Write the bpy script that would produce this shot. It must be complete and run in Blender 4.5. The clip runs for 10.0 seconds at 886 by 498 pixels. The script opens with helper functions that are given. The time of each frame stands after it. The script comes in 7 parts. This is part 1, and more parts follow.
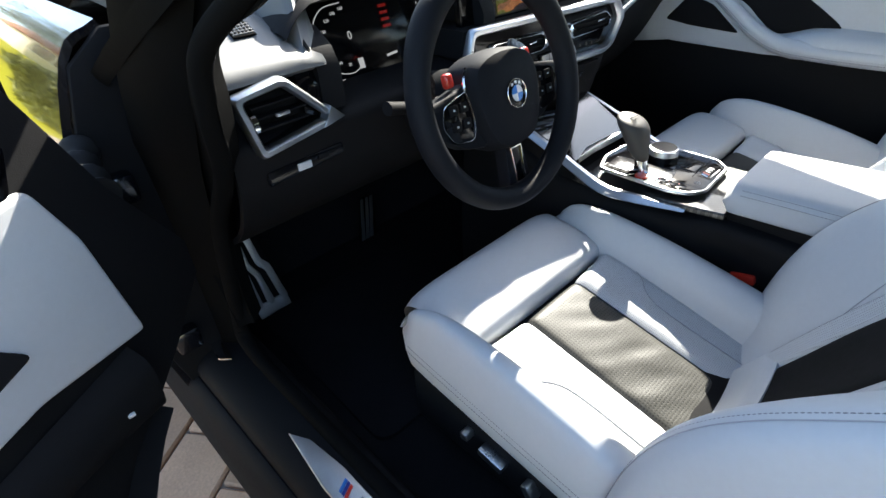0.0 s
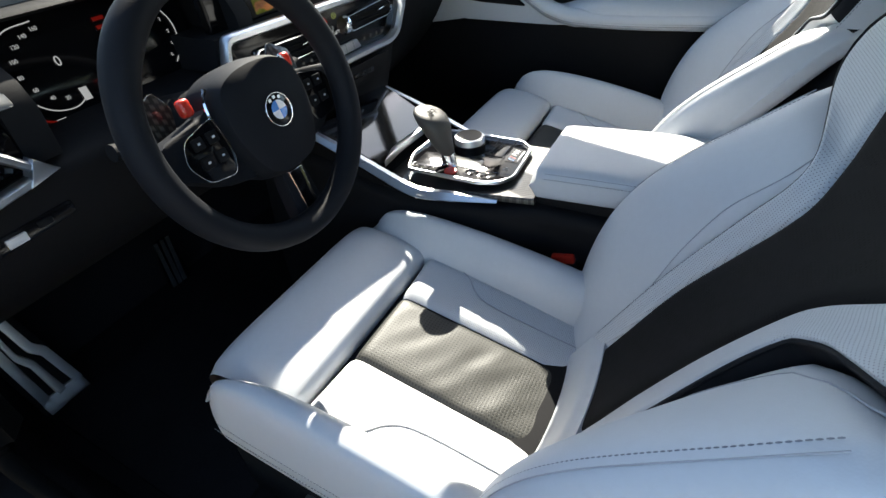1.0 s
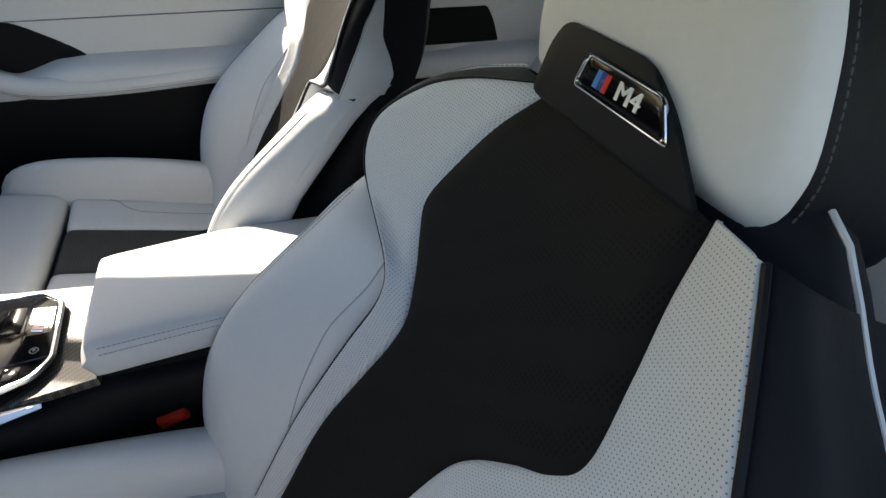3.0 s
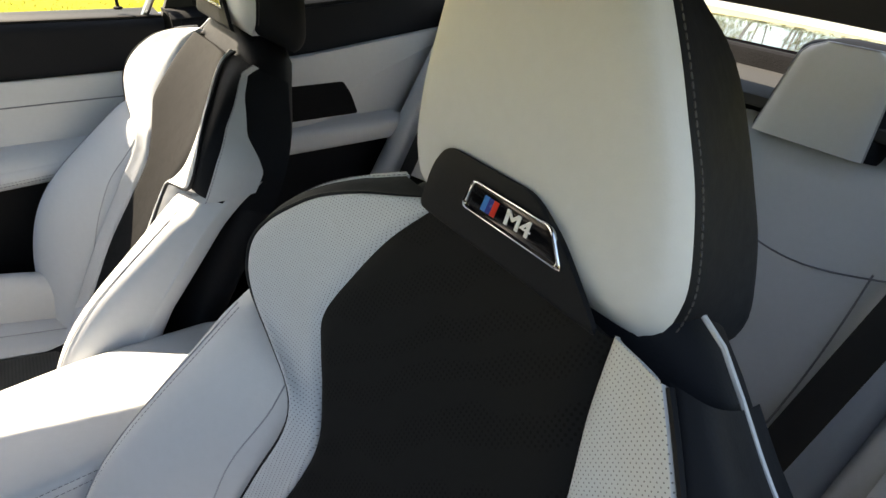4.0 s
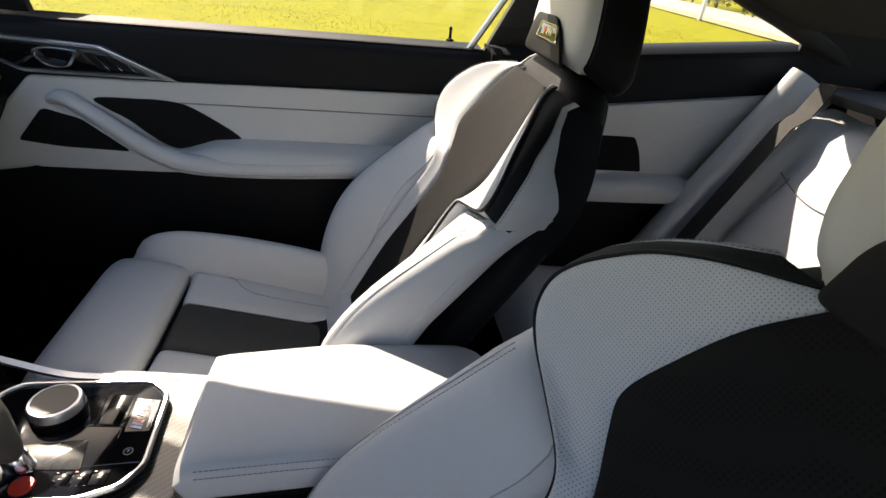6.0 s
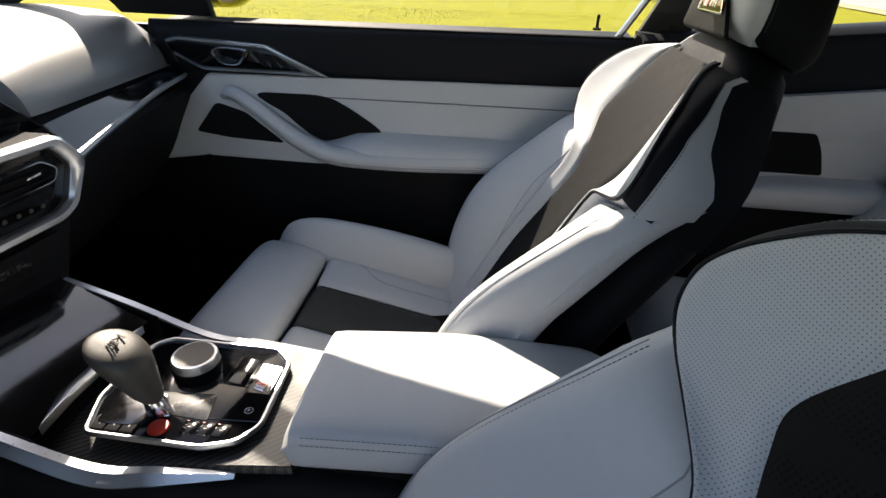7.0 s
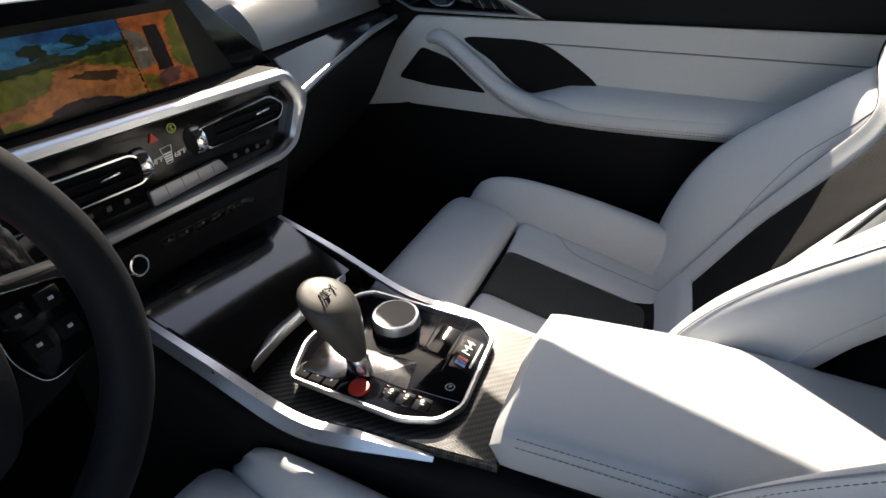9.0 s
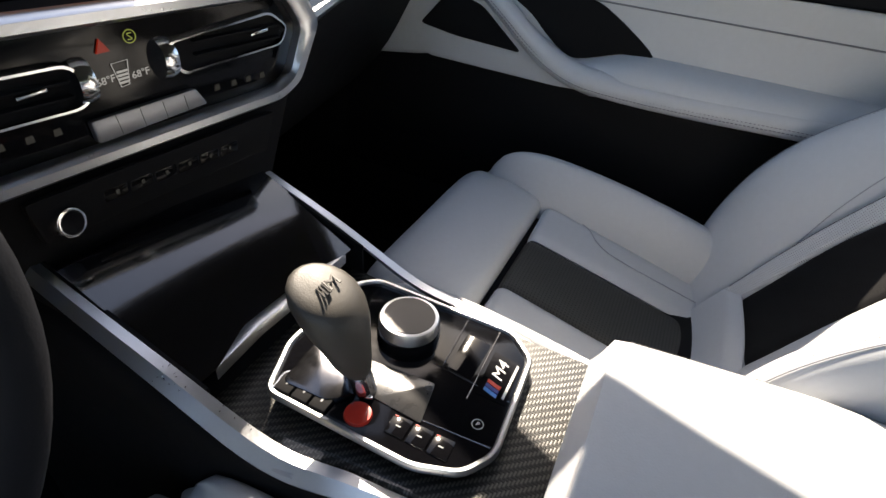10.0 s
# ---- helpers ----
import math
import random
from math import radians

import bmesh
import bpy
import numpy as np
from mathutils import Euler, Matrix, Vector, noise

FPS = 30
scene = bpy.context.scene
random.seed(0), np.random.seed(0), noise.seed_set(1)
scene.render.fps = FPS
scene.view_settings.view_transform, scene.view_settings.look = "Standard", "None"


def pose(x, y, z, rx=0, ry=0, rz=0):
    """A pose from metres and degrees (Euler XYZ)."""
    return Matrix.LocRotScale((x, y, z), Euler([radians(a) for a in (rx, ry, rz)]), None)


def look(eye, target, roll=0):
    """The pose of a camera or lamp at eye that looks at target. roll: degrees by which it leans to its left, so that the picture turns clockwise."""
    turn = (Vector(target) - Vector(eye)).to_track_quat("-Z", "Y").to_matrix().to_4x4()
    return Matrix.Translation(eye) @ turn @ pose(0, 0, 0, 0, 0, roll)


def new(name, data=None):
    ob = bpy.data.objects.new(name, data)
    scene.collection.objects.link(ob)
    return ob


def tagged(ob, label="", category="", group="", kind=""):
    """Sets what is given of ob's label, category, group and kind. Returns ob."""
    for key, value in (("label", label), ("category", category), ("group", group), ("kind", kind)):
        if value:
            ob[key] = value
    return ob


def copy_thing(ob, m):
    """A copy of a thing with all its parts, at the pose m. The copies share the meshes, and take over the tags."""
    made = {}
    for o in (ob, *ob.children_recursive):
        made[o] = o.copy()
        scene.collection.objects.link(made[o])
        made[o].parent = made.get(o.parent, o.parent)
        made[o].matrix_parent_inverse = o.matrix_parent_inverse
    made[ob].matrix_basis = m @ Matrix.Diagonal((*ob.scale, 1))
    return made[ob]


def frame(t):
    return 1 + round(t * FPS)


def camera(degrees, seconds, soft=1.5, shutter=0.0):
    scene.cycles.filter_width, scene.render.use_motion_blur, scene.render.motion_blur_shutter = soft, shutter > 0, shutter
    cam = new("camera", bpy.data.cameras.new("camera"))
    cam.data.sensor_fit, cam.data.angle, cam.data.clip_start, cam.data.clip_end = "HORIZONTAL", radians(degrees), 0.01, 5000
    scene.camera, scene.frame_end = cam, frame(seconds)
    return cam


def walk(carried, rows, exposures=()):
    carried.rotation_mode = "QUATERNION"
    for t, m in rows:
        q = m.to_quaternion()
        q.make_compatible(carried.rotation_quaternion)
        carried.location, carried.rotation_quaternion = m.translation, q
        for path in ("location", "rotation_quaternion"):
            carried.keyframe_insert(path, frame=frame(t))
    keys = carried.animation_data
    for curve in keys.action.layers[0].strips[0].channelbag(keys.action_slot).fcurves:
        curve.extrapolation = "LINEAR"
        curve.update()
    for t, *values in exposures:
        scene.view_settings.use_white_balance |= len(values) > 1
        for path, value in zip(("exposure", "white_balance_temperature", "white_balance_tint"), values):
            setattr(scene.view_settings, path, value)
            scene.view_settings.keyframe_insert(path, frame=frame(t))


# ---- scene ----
cam = camera(80.2, 10.0)
PATH = [
    (0, (-0.999, -0.494, 1.089), (0.116, 0.705, -0.058), -3.2),
    (0.5, (-0.931, -0.503, 1.073), (0.362, 0.457, -0.113), -4.8),
    (1, (-0.844, -0.502, 1.076), (0.532, 0.289, -0.14), -4.6),
    (1.5, (-0.782, -0.489, 1.09), (0.716, -0.049, -0.159), -0.8),
    (2, (-0.737, -0.467, 1.121), (0.807, -0.493, -0.15), 0.5),
    (2.5, (-0.682, -0.488, 1.125), (0.841, -0.768, -0.14), 1.9),
    (3, (-0.639, -0.51, 1.144), (0.819, -1.093, -0.094), 3.0),
    (4.5, (-0.585, -0.493, 1.2), (0.727, -1.621, 0.198), 5.2),
    (5, (-0.558, -0.481, 1.185), (0.814, -1.58, 0.231), 6.1),
    (5.5, (-0.507, -0.47, 1.16), (1.123, -1.103, 0.189), 5.8),
    (6, (-0.506, -0.444, 1.145), (1.21, -0.783, 0.175), 6.5),
    (7.5, (-0.473, -0.47, 1.069), (1.193, 0.077, 0.107), -2.1),
    (8, (-0.468, -0.469, 1.061), (1.051, 0.391, 0.084), -4.8),
    (8.5, (-0.454, -0.418, 1.059), (1.045, 0.421, 0.035), -3.5),
    (9, (-0.41, -0.348, 1.042), (1.119, 0.347, -0.043), -0.7),
    (9.5, (-0.392, -0.316, 1.014), (1.134, 0.304, -0.121), 4.6),
    (10, (-0.307, -0.241, 0.974), (1.193, 0.355, -0.207), 6.8),
]
EXPOSURE = [(0, 2.0, 6700, 8), (1, 1.85, 6800, 7), (2, 1.45, 7050, 6), (2.5, 1.58, 7400, 8), (3, 1.7, 7800, 10), (4.5, 2.0, 8400, 12), (5, 2.0, 8400, 14), (5.5, 1.5, 8100, 16), (6, 1.3, 7900, 15), (7.5, 1.2, 7400, 13), (8, 1.25, 7400, 13), (9, 1.3, 7500, 13), (10, 1.48, 7600, 14)]
walk(cam, [(t, look(eye, target, roll)) for t, eye, target, roll in PATH], EXPOSURE)

# ---- world and sun ----
world = bpy.data.worlds.new("world")
scene.world = world
world.use_nodes = True
SUN_TO = Vector((0.80, 0.41, 0.715)).normalized()
wn = world.node_tree.nodes
sky = wn.new("ShaderNodeTexSky")
sky.sky_type = "NISHITA"
sky.sun_disc = False
sky.sun_elevation = math.asin(SUN_TO.z)
sky.sun_rotation = math.atan2(SUN_TO.x, SUN_TO.y)
wn["Background"].inputs["Strength"].default_value = 0.15
world.node_tree.links.new(sky.outputs[0], wn["Background"].inputs["Color"])
sun = new("sun", bpy.data.lights.new("sun", "SUN"))
sun.data.energy, sun.data.angle, sun.data.color = 5.0, radians(0.5), (1.0, 0.96, 0.88)
sun.matrix_world = look(SUN_TO * 30, (0, 0, 0))

# ---- materials ----
MATS = {}


def mat(name, base, rough=0.5, metal=0.0, coat=0.0, grain=0.0, gscale=300.0, vary=0.06, vscale=6.0, sheen=0.0, spec=0.5, kind=""):
    """A procedural surface: base colour with two scales of variation, fine relief and gloss."""
    if name in MATS:
        return MATS[name]
    m = bpy.data.materials.new(name)
    m.use_nodes = True
    nt = m.node_tree
    b = nt.nodes["Principled BSDF"]
    b.inputs["Roughness"].default_value = rough
    b.inputs["Metallic"].default_value = metal
    b.inputs["Coat Weight"].default_value = coat
    b.inputs["Coat Roughness"].default_value = 0.04
    b.inputs["Specular IOR Level"].default_value = spec
    b.inputs["Sheen Weight"].default_value = sheen
    tc = nt.nodes.new("ShaderNodeTexCoord")
    n1 = nt.nodes.new("ShaderNodeTexNoise")
    n1.inputs["Scale"].default_value = vscale
    n1.inputs["Detail"].default_value = 6.0
    n2 = nt.nodes.new("ShaderNodeTexNoise")
    n2.inputs["Scale"].default_value = vscale * 17
    n2.inputs["Detail"].default_value = 3.0
    add = nt.nodes.new("ShaderNodeMath")
    add.operation = "ADD"
    nt.links.new(tc.outputs["Object"], n1.inputs["Vector"])
    nt.links.new(tc.outputs["Object"], n2.inputs["Vector"])
    nt.links.new(n1.outputs["Fac"], add.inputs[0])
    nt.links.new(n2.outputs["Fac"], add.inputs[1])
    mr = nt.nodes.new("ShaderNodeMapRange")
    mr.inputs["From Min"].default_value, mr.inputs["From Max"].default_value = 0.6, 1.4
    mr.inputs["To Min"].default_value, mr.inputs["To Max"].default_value = 1 - vary, 1 + vary
    nt.links.new(add.outputs[0], mr.inputs["Value"])
    mul = nt.nodes.new("ShaderNodeVectorMath")
    mul.operation = "SCALE"
    mul.inputs[0].default_value = base
    nt.links.new(mr.outputs[0], mul.inputs["Scale"])
    col = mul.outputs[0]
    rr = nt.nodes.new("ShaderNodeMapRange")
    rr.inputs["From Min"].default_value, rr.inputs["From Max"].default_value = 0.6, 1.4
    rr.inputs["To Min"].default_value, rr.inputs["To Max"].default_value = max(0.02, rough - 0.06), min(1, rough + 0.06)
    nt.links.new(add.outputs[0], rr.inputs["Value"])
    nt.links.new(rr.outputs[0], b.inputs["Roughness"])
    height = None
    if grain:
        v = nt.nodes.new("ShaderNodeTexVoronoi")
        v.inputs["Scale"].default_value = gscale
        nt.links.new(tc.outputs["Object"], v.inputs["Vector"])
        soft = nt.nodes.new("ShaderNodeMath")
        soft.operation = "MULTIPLY_ADD"
        soft.inputs[1].default_value = 1.6
        nt.links.new(n2.outputs["Fac"], soft.inputs[0])
        nt.links.new(v.outputs["Distance"], soft.inputs[2])
        height = soft.outputs[0]
    if kind in ("perf", "perfblack", "perfwave", "dots"):
        # punched holes on a staggered grid, in metres of the cloth
        uv = nt.nodes.new("ShaderNodeUVMap")
        best = None
        for shift in (0.0,):
            sc = nt.nodes.new("ShaderNodeVectorMath")
            sc.operation = "SCALE"
            sc.inputs["Scale"].default_value = 1 / {"perf": 0.0030, "dots": 0.0038, "perfwave": 0.0040, "perfblack": 0.0052}[kind]
            nt.links.new(uv.outputs[0], sc.inputs[0])
            sh = nt.nodes.new("ShaderNodeVectorMath")
            sh.operation = "ADD"
            sh.inputs[1].default_value = (shift, shift, 0)
            nt.links.new(sc.outputs[0], sh.inputs[0])
            fr = nt.nodes.new("ShaderNodeVectorMath")
            fr.operation = "FRACTION"
            nt.links.new(sh.outputs[0], fr.inputs[0])
            di = nt.nodes.new("ShaderNodeVectorMath")
            di.operation = "DISTANCE"
            di.inputs[1].default_value = (0.5, 0.5, 0)
            nt.links.new(fr.outputs[0], di.inputs[0])
            if best is None:
                best = di.outputs["Value"]
            else:
                mn = nt.nodes.new("ShaderNodeMath")
                mn.operation = "MINIMUM"
                nt.links.new(best, mn.inputs[0])
                nt.links.new(di.outputs["Value"], mn.inputs[1])
                best = mn.outputs[0]
        edge = nt.nodes.new("ShaderNodeMapRange")
        edge.interpolation_type = "SMOOTHSTEP"
        edge.inputs["From Min"].default_value, edge.inputs["From Max"].default_value = (0.22, 0.31) if kind in ("perfwave", "perfblack") else (0.13, 0.20)
        nt.links.new(best, edge.inputs["Value"])
        if kind == "perfwave":
            # the holes come in wavy patches
            wv = nt.nodes.new("ShaderNodeTexWave")
            wv.bands_direction = "DIAGONAL"
            wv.inputs["Scale"].default_value = 11.0
            wv.inputs["Distortion"].default_value = 6.0
            nt.links.new(uv.outputs[0], wv.inputs["Vector"])
            st = nt.nodes.new("ShaderNodeMapRange")
            st.inputs["From Min"].default_value, st.inputs["From Max"].default_value = 0.35, 0.6
            nt.links.new(wv.outputs["Fac"], st.inputs["Value"])
            mxm = nt.nodes.new("ShaderNodeMath")
            mxm.operation = "MAXIMUM"
            nt.links.new(edge.outputs[0], mxm.inputs[0])
            nt.links.new(st.outputs[0], mxm.inputs[1])
            edge = mxm
        mix = nt.nodes.new("ShaderNodeMix")
        mix.data_type = "RGBA"
        hole = {"perf": (0.17, 0.17, 0.18, 1), "perfblack": (0.004, 0.004, 0.004, 1), "perfwave": (0.002, 0.002, 0.002, 1), "dots": (0.02, 0.02, 0.02, 1)}[kind]
        mix.inputs["A"].default_value = hole
        nt.links.new(edge.outputs[0], mix.inputs["Factor"])
        nt.links.new(col, mix.inputs["B"])
        col = mix.outputs["Result"]
        height = edge.outputs[0]
    if kind == "carbon":
        # twill weave: each tow runs over two and under two
        uv = nt.nodes.new("ShaderNodeTexCoord")
        mp = nt.nodes.new("ShaderNodeMapping")
        mp.inputs["Scale"].default_value = (1 / 0.0026, 1 / 0.0026, 1 / 0.0026)
        mp.inputs["Rotation"].default_value = (0, 0, radians(8))
        nt.links.new(uv.outputs["Object"], mp.inputs["Vector"])
        sep = nt.nodes.new("ShaderNodeSeparateXYZ")
        nt.links.new(mp.outputs[0], sep.inputs[0])

        def calc(op, x, y=None):
            q = nt.nodes.new("ShaderNodeMath")
            q.operation = op
            for k, v in enumerate((x, y)):
                if v is None:
                    continue
                if isinstance(v, (int, float)):
                    q.inputs[k].default_value = v
                else:
                    nt.links.new(v, q.inputs[k])
            return q.outputs[0]

        tows = calc("ADD", calc("FLOOR", sep.outputs["X"]), calc("FLOOR", sep.outputs["Y"]))
        over = calc("LESS_THAN", calc("FLOORED_MODULO", tows, 4.0), 2.0)
        round_x = calc("ABSOLUTE", calc("SINE", calc("MULTIPLY", sep.outputs["X"], math.pi)))
        round_y = calc("ABSOLUTE", calc("SINE", calc("MULTIPLY", sep.outputs["Y"], math.pi)))
        weave = nt.nodes.new("ShaderNodeMix")
        nt.links.new(over, weave.inputs["Factor"])
        nt.links.new(round_x, weave.inputs[2])
        nt.links.new(round_y, weave.inputs[3])
        mx = nt.nodes.new("ShaderNodeMix")
        mx.data_type = "RGBA"
        mx.inputs["A"].default_value = (base[0] * 0.12, base[1] * 0.12, base[2] * 0.12, 1)
        mx.inputs["B"].default_value = (*base, 1)
        nt.links.new(calc("MULTIPLY", over, weave.outputs[0]), mx.inputs["Factor"])
        col = mx.outputs["Result"]
        height = weave.outputs[0]
    nt.links.new(col, b.inputs["Base Color"])
    if height is not None:
        bp = nt.nodes.new("ShaderNodeBump")
        bp.inputs["Strength"].default_value = grain or 0.3
        bp.inputs["Distance"].default_value = 0.0006
        nt.links.new(height, bp.inputs["Height"])
        nt.links.new(bp.outputs[0], b.inputs["Normal"])
    MATS[name] = m
    return m


def glow(name, colour, strength):
    m = bpy.data.materials.new(name)
    m.use_nodes = True
    b = m.node_tree.nodes["Principled BSDF"]
    b.inputs["Base Color"].default_value = (*[c * 0.02 for c in colour], 1)
    b.inputs["Specular IOR Level"].default_value = 0.25
    b.inputs["Emission Color"].default_value = (*colour, 1)
    b.inputs["Emission Strength"].default_value = strength
    b.inputs["Roughness"].default_value = 0.2
    return m


def glass_mat(name, tint, gloss=0.05):
    m = bpy.data.materials.new(name)
    m.use_nodes = True
    nt = m.node_tree
    nt.nodes.remove(nt.nodes["Principled BSDF"])
    t = nt.nodes.new("ShaderNodeBsdfTransparent")
    t.inputs["Color"].default_value = (*tint, 1)
    g = nt.nodes.new("ShaderNodeBsdfGlossy")
    g.inputs["Roughness"].default_value = 0.01
    x = nt.nodes.new("ShaderNodeMixShader")
    x.inputs["Fac"].default_value = gloss
    nt.links.new(t.outputs[0], x.inputs[1])
    nt.links.new(g.outputs[0], x.inputs[2])
    nt.links.new(x.outputs[0], nt.nodes["Material Output"].inputs["Surface"])
    return m


LEATHER = mat("grey_white_leather", (0.54, 0.555, 0.575), 0.48, grain=0.10, gscale=520, vary=0.03, vscale=7)
PERF = mat("perforated_leather", (0.52, 0.535, 0.555), 0.5, vary=0.03, vscale=7, kind="perf")
SUEDE = mat("black_fabric", (0.008, 0.008, 0.009), 0.92, grain=0.25, gscale=900, vary=0.15, sheen=0.03, spec=0.15)
PERFBLACK = mat("perforated_black_leather", (0.034, 0.034, 0.029), 0.55, vary=0.10, kind="perfblack")
BLACKLEATHER = mat("black_leather", (0.009, 0.010, 0.013), 0.62, grain=0.12, gscale=500, vary=0.08, spec=0.13)
PLASTIC = mat("soft_black_plastic", (0.009, 0.009, 0.010), 0.66, grain=0.18, gscale=700, vary=0.12, spec=0.10)
DASHSKIN = mat("dash_skin", (0.12, 0.12, 0.118), 0.46, grain=0.14, gscale=520, vary=0.05, spec=0.8)
CARPET = mat("black_carpet", (0.010, 0.010, 0.011), 0.97, grain=0.8, gscale=420, vary=0.3, vscale=14, spec=0.1)
DARKRUBBER = mat("dark_rubber", (0.004, 0.004, 0.004), 0.85, vary=0.1, spec=0.06)
RUBBER = mat("black_rubber", (0.012, 0.012, 0.012), 0.7, vary=0.1, spec=0.3)
GLOSS = mat("piano_black", (0.004, 0.004, 0.005), 0.10, vary=0.02, spec=0.28)
LIDGLOSS = mat("lacquered_black", (0.004, 0.004, 0.005), 0.06, coat=0.6, vary=0.02, spec=0.7)
PAINT = mat("black_car_paint", (0.006, 0.006, 0.008), 0.2, coat=1.0, vary=0.02)
SATIN = mat("satin_aluminium", (0.62, 0.64, 0.67), 0.32, metal=1.0, vary=0.03, vscale=20)
CHROME = mat("chrome", (0.8, 0.81, 0.83), 0.12, metal=1.0, vary=0.02)
DARKMETAL = mat("dark_chrome", (0.12, 0.12, 0.13), 0.2, metal=1.0, vary=0.03)
BRUSHED = mat("brushed_steel", (0.62, 0.63, 0.64), 0.45, metal=1.0, vary=0.08, vscale=30)
CARBON = mat("carbon_fibre", (0.075, 0.071, 0.063), 0.42, coat=0.7, vary=0.05, kind="carbon", spec=0.32)
RED = mat("red_plastic", (0.65, 0.035, 0.018), 0.3, coat=0.6)
BELT = mat("belt_webbing", (0.014, 0.013, 0.013), 0.8, grain=0.4, gscale=1200, vary=0.15)
SEAM = mat("leather_seam", (0.34, 0.35, 0.38), 0.7, vary=0.1)
PERFWAVE = mat("wave_perforated_leather", (0.0075, 0.0075, 0.0082), 0.74, vary=0.10, spec=0.12, kind="perfwave")
WEDGE = mat("perforated_aluminium", (0.72, 0.73, 0.75), 0.30, metal=1.0, kind="dots")
STITCH = mat("grey_stitching", (0.20, 0.205, 0.225), 0.8, vary=0.1)
LIGHTSTITCH = mat("pale_stitching", (0.5, 0.5, 0.52), 0.8, vary=0.1)
HEADLINER = mat("headliner", (0.03, 0.03, 0.03), 0.95, grain=0.3, gscale=800, vary=0.08)
PRINT = mat("pale_print", (0.6, 0.6, 0.6), 0.5)
FAINT = mat("grey_print", (0.28, 0.28, 0.29), 0.5)
BLUE = mat("badge_blue", (0.05, 0.22, 0.6), 0.25, coat=0.8)
NAVY = mat("badge_navy", (0.03, 0.05, 0.25), 0.25, coat=0.8)
WHITE = mat("badge_white", (0.8, 0.8, 0.8), 0.25, coat=0.8)
GLASS = glass_mat("car_glass", (0.93, 0.96, 0.94), 0.05)
LENS = glass_mat("lens_glass", (0.9, 0.9, 0.9), 0.06)


# ---- shape helpers ----
ORIGIN = {}


def thing(name, label, category, at=(0, 0, 0), group="", kind=""):
    ob = new(name)
    ob.location = at
    ob.empty_display_size = 0.05
    ORIGIN[ob] = Vector(at)
    return tagged(ob, label, category, group, kind)


def part(name, bm, material, parent=None, label="", sharp=40):
    """One mesh object from a bmesh in world places, under its thing or part."""
    bmesh.ops.recalc_face_normals(bm, faces=bm.faces[:])
    me = bpy.data.meshes.new(name)
    bm.to_mesh(me)
    bm.free()
    me.polygons.foreach_set("use_smooth", [True] * len(me.polygons))
    me.set_sharp_from_angle(angle=radians(sharp))
    me.materials.append(material)
    ob = new(name, me)
    if parent:
        ob.parent = parent
        off = Vector((0, 0, 0))
        p = parent
        while p:
            off += ORIGIN.get(p, Vector((0, 0, 0)))
            p = p.parent
        me.transform(Matrix.Translation(-off))
    return tagged(ob, label)


def solid(name, bm, material, label, category, group="", kind=""):
    return tagged(part(name, bm, material), label, category, group, kind)


def spline(pts, n=8, closed=False):
    """Catmull-Rom through the points, n steps a span."""
    P = np.array(pts, float)
    m = len(P)
    out = []
    for i in range(m if closed else m - 1):
        if closed:
            a, b, c, d = P[i - 1], P[i], P[(i + 1) % m], P[(i + 2) % m]
        else:
            b, c = P[i], P[i + 1]
            a = P[i - 1] if i else 2 * b - c
            d = P[i + 2] if i + 2 < m else 2 * c - b
        for k in range(n):
            t = k / n
            out.append(0.5 * ((2 * b) + (c - a) * t + (2 * a - 5 * b + 4 * c - d) * t * t + (3 * b - a - 3 * c + d) * t**3))
    if not closed:
        out.append(P[-1])
    return np.array(out)


def curve_of(xs, ys):
    """A smooth function through the points."""
    c = spline(list(zip(xs, ys)), 10)
    return lambda x: float(np.interp(x, c[:, 0], c[:, 1]))


def grid(P, closed_u=False, closed_v=False, uv=None, bm=None, thick=0.0):
    """A sheet through P[i][j]; thick: a second skin behind it, with closed rims."""
    P = np.asarray(P, float)
    nu, nv = P.shape[:2]
    bm = bm or bmesh.new()
    lay = bm.loops.layers.uv.verify() if uv is not None else None
    V = [[bm.verts.new(P[i, j]) for j in range(nv)] for i in range(nu)]
    for i in range(nu if closed_u else nu - 1):
        for j in range(nv if closed_v else nv - 1):
            a, b = (i + 1) % nu, (j + 1) % nv
            try:
                f = bm.faces.new((V[i][j], V[a][j], V[a][b], V[i][b]))
            except ValueError:
                continue
            if lay:
                for l, (p, q) in zip(f.loops, ((i, j), (a, j), (a, b), (i, b))):
                    l[lay].uv = uv[p][q]
    if thick:
        du = np.gradient(P, axis=0)
        dv = np.gradient(P, axis=1)
        N = np.cross(du, dv)
        N /= np.linalg.norm(N, axis=2, keepdims=True) + 1e-12
        Q = P - N * thick
        W = [[bm.verts.new(Q[i, j]) for j in range(nv)] for i in range(nu)]
        for i in range(nu - 1):
            for j in range(nv - 1):
                bm.faces.new((W[i][j], W[i][j + 1], W[i + 1][j + 1], W[i + 1][j]))
        for i in range(nu - 1):
            bm.faces.new((V[i][0], W[i][0], W[i + 1][0], V[i + 1][0]))
            bm.faces.new((V[i][-1], V[i + 1][-1], W[i + 1][-1], W[i][-1]))
        for j in range(nv - 1):
            bm.faces.new((V[0][j], V[0][j + 1], W[0][j + 1], W[0][j]))
            bm.faces.new((V[-1][j], W[-1][j], W[-1][j + 1], V[-1][j + 1]))
    return bm


def cap(bm):
    """Close the open ends of a tube."""
    edges = [e for e in bm.edges if e.is_boundary]
    if edges:
        bmesh.ops.holes_fill(bm, edges=edges, sides=0)
    return bm


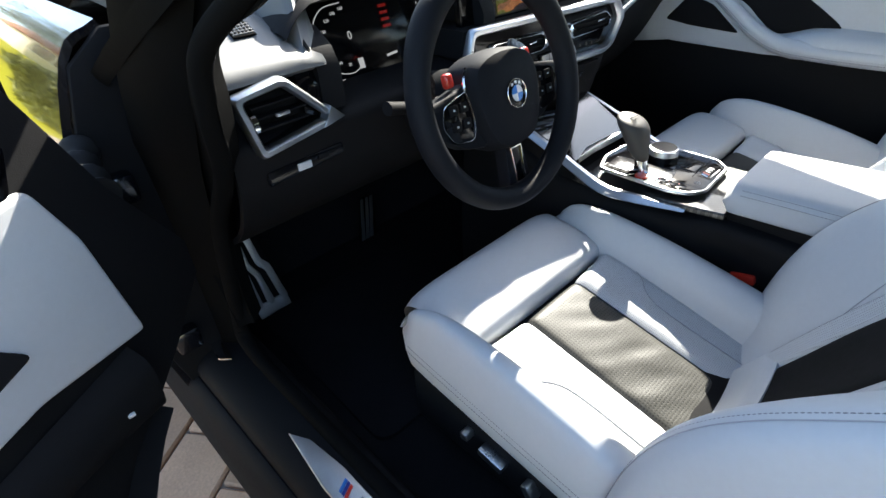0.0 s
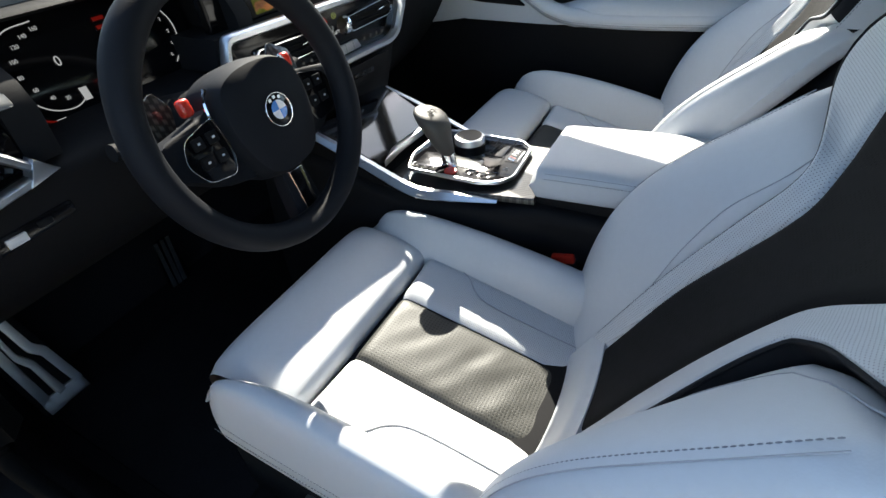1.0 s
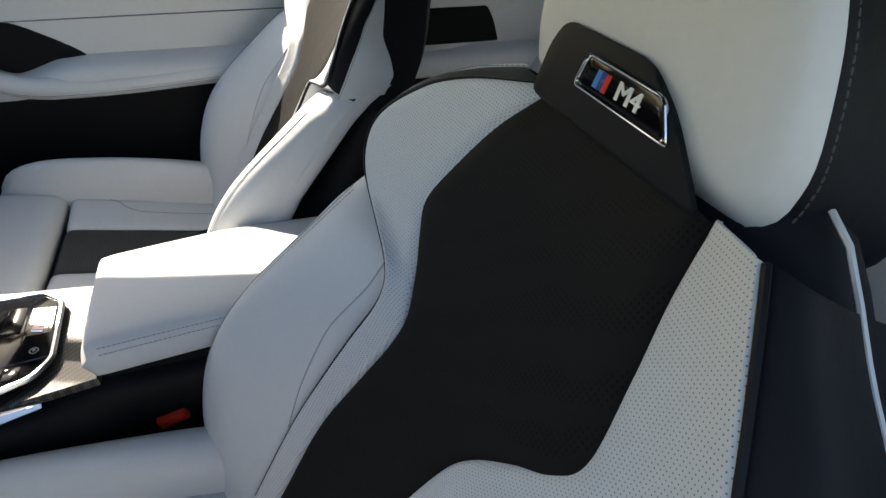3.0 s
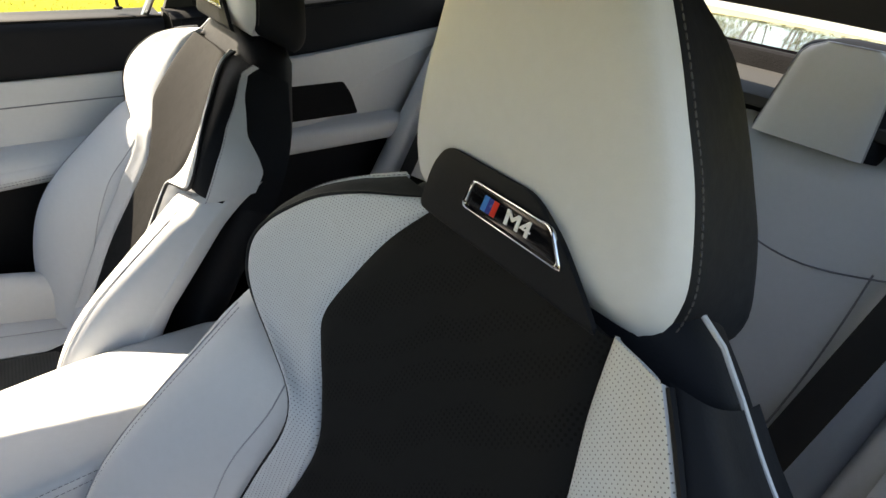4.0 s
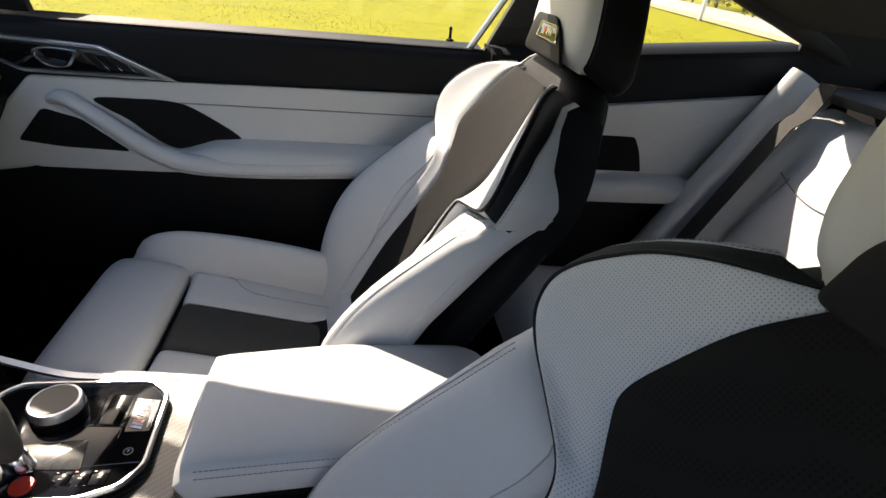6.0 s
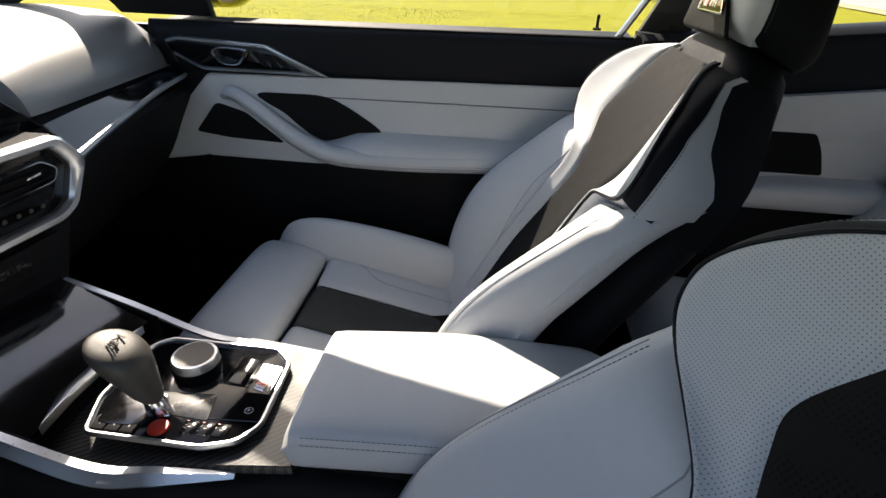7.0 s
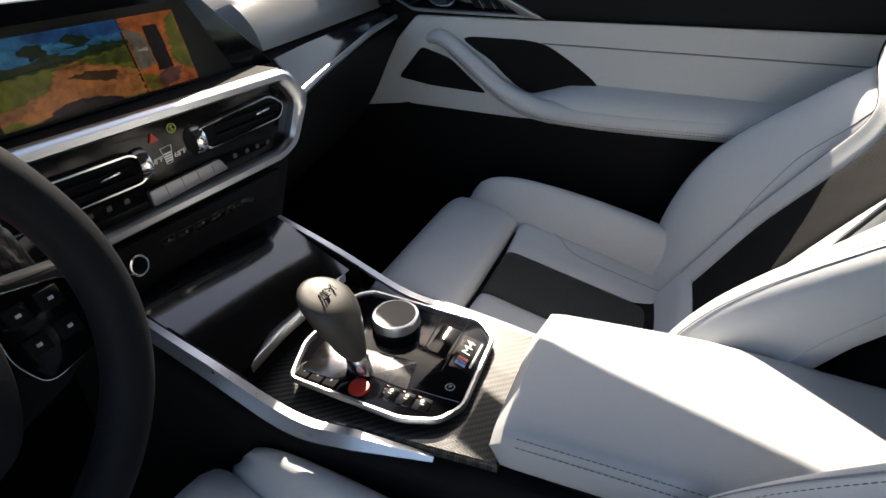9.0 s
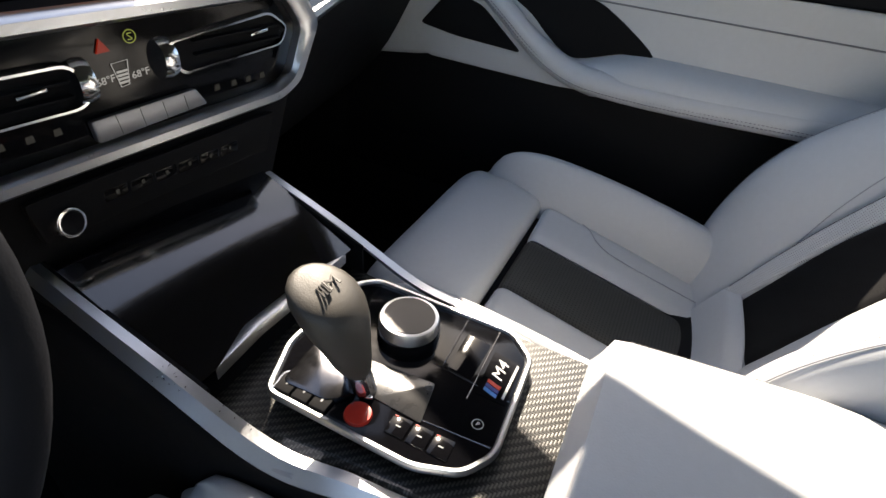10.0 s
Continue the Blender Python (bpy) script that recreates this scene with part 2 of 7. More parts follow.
def tube(path, r, sides=8, closed=False, bm=None, squash=(1, 1), up=(0, 0, 1)):
    """A rod along a path; r: radius, or one for each point; squash: its width and height."""
    P = np.asarray(path, float)
    n = len(P)
    rr = np.full(n, r) if np.isscalar(r) else np.asarray(r, float)
    rings = []
    for i in range(n):
        a, b = (P[i - 1], P[(i + 1) % n]) if closed else (P[max(i - 1, 0)], P[min(i + 1, n - 1)])
        t = (b - a) / (np.linalg.norm(b - a) + 1e-12)
        s = np.cross(t, up)
        s = s / np.linalg.norm(s) if np.linalg.norm(s) > 1e-6 else np.array([1.0, 0, 0])
        w = np.cross(s, t)
        rings.append([P[i] + rr[i] * (squash[0] * math.cos(k) * s + squash[1] * math.sin(k) * w) for k in np.linspace(0, 2 * math.pi, sides, endpoint=False)])
    own = bm is None
    bm = grid(rings, closed_u=closed, closed_v=True, bm=bm)
    return cap(bm) if own and not closed else bm


def box(c, size, r=0.003, turn=None, bm=None, seg=2):
    """A block with rounded edges; turn: a matrix of its turn."""
    b = bmesh.new()
    bmesh.ops.create_cube(b, size=1.0)
    bmesh.ops.scale(b, vec=size, verts=b.verts[:])
    if r:
        bmesh.ops.bevel(b, geom=b.edges[:], offset=min(r, min(size) * 0.45), segments=seg, affect="EDGES", profile=0.5)
    M = Matrix.Translation(c) @ (turn.to_4x4() if turn else Matrix.Identity(4))
    b.transform(M)
    if bm is None:
        return b
    me = bpy.data.meshes.new("join")
    b.to_mesh(me)
    b.free()
    bm.from_mesh(me)
    bpy.data.meshes.remove(me)
    return bm


def slab(pts, depth, to, r=0.002, seg=2):
    """A plate: outline in 2D, raised by depth; to(a, b, h) gives the place in the world."""
    b = bmesh.new()
    lo = [b.verts.new((p[0], p[1], 0)) for p in pts]
    f = b.faces.new(lo)
    ex = bmesh.ops.extrude_face_region(b, geom=[f])
    top = [v for v in ex["geom"] if isinstance(v, bmesh.types.BMVert)]
    for v in top:
        v.co.z = depth
    if r:
        tf = [e for e in b.edges if all(v.co.z > depth * 0.5 for v in e.verts)]
        bmesh.ops.bevel(b, geom=tf, offset=r, segments=seg, affect="EDGES", profile=0.5)
    bmesh.ops.triangulate(b, faces=[f for f in b.faces if len(f.verts) > 4])
    for v in b.verts:
        v.co = to(*v.co)
    return b


def ring_slab(outer, inner, depth, to):
    """A frame: the band between two outlines of the same count, raised by depth."""
    n = len(outer)
    b = bmesh.new()
    rows = []
    for h, f in ((0, 0.0), (depth * 0.7, 0.0), (depth, 0.25), (depth, 0.75), (depth * 0.7, 1.0), (0, 1.0)):
        rows.append([to(*(np.array(outer[i]) * (1 - f) + np.array(inner[i]) * f), h) for i in range(n)])
    return grid(rows, closed_v=True, bm=b)


def lathe(profile, c, axis=(0, 0, 1), n=40, bm=None):
    """Turned shape: profile of (radius, height) along the axis from c."""
    ax = Vector(axis).normalized()
    s = ax.orthogonal().normalized()
    w = ax.cross(s)
    rings = [[np.array(Vector(c) + ax * h + (s * math.cos(k) + w * math.sin(k)) * max(rad, 1e-5)) for k in np.linspace(0, 2 * math.pi, n, endpoint=False)] for rad, h in profile]
    own = bm is None
    bm = grid(rings, closed_v=True, bm=bm)
    return cap(bm) if own else bm


def dashes(path, length, gap, r, lift=(0, 0, 0)):
    """Stitches along a path."""
    P = np.asarray(path, float) + np.array(lift)
    d = np.r_[0, np.cumsum(np.linalg.norm(np.diff(P, axis=0), axis=1))]
    bm = bmesh.new()
    s = 0.0
    while s + length < d[-1]:
        q = [np.array([np.interp(x, d, P[:, k]) for k in range(3)]) for x in (s, s + length / 2, s + length)]
        tube(q, [r * 0.6, r, r * 0.6], 5, bm=bm)
        s += length + gap
    return bm


def text(body, size, to, depth=0.0004, align="CENTER", italic=0.0):
    """Raised letters from the built-in font as a bmesh, laid by to(a, b, h)."""
    cu = bpy.data.curves.new("letters", "FONT")
    cu.body, cu.size, cu.extrude, cu.shear = body, size, depth, italic
    cu.align_x, cu.align_y, cu.resolution_u = align, "CENTER", 3
    ob = bpy.data.objects.new("letters", cu)
    scene.collection.objects.link(ob)
    me = bpy.data.meshes.new_from_object(ob)
    bm = bmesh.new()
    bm.from_mesh(me)
    bpy.data.objects.remove(ob)
    bpy.data.curves.remove(cu)
    bpy.data.meshes.remove(me)
    for v in bm.verts:
        v.co = to(v.co.x, v.co.y, v.co.z)
    return bm


def rounded(pts, r, n=5):
    """An outline with its corners rounded."""
    P = [np.array(p, float) for p in pts]
    out = []
    for i, p in enumerate(P):
        a, c = P[i - 1], P[(i + 1) % len(P)]
        da, dc = np.linalg.norm(a - p), np.linalg.norm(c - p)
        k = min(r, da * 0.45, dc * 0.45)
        s, e = p + (a - p) / da * k, p + (c - p) / dc * k
        for t in np.linspace(0, 1, n):
            out.append((1 - t) ** 2 * s + 2 * t * (1 - t) * p + t * t * e)
    return out


# ---- seats ----
LEAN_BACK = radians(29.3)
SB, CB = math.sin(LEAN_BACK), math.cos(LEAN_BACK)
half_black = curve_of([-0.06, 0.07, 0.18, 0.28, 0.34, 0.38, 0.42, 0.45, 0.48, 0.53, 0.58, 0.625], [0.09, 0.098, 0.105, 0.092, 0.083, 0.085, 0.108, 0.130, 0.145, 0.134, 0.116, 0.088])
half_black_out = curve_of([-0.06, 0.07, 0.15, 0.25, 0.34, 0.38, 0.42, 0.45, 0.48, 0.53, 0.58, 0.625], [0.066, 0.056, 0.047, 0.047, 0.060, 0.076, 0.107, 0.135, 0.148, 0.132, 0.113, 0.101])
half_band = curve_of([-0.06, 0.05, 0.14, 0.2, 0.3, 0.36, 0.39, 0.41, 0.425, 0.44, 0.46, 0.49, 0.52, 0.55, 0.575, 0.60, 0.62, 0.636], [0.115, 0.122, 0.128, 0.128, 0.120, 0.112, 0.116, 0.135, 0.185, 0.236, 0.262, 0.267, 0.252, 0.226, 0.200, 0.160, 0.118, 0.089])
half_band_out = curve_of([-0.06, 0.05, 0.14, 0.2, 0.3, 0.36, 0.38, 0.40, 0.42, 0.44, 0.46, 0.49, 0.52, 0.55, 0.575, 0.60, 0.62, 0.636, 0.652], [0.115, 0.120, 0.122, 0.118, 0.114, 0.120, 0.133, 0.155, 0.188, 0.222, 0.248, 0.258, 0.240, 0.215, 0.196, 0.175, 0.156, 0.138, 0.112])
half_shell = curve_of([-0.10, 0.0, 0.1, 0.3, 0.45, 0.52, 0.57, 0.61, 0.64, 0.660, 0.676], [0.23, 0.262, 0.272, 0.276, 0.282, 0.272, 0.238, 0.190, 0.156, 0.128, 0.07])
crest = curve_of([-0.10, -0.05, 0.0, 0.05, 0.1, 0.15, 0.2, 0.25, 0.3, 0.36, 0.41, 0.46], [0.03, 0.055, 0.075, 0.092, 0.104, 0.110, 0.108, 0.098, 0.082, 0.060, 0.042, 0.022])
band_rise = curve_of([-0.06, 0.1, 0.3, 0.38, 0.42, 0.46, 0.50, 0.54, 0.58, 0.61, 0.64], [0.016, 0.02, 0.02, 0.020, 0.028, 0.040, 0.046, 0.044, 0.034, 0.018, -0.004])

band_rise_out = curve_of([-0.06, 0.1, 0.3, 0.38, 0.42, 0.46, 0.50, 0.54, 0.58, 0.61, 0.64, 0.66], [0.016, 0.02, 0.02, 0.020, 0.028, 0.040, 0.046, 0.045, 0.042, 0.035, 0.022, 0.012])


def cushion_z(y):
    return 0.458 + 0.22 * (y + 0.08)


def puff(t, p=3.0):
    """Height of a stuffed panel across its width, 0 at the seams."""
    return (1 - abs(2 * t - 1) ** p) ** (1 / 1.6)


def flank_sec(v, edge, rise, drop):
    """Section of the shoulder's flank from the band's edge round to the shell."""
    e = edge(v)
    o = max(half_shell(v), e + 0.012)
    b = rise(v) - drop * max(0, (v - 0.6) / 0.036) ** 2
    return np.array(spline([(e, b - 0.002), (e + 0.008, b - 0.003), (o - 0.001, b - 0.014), (o + 0.003, min(b - 0.05, -0.02)), (o, -0.075)], 4))


def build_seat(xc, lift, label):
    """A sports seat with its wings, perforated bands and headrest, about the centre line xc."""
    seat = thing("sports_seat", label, "car seat", (xc, -0.25, 0.205), "front seats")

    def bk(u, v, w):
        return (xc + u, -0.431 - v * SB + w * CB, 0.437 + v * CB + w * SB)

    def centre_w(u, v):
        return -0.006 + 0.9 * u * u

    # backrest: shell, centre, bands, wings
    rows = []
    for v in np.linspace(-0.10, 0.676, 44):
        h = half_shell(v) - 0.003
        ring = []
        for k in np.linspace(0, 2 * math.pi, 36, endpoint=False):
            c, s = math.cos(k), math.sin(k)
            e = 0.45
            ring.append(bk(h * np.sign(c) * abs(c) ** e, v, -0.058 + 0.046 * np.sign(s) * abs(s) ** 0.8))
        rows.append(ring)
    back = part("backrest", cap(grid(rows, closed_v=True)), BLACKLEATHER, seat, "black leather backrest shell with pale piping")
    vs = np.linspace(0.018, 0.625, 84)
    P, UV = [], []
    for v in vs:
        h, ho = half_black(v), half_black_out(v)
        row, ur = [], []
        for t in np.linspace(0, 1, 25):
            u = -ho + (h + ho) * t
            row.append(bk(u, v, centre_w(u, v) + 0.007 * puff(t, 10)))
            ur.append((u, v))
        P.append(row)
        UV.append(ur)
    part("centre_panel", grid(P, uv=UV, thick=0.012), PERFWAVE, back, "black centre panel perforated in waves")
    P = []
    for v in np.linspace(-0.075, 0.034, 16):
        e = max(0.0, 1 - ((0.034 - v) / 0.018) ** 2) if v > 0.016 else 0.0
        row = []
        for t in np.linspace(0, 1, 31):
            u = -half_band_out(max(v, -0.06)) * 0.99 + (half_band_out(max(v, -0.06)) + half_band(max(v, -0.06))) * 0.99 * t
            row.append(bk(u, v, max(centre_w(u, v), 0.004 + 0.7 * u * u) + 0.0085 - 0.009 * e))
        P.append(row)
    roll = part("lower_roll", grid(P, thick=0.010), LEATHER, back, "pale grey leather roll at the foot of the backrest")
    for s in (-1, 1):
        outer_side = s < 0 and xc < 0
        edge, rise, drop = (half_band_out, band_rise_out, 0.0) if outer_side else (half_band, band_rise, 0.012)
        P, UV = [], []
        vb = np.r_[np.linspace(-0.06, 0.38, 40), np.linspace(0.385, 0.50, 40), np.linspace(0.505, 0.628 if outer_side else 0.634, 24)]
        for v in vb:
            a, b = (half_black if s > 0 else half_black_out)(min(v, 0.625)), edge(v)
            if v > 0.625:
                a = np.interp(v, [0.625, 0.648], [0.101, 0.097]) if outer_side else np.interp(v, [0.625, 0.636], [0.088, 0.085])
            row, ur = [], []
            for t in np.linspace(0, 1, 17):
                u = a + (b - a) * t
                w = centre_w(a, v) * (1 - t) + rise(v) * t ** 1.3 + 0.007 * puff(t, 6)
                if v > 0.6:
                    w -= drop * ((v - 0.6) / 0.036) ** 2
                row.append(bk(s * u, v, w))
                ur.append((u * 1.05, v * 1.02))
            P.append(row)
            UV.append(ur)
        part("side_band", grid(P, uv=UV, thick=0.003 * s), PERF, back, "pale grey perforated leather band")
        line = [bk(s * (edge(v) + 0.001), v, rise(v) + 0.0005 - drop * max(0, (v - 0.6) / 0.036) ** 2) for v in np.linspace(0.02, 0.628 if outer_side else 0.634, 90)]
        part("piping", tube(line, 0.0024, 6), BLACKLEATHER, back, "black piping")
        P, SEC = [], []
        wall = [[bk(s * edge(v), v, band_rise(v) - 0.001), bk(s * (edge(v) + 0.004), v, band_rise(v) - 0.012), bk(s * (edge(v) + 0.006), v, band_rise(v) - 0.034)] for v in np.linspace(0.06, 0.46, 60)]
        part("band_edge", grid(wall), BLACKLEATHER if s * xc > 0 else LEATHER, back)
        for q in np.linspace(0, 1, 44):
            v = -0.075 + q * 0.53
            wi = band_rise(max(v, -0.05)) - 0.006 - 0.014 * max(0.0, min(1.0, (v - 0.28) / 0.12))
            top = max(0.0, (v - 0.385) / 0.07)
            wc = crest(v)
            gap = 0.003 + 0.005 * max(0.0, min(1.0, (v - 0.10) / 0.22))
            b = min(0.246, edge(max(v, -0.05)) + gap)
            hi = max(0.0, (q - 0.55) / 0.45) ** 1.5
            wb = min(0.004, -0.027 + 0.16 * max(0.0, 0.46 - v))
            sec = [(b, wi - 0.012), (b + 0.006, wi + 0.003), (b + (0.25 - b) * 0.45, wi + (wc - wi) * 0.62), (b + (0.25 - b) * 0.8, wc * 0.965), (0.252, wc), (0.272, wc * 0.83), (0.284, wc * 0.35), (0.288, wb + 0.026), (0.286, wb + 0.008), (0.276, wb)]
            SEC.append(spline(sec, 4))
            if top > 0:
                sec = [(u, w - 0.02 * top * top) for u, w in sec]
            P.append([bk(s * u, v + 0.56 * hi * max(0.0, 0.03 - w) * min(1.0, max(0.0, (u - 0.235) / 0.03)), w) for u, w in spline(sec, 4)])
        wing = part("wing", cap(grid(P)), LEATHER, back, "pale grey leather side bolster")
        run = []
        for k in range(8, 43):
            v = -0.075 + k / 43 * 0.53
            top = max(0.0, (v - 0.385) / 0.07)
            u = min(0.243, edge(v) + 0.006 + float(np.interp(v, [0.12, 0.20, 0.30, 0.38, 0.425, 0.44], [0.003, 0.014, 0.026, 0.028, 0.018, 0.004])))
            if v < 0.125 or v > 0.44:
                continue
            ks = [j for j in range(len(SEC[k]) - 1) if SEC[k][j][0] <= u <= SEC[k][j + 1][0]]
            if ks:
                p, q_ = SEC[k][ks[0]], SEC[k][ks[0] + 1]
                f = (u - p[0]) / max(1e-6, q_[0] - p[0])
                run.append(bk(s * u, v, p[1] + f * (q_[1] - p[1]) - 0.0 * top))
        part("seam", tube(run, 0.0009, 5), SEAM, wing)
        run = [bk(s * 0.2548, v, crest(v) + 0.0001) for v in np.linspace(-0.05, 0.42, 60)]
        part("seam", tube(run, 0.0007, 5), SEAM, wing)
        for off in (-0.0055, 0.011):
            run = [bk(s * (0.252 + off), v, crest(v) * (1 - 0.5 * max(0, off) / 0.02) + 0.0008) for v in np.linspace(-0.05, 0.42, 60)]
            part("stitching", dashes(run, 0.0036, 0.0014, 0.0007), STITCH, wing)
        # black flank of the shoulder, and the pale panel behind it
        P, Q = [], []
        for v in np.linspace(0.45, 0.63, 26):
            P.append([bk(s * u, v, w) for u, w in flank_sec(v, edge, rise, drop)])
        for v in np.linspace(0.440, 0.632, 26):
            sec = flank_sec(max(v, 0.45), edge, rise, drop)
            w0 = float(np.interp(v, [0.447, 0.50, 0.55, 0.60, 0.632], [0.024, 0.027, 0.025, 0.010, -0.006]))
            w1 = float(np.interp(v, [0.447, 0.49, 0.52, 0.55, 0.59, 0.632], [-0.036, -0.036, -0.024, -0.004, 0.002, -0.009]))
            cap_w = rise(max(v, 0.45)) - drop * max(0, (v - 0.6) / 0.036) ** 2 - 0.010
            w0, w1 = min(w0, cap_w), min(w1, cap_w - 0.006)
            ws = np.linspace(w0, w1, 7)
            us = np.interp(-ws, -sec[:, 1], sec[:, 0])
            low = max(0.0, 1 - (v - 0.447) / 0.10)
            Q.append([bk(s * (u + 0.0045 + 0.002 * math.sin(math.pi * k / 6)), v + 0.56 * low * max(0.0, 0.03 - w), w) for k, (u, w) in enumerate(zip(us, ws))])
        part("shoulder_flank", grid(P), BLACKLEATHER, back, "black leather shoulder flank")
        fl = None if outer_side else part("flank_panel", grid(Q, thick=0.003 * s), LEATHER, back, "pale grey leather flank panel")
        if fl:
            part("stitching", dashes([np.array(r[0]) * 0.85 + np.array(r[1]) * 0.15 + (s * 0.0012, 0, 0) for r in Q], 0.0036, 0.0014, 0.0007), STITCH, fl)
        if s * xc > 0:
            pale = [bk(s * (max(half_shell(v), edge(v) + 0.012 if v < 0.63 else 0) + 0.003), v, -0.030) for v in np.linspace(0.1, 0.662, 60)]
            part("pale_piping", tube(pale, 0.0019, 6), LEATHER, back)

    # headrest on two posts, its face nearly upright
    hv = 0.632 + lift
    sway = 0.15 if xc < 0 else 0.0
    deep = 0.088 if xc < 0 else 0.056
    prof = curve_of([-0.004, 0.0, 0.012, 0.025, 0.04, 0.06, 0.09, 0.12, 0.15, 0.18, 0.20, 0.215], [0.106, 0.114, 0.127, 0.132, 0.134, 0.131, 0.123, 0.110, 0.096, 0.079, 0.062, 0.036])

    def hr(u, q, w):
        return bk(u + 0.008 + sway * max(q, 0), hv + q, w)

    def front(q):
        return 0.007 + 0.45 * q

    rows = []
    for q in np.linspace(0.002, 0.213, 26):
        h = prof(q) + 0.003
        end = max(0.05, min(1, q / 0.03, (0.215 - q) / 0.03))
        d = deep * (0.6 + 0.4 * end ** 0.5)
        rows.append([hr(h * np.sign(math.cos(k)) * abs(math.cos(k)) ** 0.24, q, front(q) - 0.012 - deep + d * np.sign(math.sin(k)) * abs(math.sin(k)) ** 0.4) for k in np.linspace(0, 2 * math.pi, 32, endpoint=False)])
    head = part("headrest", cap(grid(rows, closed_v=True)), BLACKLEATHER, seat, "headrest with pale leather front and black sides")
    P = []
    for q in np.linspace(-0.004, 0.216, 30):
        h = prof(min(max(q, 0), 0.215))
        end = max(0.0, min(1, (q + 0.004) / 0.016, (0.216 - q) / 0.03))
        P.append([hr(h * (2 * t - 1), q, front(q) - 0.02 + 0.02 * end ** 0.5 * puff(t, 9) - 0.006 * (2 * t - 1) ** 2) for t in np.linspace(0, 1, 41)])
    part("face", grid(P, thick=0.012), LEATHER, head, "smooth pale leather headrest face")
    for sx in (-1, 1):
        run = [hr(sx * (prof(min(q, 0.2)) + 0.0035), q, front(q) - 0.03) for q in np.linspace(0.015, 0.19, 40)]
        part("stitching", dashes(run, 0.0036, 0.0014, 0.0007), mat("black_thread", (0.05, 0.05, 0.055), 0.8), head)
    # badge patch
    patch = rounded([(-0.102, -0.012), (0.096, -0.012), (0.078, 0.028), (0.060, 0.046), (-0.034, 0.047), (-0.062, 0.029), (-0.093, -0.004)], 0.012, 6)
    part("badge_patch", slab(patch, 0.0075, lambda a, b, h: hr(a, b, front(b) + h - 0.001), 0.003), BLACKLEATHER, head, "black leather patch under the badge")
    bad = rounded([(-0.052, 0.0125), (0.052, 0.0125), (0.040, 0.0365), (-0.040, 0.0365)], 0.006, 5)
    inn = rounded([(-0.0475, 0.0148), (0.0475, 0.0148), (0.0375, 0.0342), (-0.0375, 0.0342)], 0.005, 5)
    lay = lambda a, b, h: hr(a - 0.016, b - 0.002, front(b - 0.002) + 0.0065 + h)
    badge = part("badge", slab(inn, 0.0018, lay, 0.0005), GLOSS, head, "black illuminated badge in a chrome rim")
    part("badge_rim", ring_slab(bad, inn, 0.0032, lay), CHROME, badge)
    # the car is seen from the front of the seat: letters run from its +x side
    tx = lambda a, b, h: lay(-a, b, h + 0.0019)
    for k, (m, x) in enumerate(((BLUE, -0.0255), (NAVY, -0.0205), (RED, -0.0155))):
        part("stripe", slab([(x - 0.004, 0.0187), (x + 0.0008, 0.0187), (x + 0.0058, 0.0303), (x + 0.001, 0.0303)], 0.0006, lambda a, b, h: tx(a, b, h), 0), m, badge)
    for dx in (0.0, 0.0009):
        part("letters", text("M4", 0.0165, lambda a, b, h: tx(a * 1.2 + 0.007 + dx, b + 0.0245, h), 0.0006 + dx * 0.1, italic=0.25), WHITE, badge)
    for s in (-1, 1):
        a, b = hr(s * 0.055, 0.01, -0.03), hr(s * 0.055, -0.09 - lift, -0.045)
        part("post", tube([a, b], 0.006, 10), DARKMETAL, head)
        part("collar", lathe([(0.0, 0), (0.014, 0.0), (0.014, 0.006), (0.007, 0.009), (0.007, 0)], bk(s * 0.055, 0.648, -0.05), (0, -SB, CB), 16), PLASTIC, back)

    # cushion
    base = part("seat_base", box((xc, -0.215, 0.325), (0.48, 0.50, 0.15), 0.03, seg=3), PLASTIC, seat, "black plastic seat base")
    cush = part("cushion", box((xc, -0.20, 0.385), (0.46, 0.50, 0.06), 0.025, Euler((radians(12), 0, 0)).to_matrix(), seg=3), BLACKLEATHER, seat)
    P = []
    for y in np.r_[np.linspace(-0.44, -0.115, 62), np.linspace(-0.112, -0.092, 10)]:
        row = []
        for t in np.linspace(0, 1, 29):
            u = -0.066 + 0.146 * t
            crease = noise.noise((u * 16 + xc, y * 34 + u * 20, 0.4)) * math.exp(-(((y + 0.27) / 0.12) ** 2)) * puff(t, 3)
            row.append((xc + u, y, cushion_z(y) + 0.001 + 0.006 * puff(t, 8) + 0.0024 * crease - 0.014 * math.exp((y + 0.092) / 0.006)))
        P.append(row)
    uv = [[(p[0], p[1]) for p in r] for r in P]
    part("centre_panel", grid(P, uv=uv, thick=-0.03), PERFBLACK, cush, "black perforated leather seat strip")
    for a, b in ((-0.185, -0.068), (0.082, 0.185)):
        P = []
        for y in np.r_[np.linspace(-0.44, -0.115, 22), np.linspace(-0.112, -0.092, 10)]:
            row = []
            for t in np.linspace(0, 1, 13):
                u = a + (b - a) * t
                outer = t if a > 0 else 1 - t
                row.append((xc + u, y, cushion_z(y) + 0.002 + 0.009 * puff(t, 5) + 0.012 * outer ** 2 - 0.014 * math.exp((y + 0.092) / 0.006)))
            P.append(row)
        strip_ = part("seat_strip", grid(P, uv=[[(p[0], p[1]) for p in r] for r in P], thick=-0.03), PERF if xc < 0 else LEATHER, cush, "pale leather seat strip with curved seam")
        mid, far = (a + b) / 2, (b - 0.004 if a > 0 else a + 0.004)
        run = []
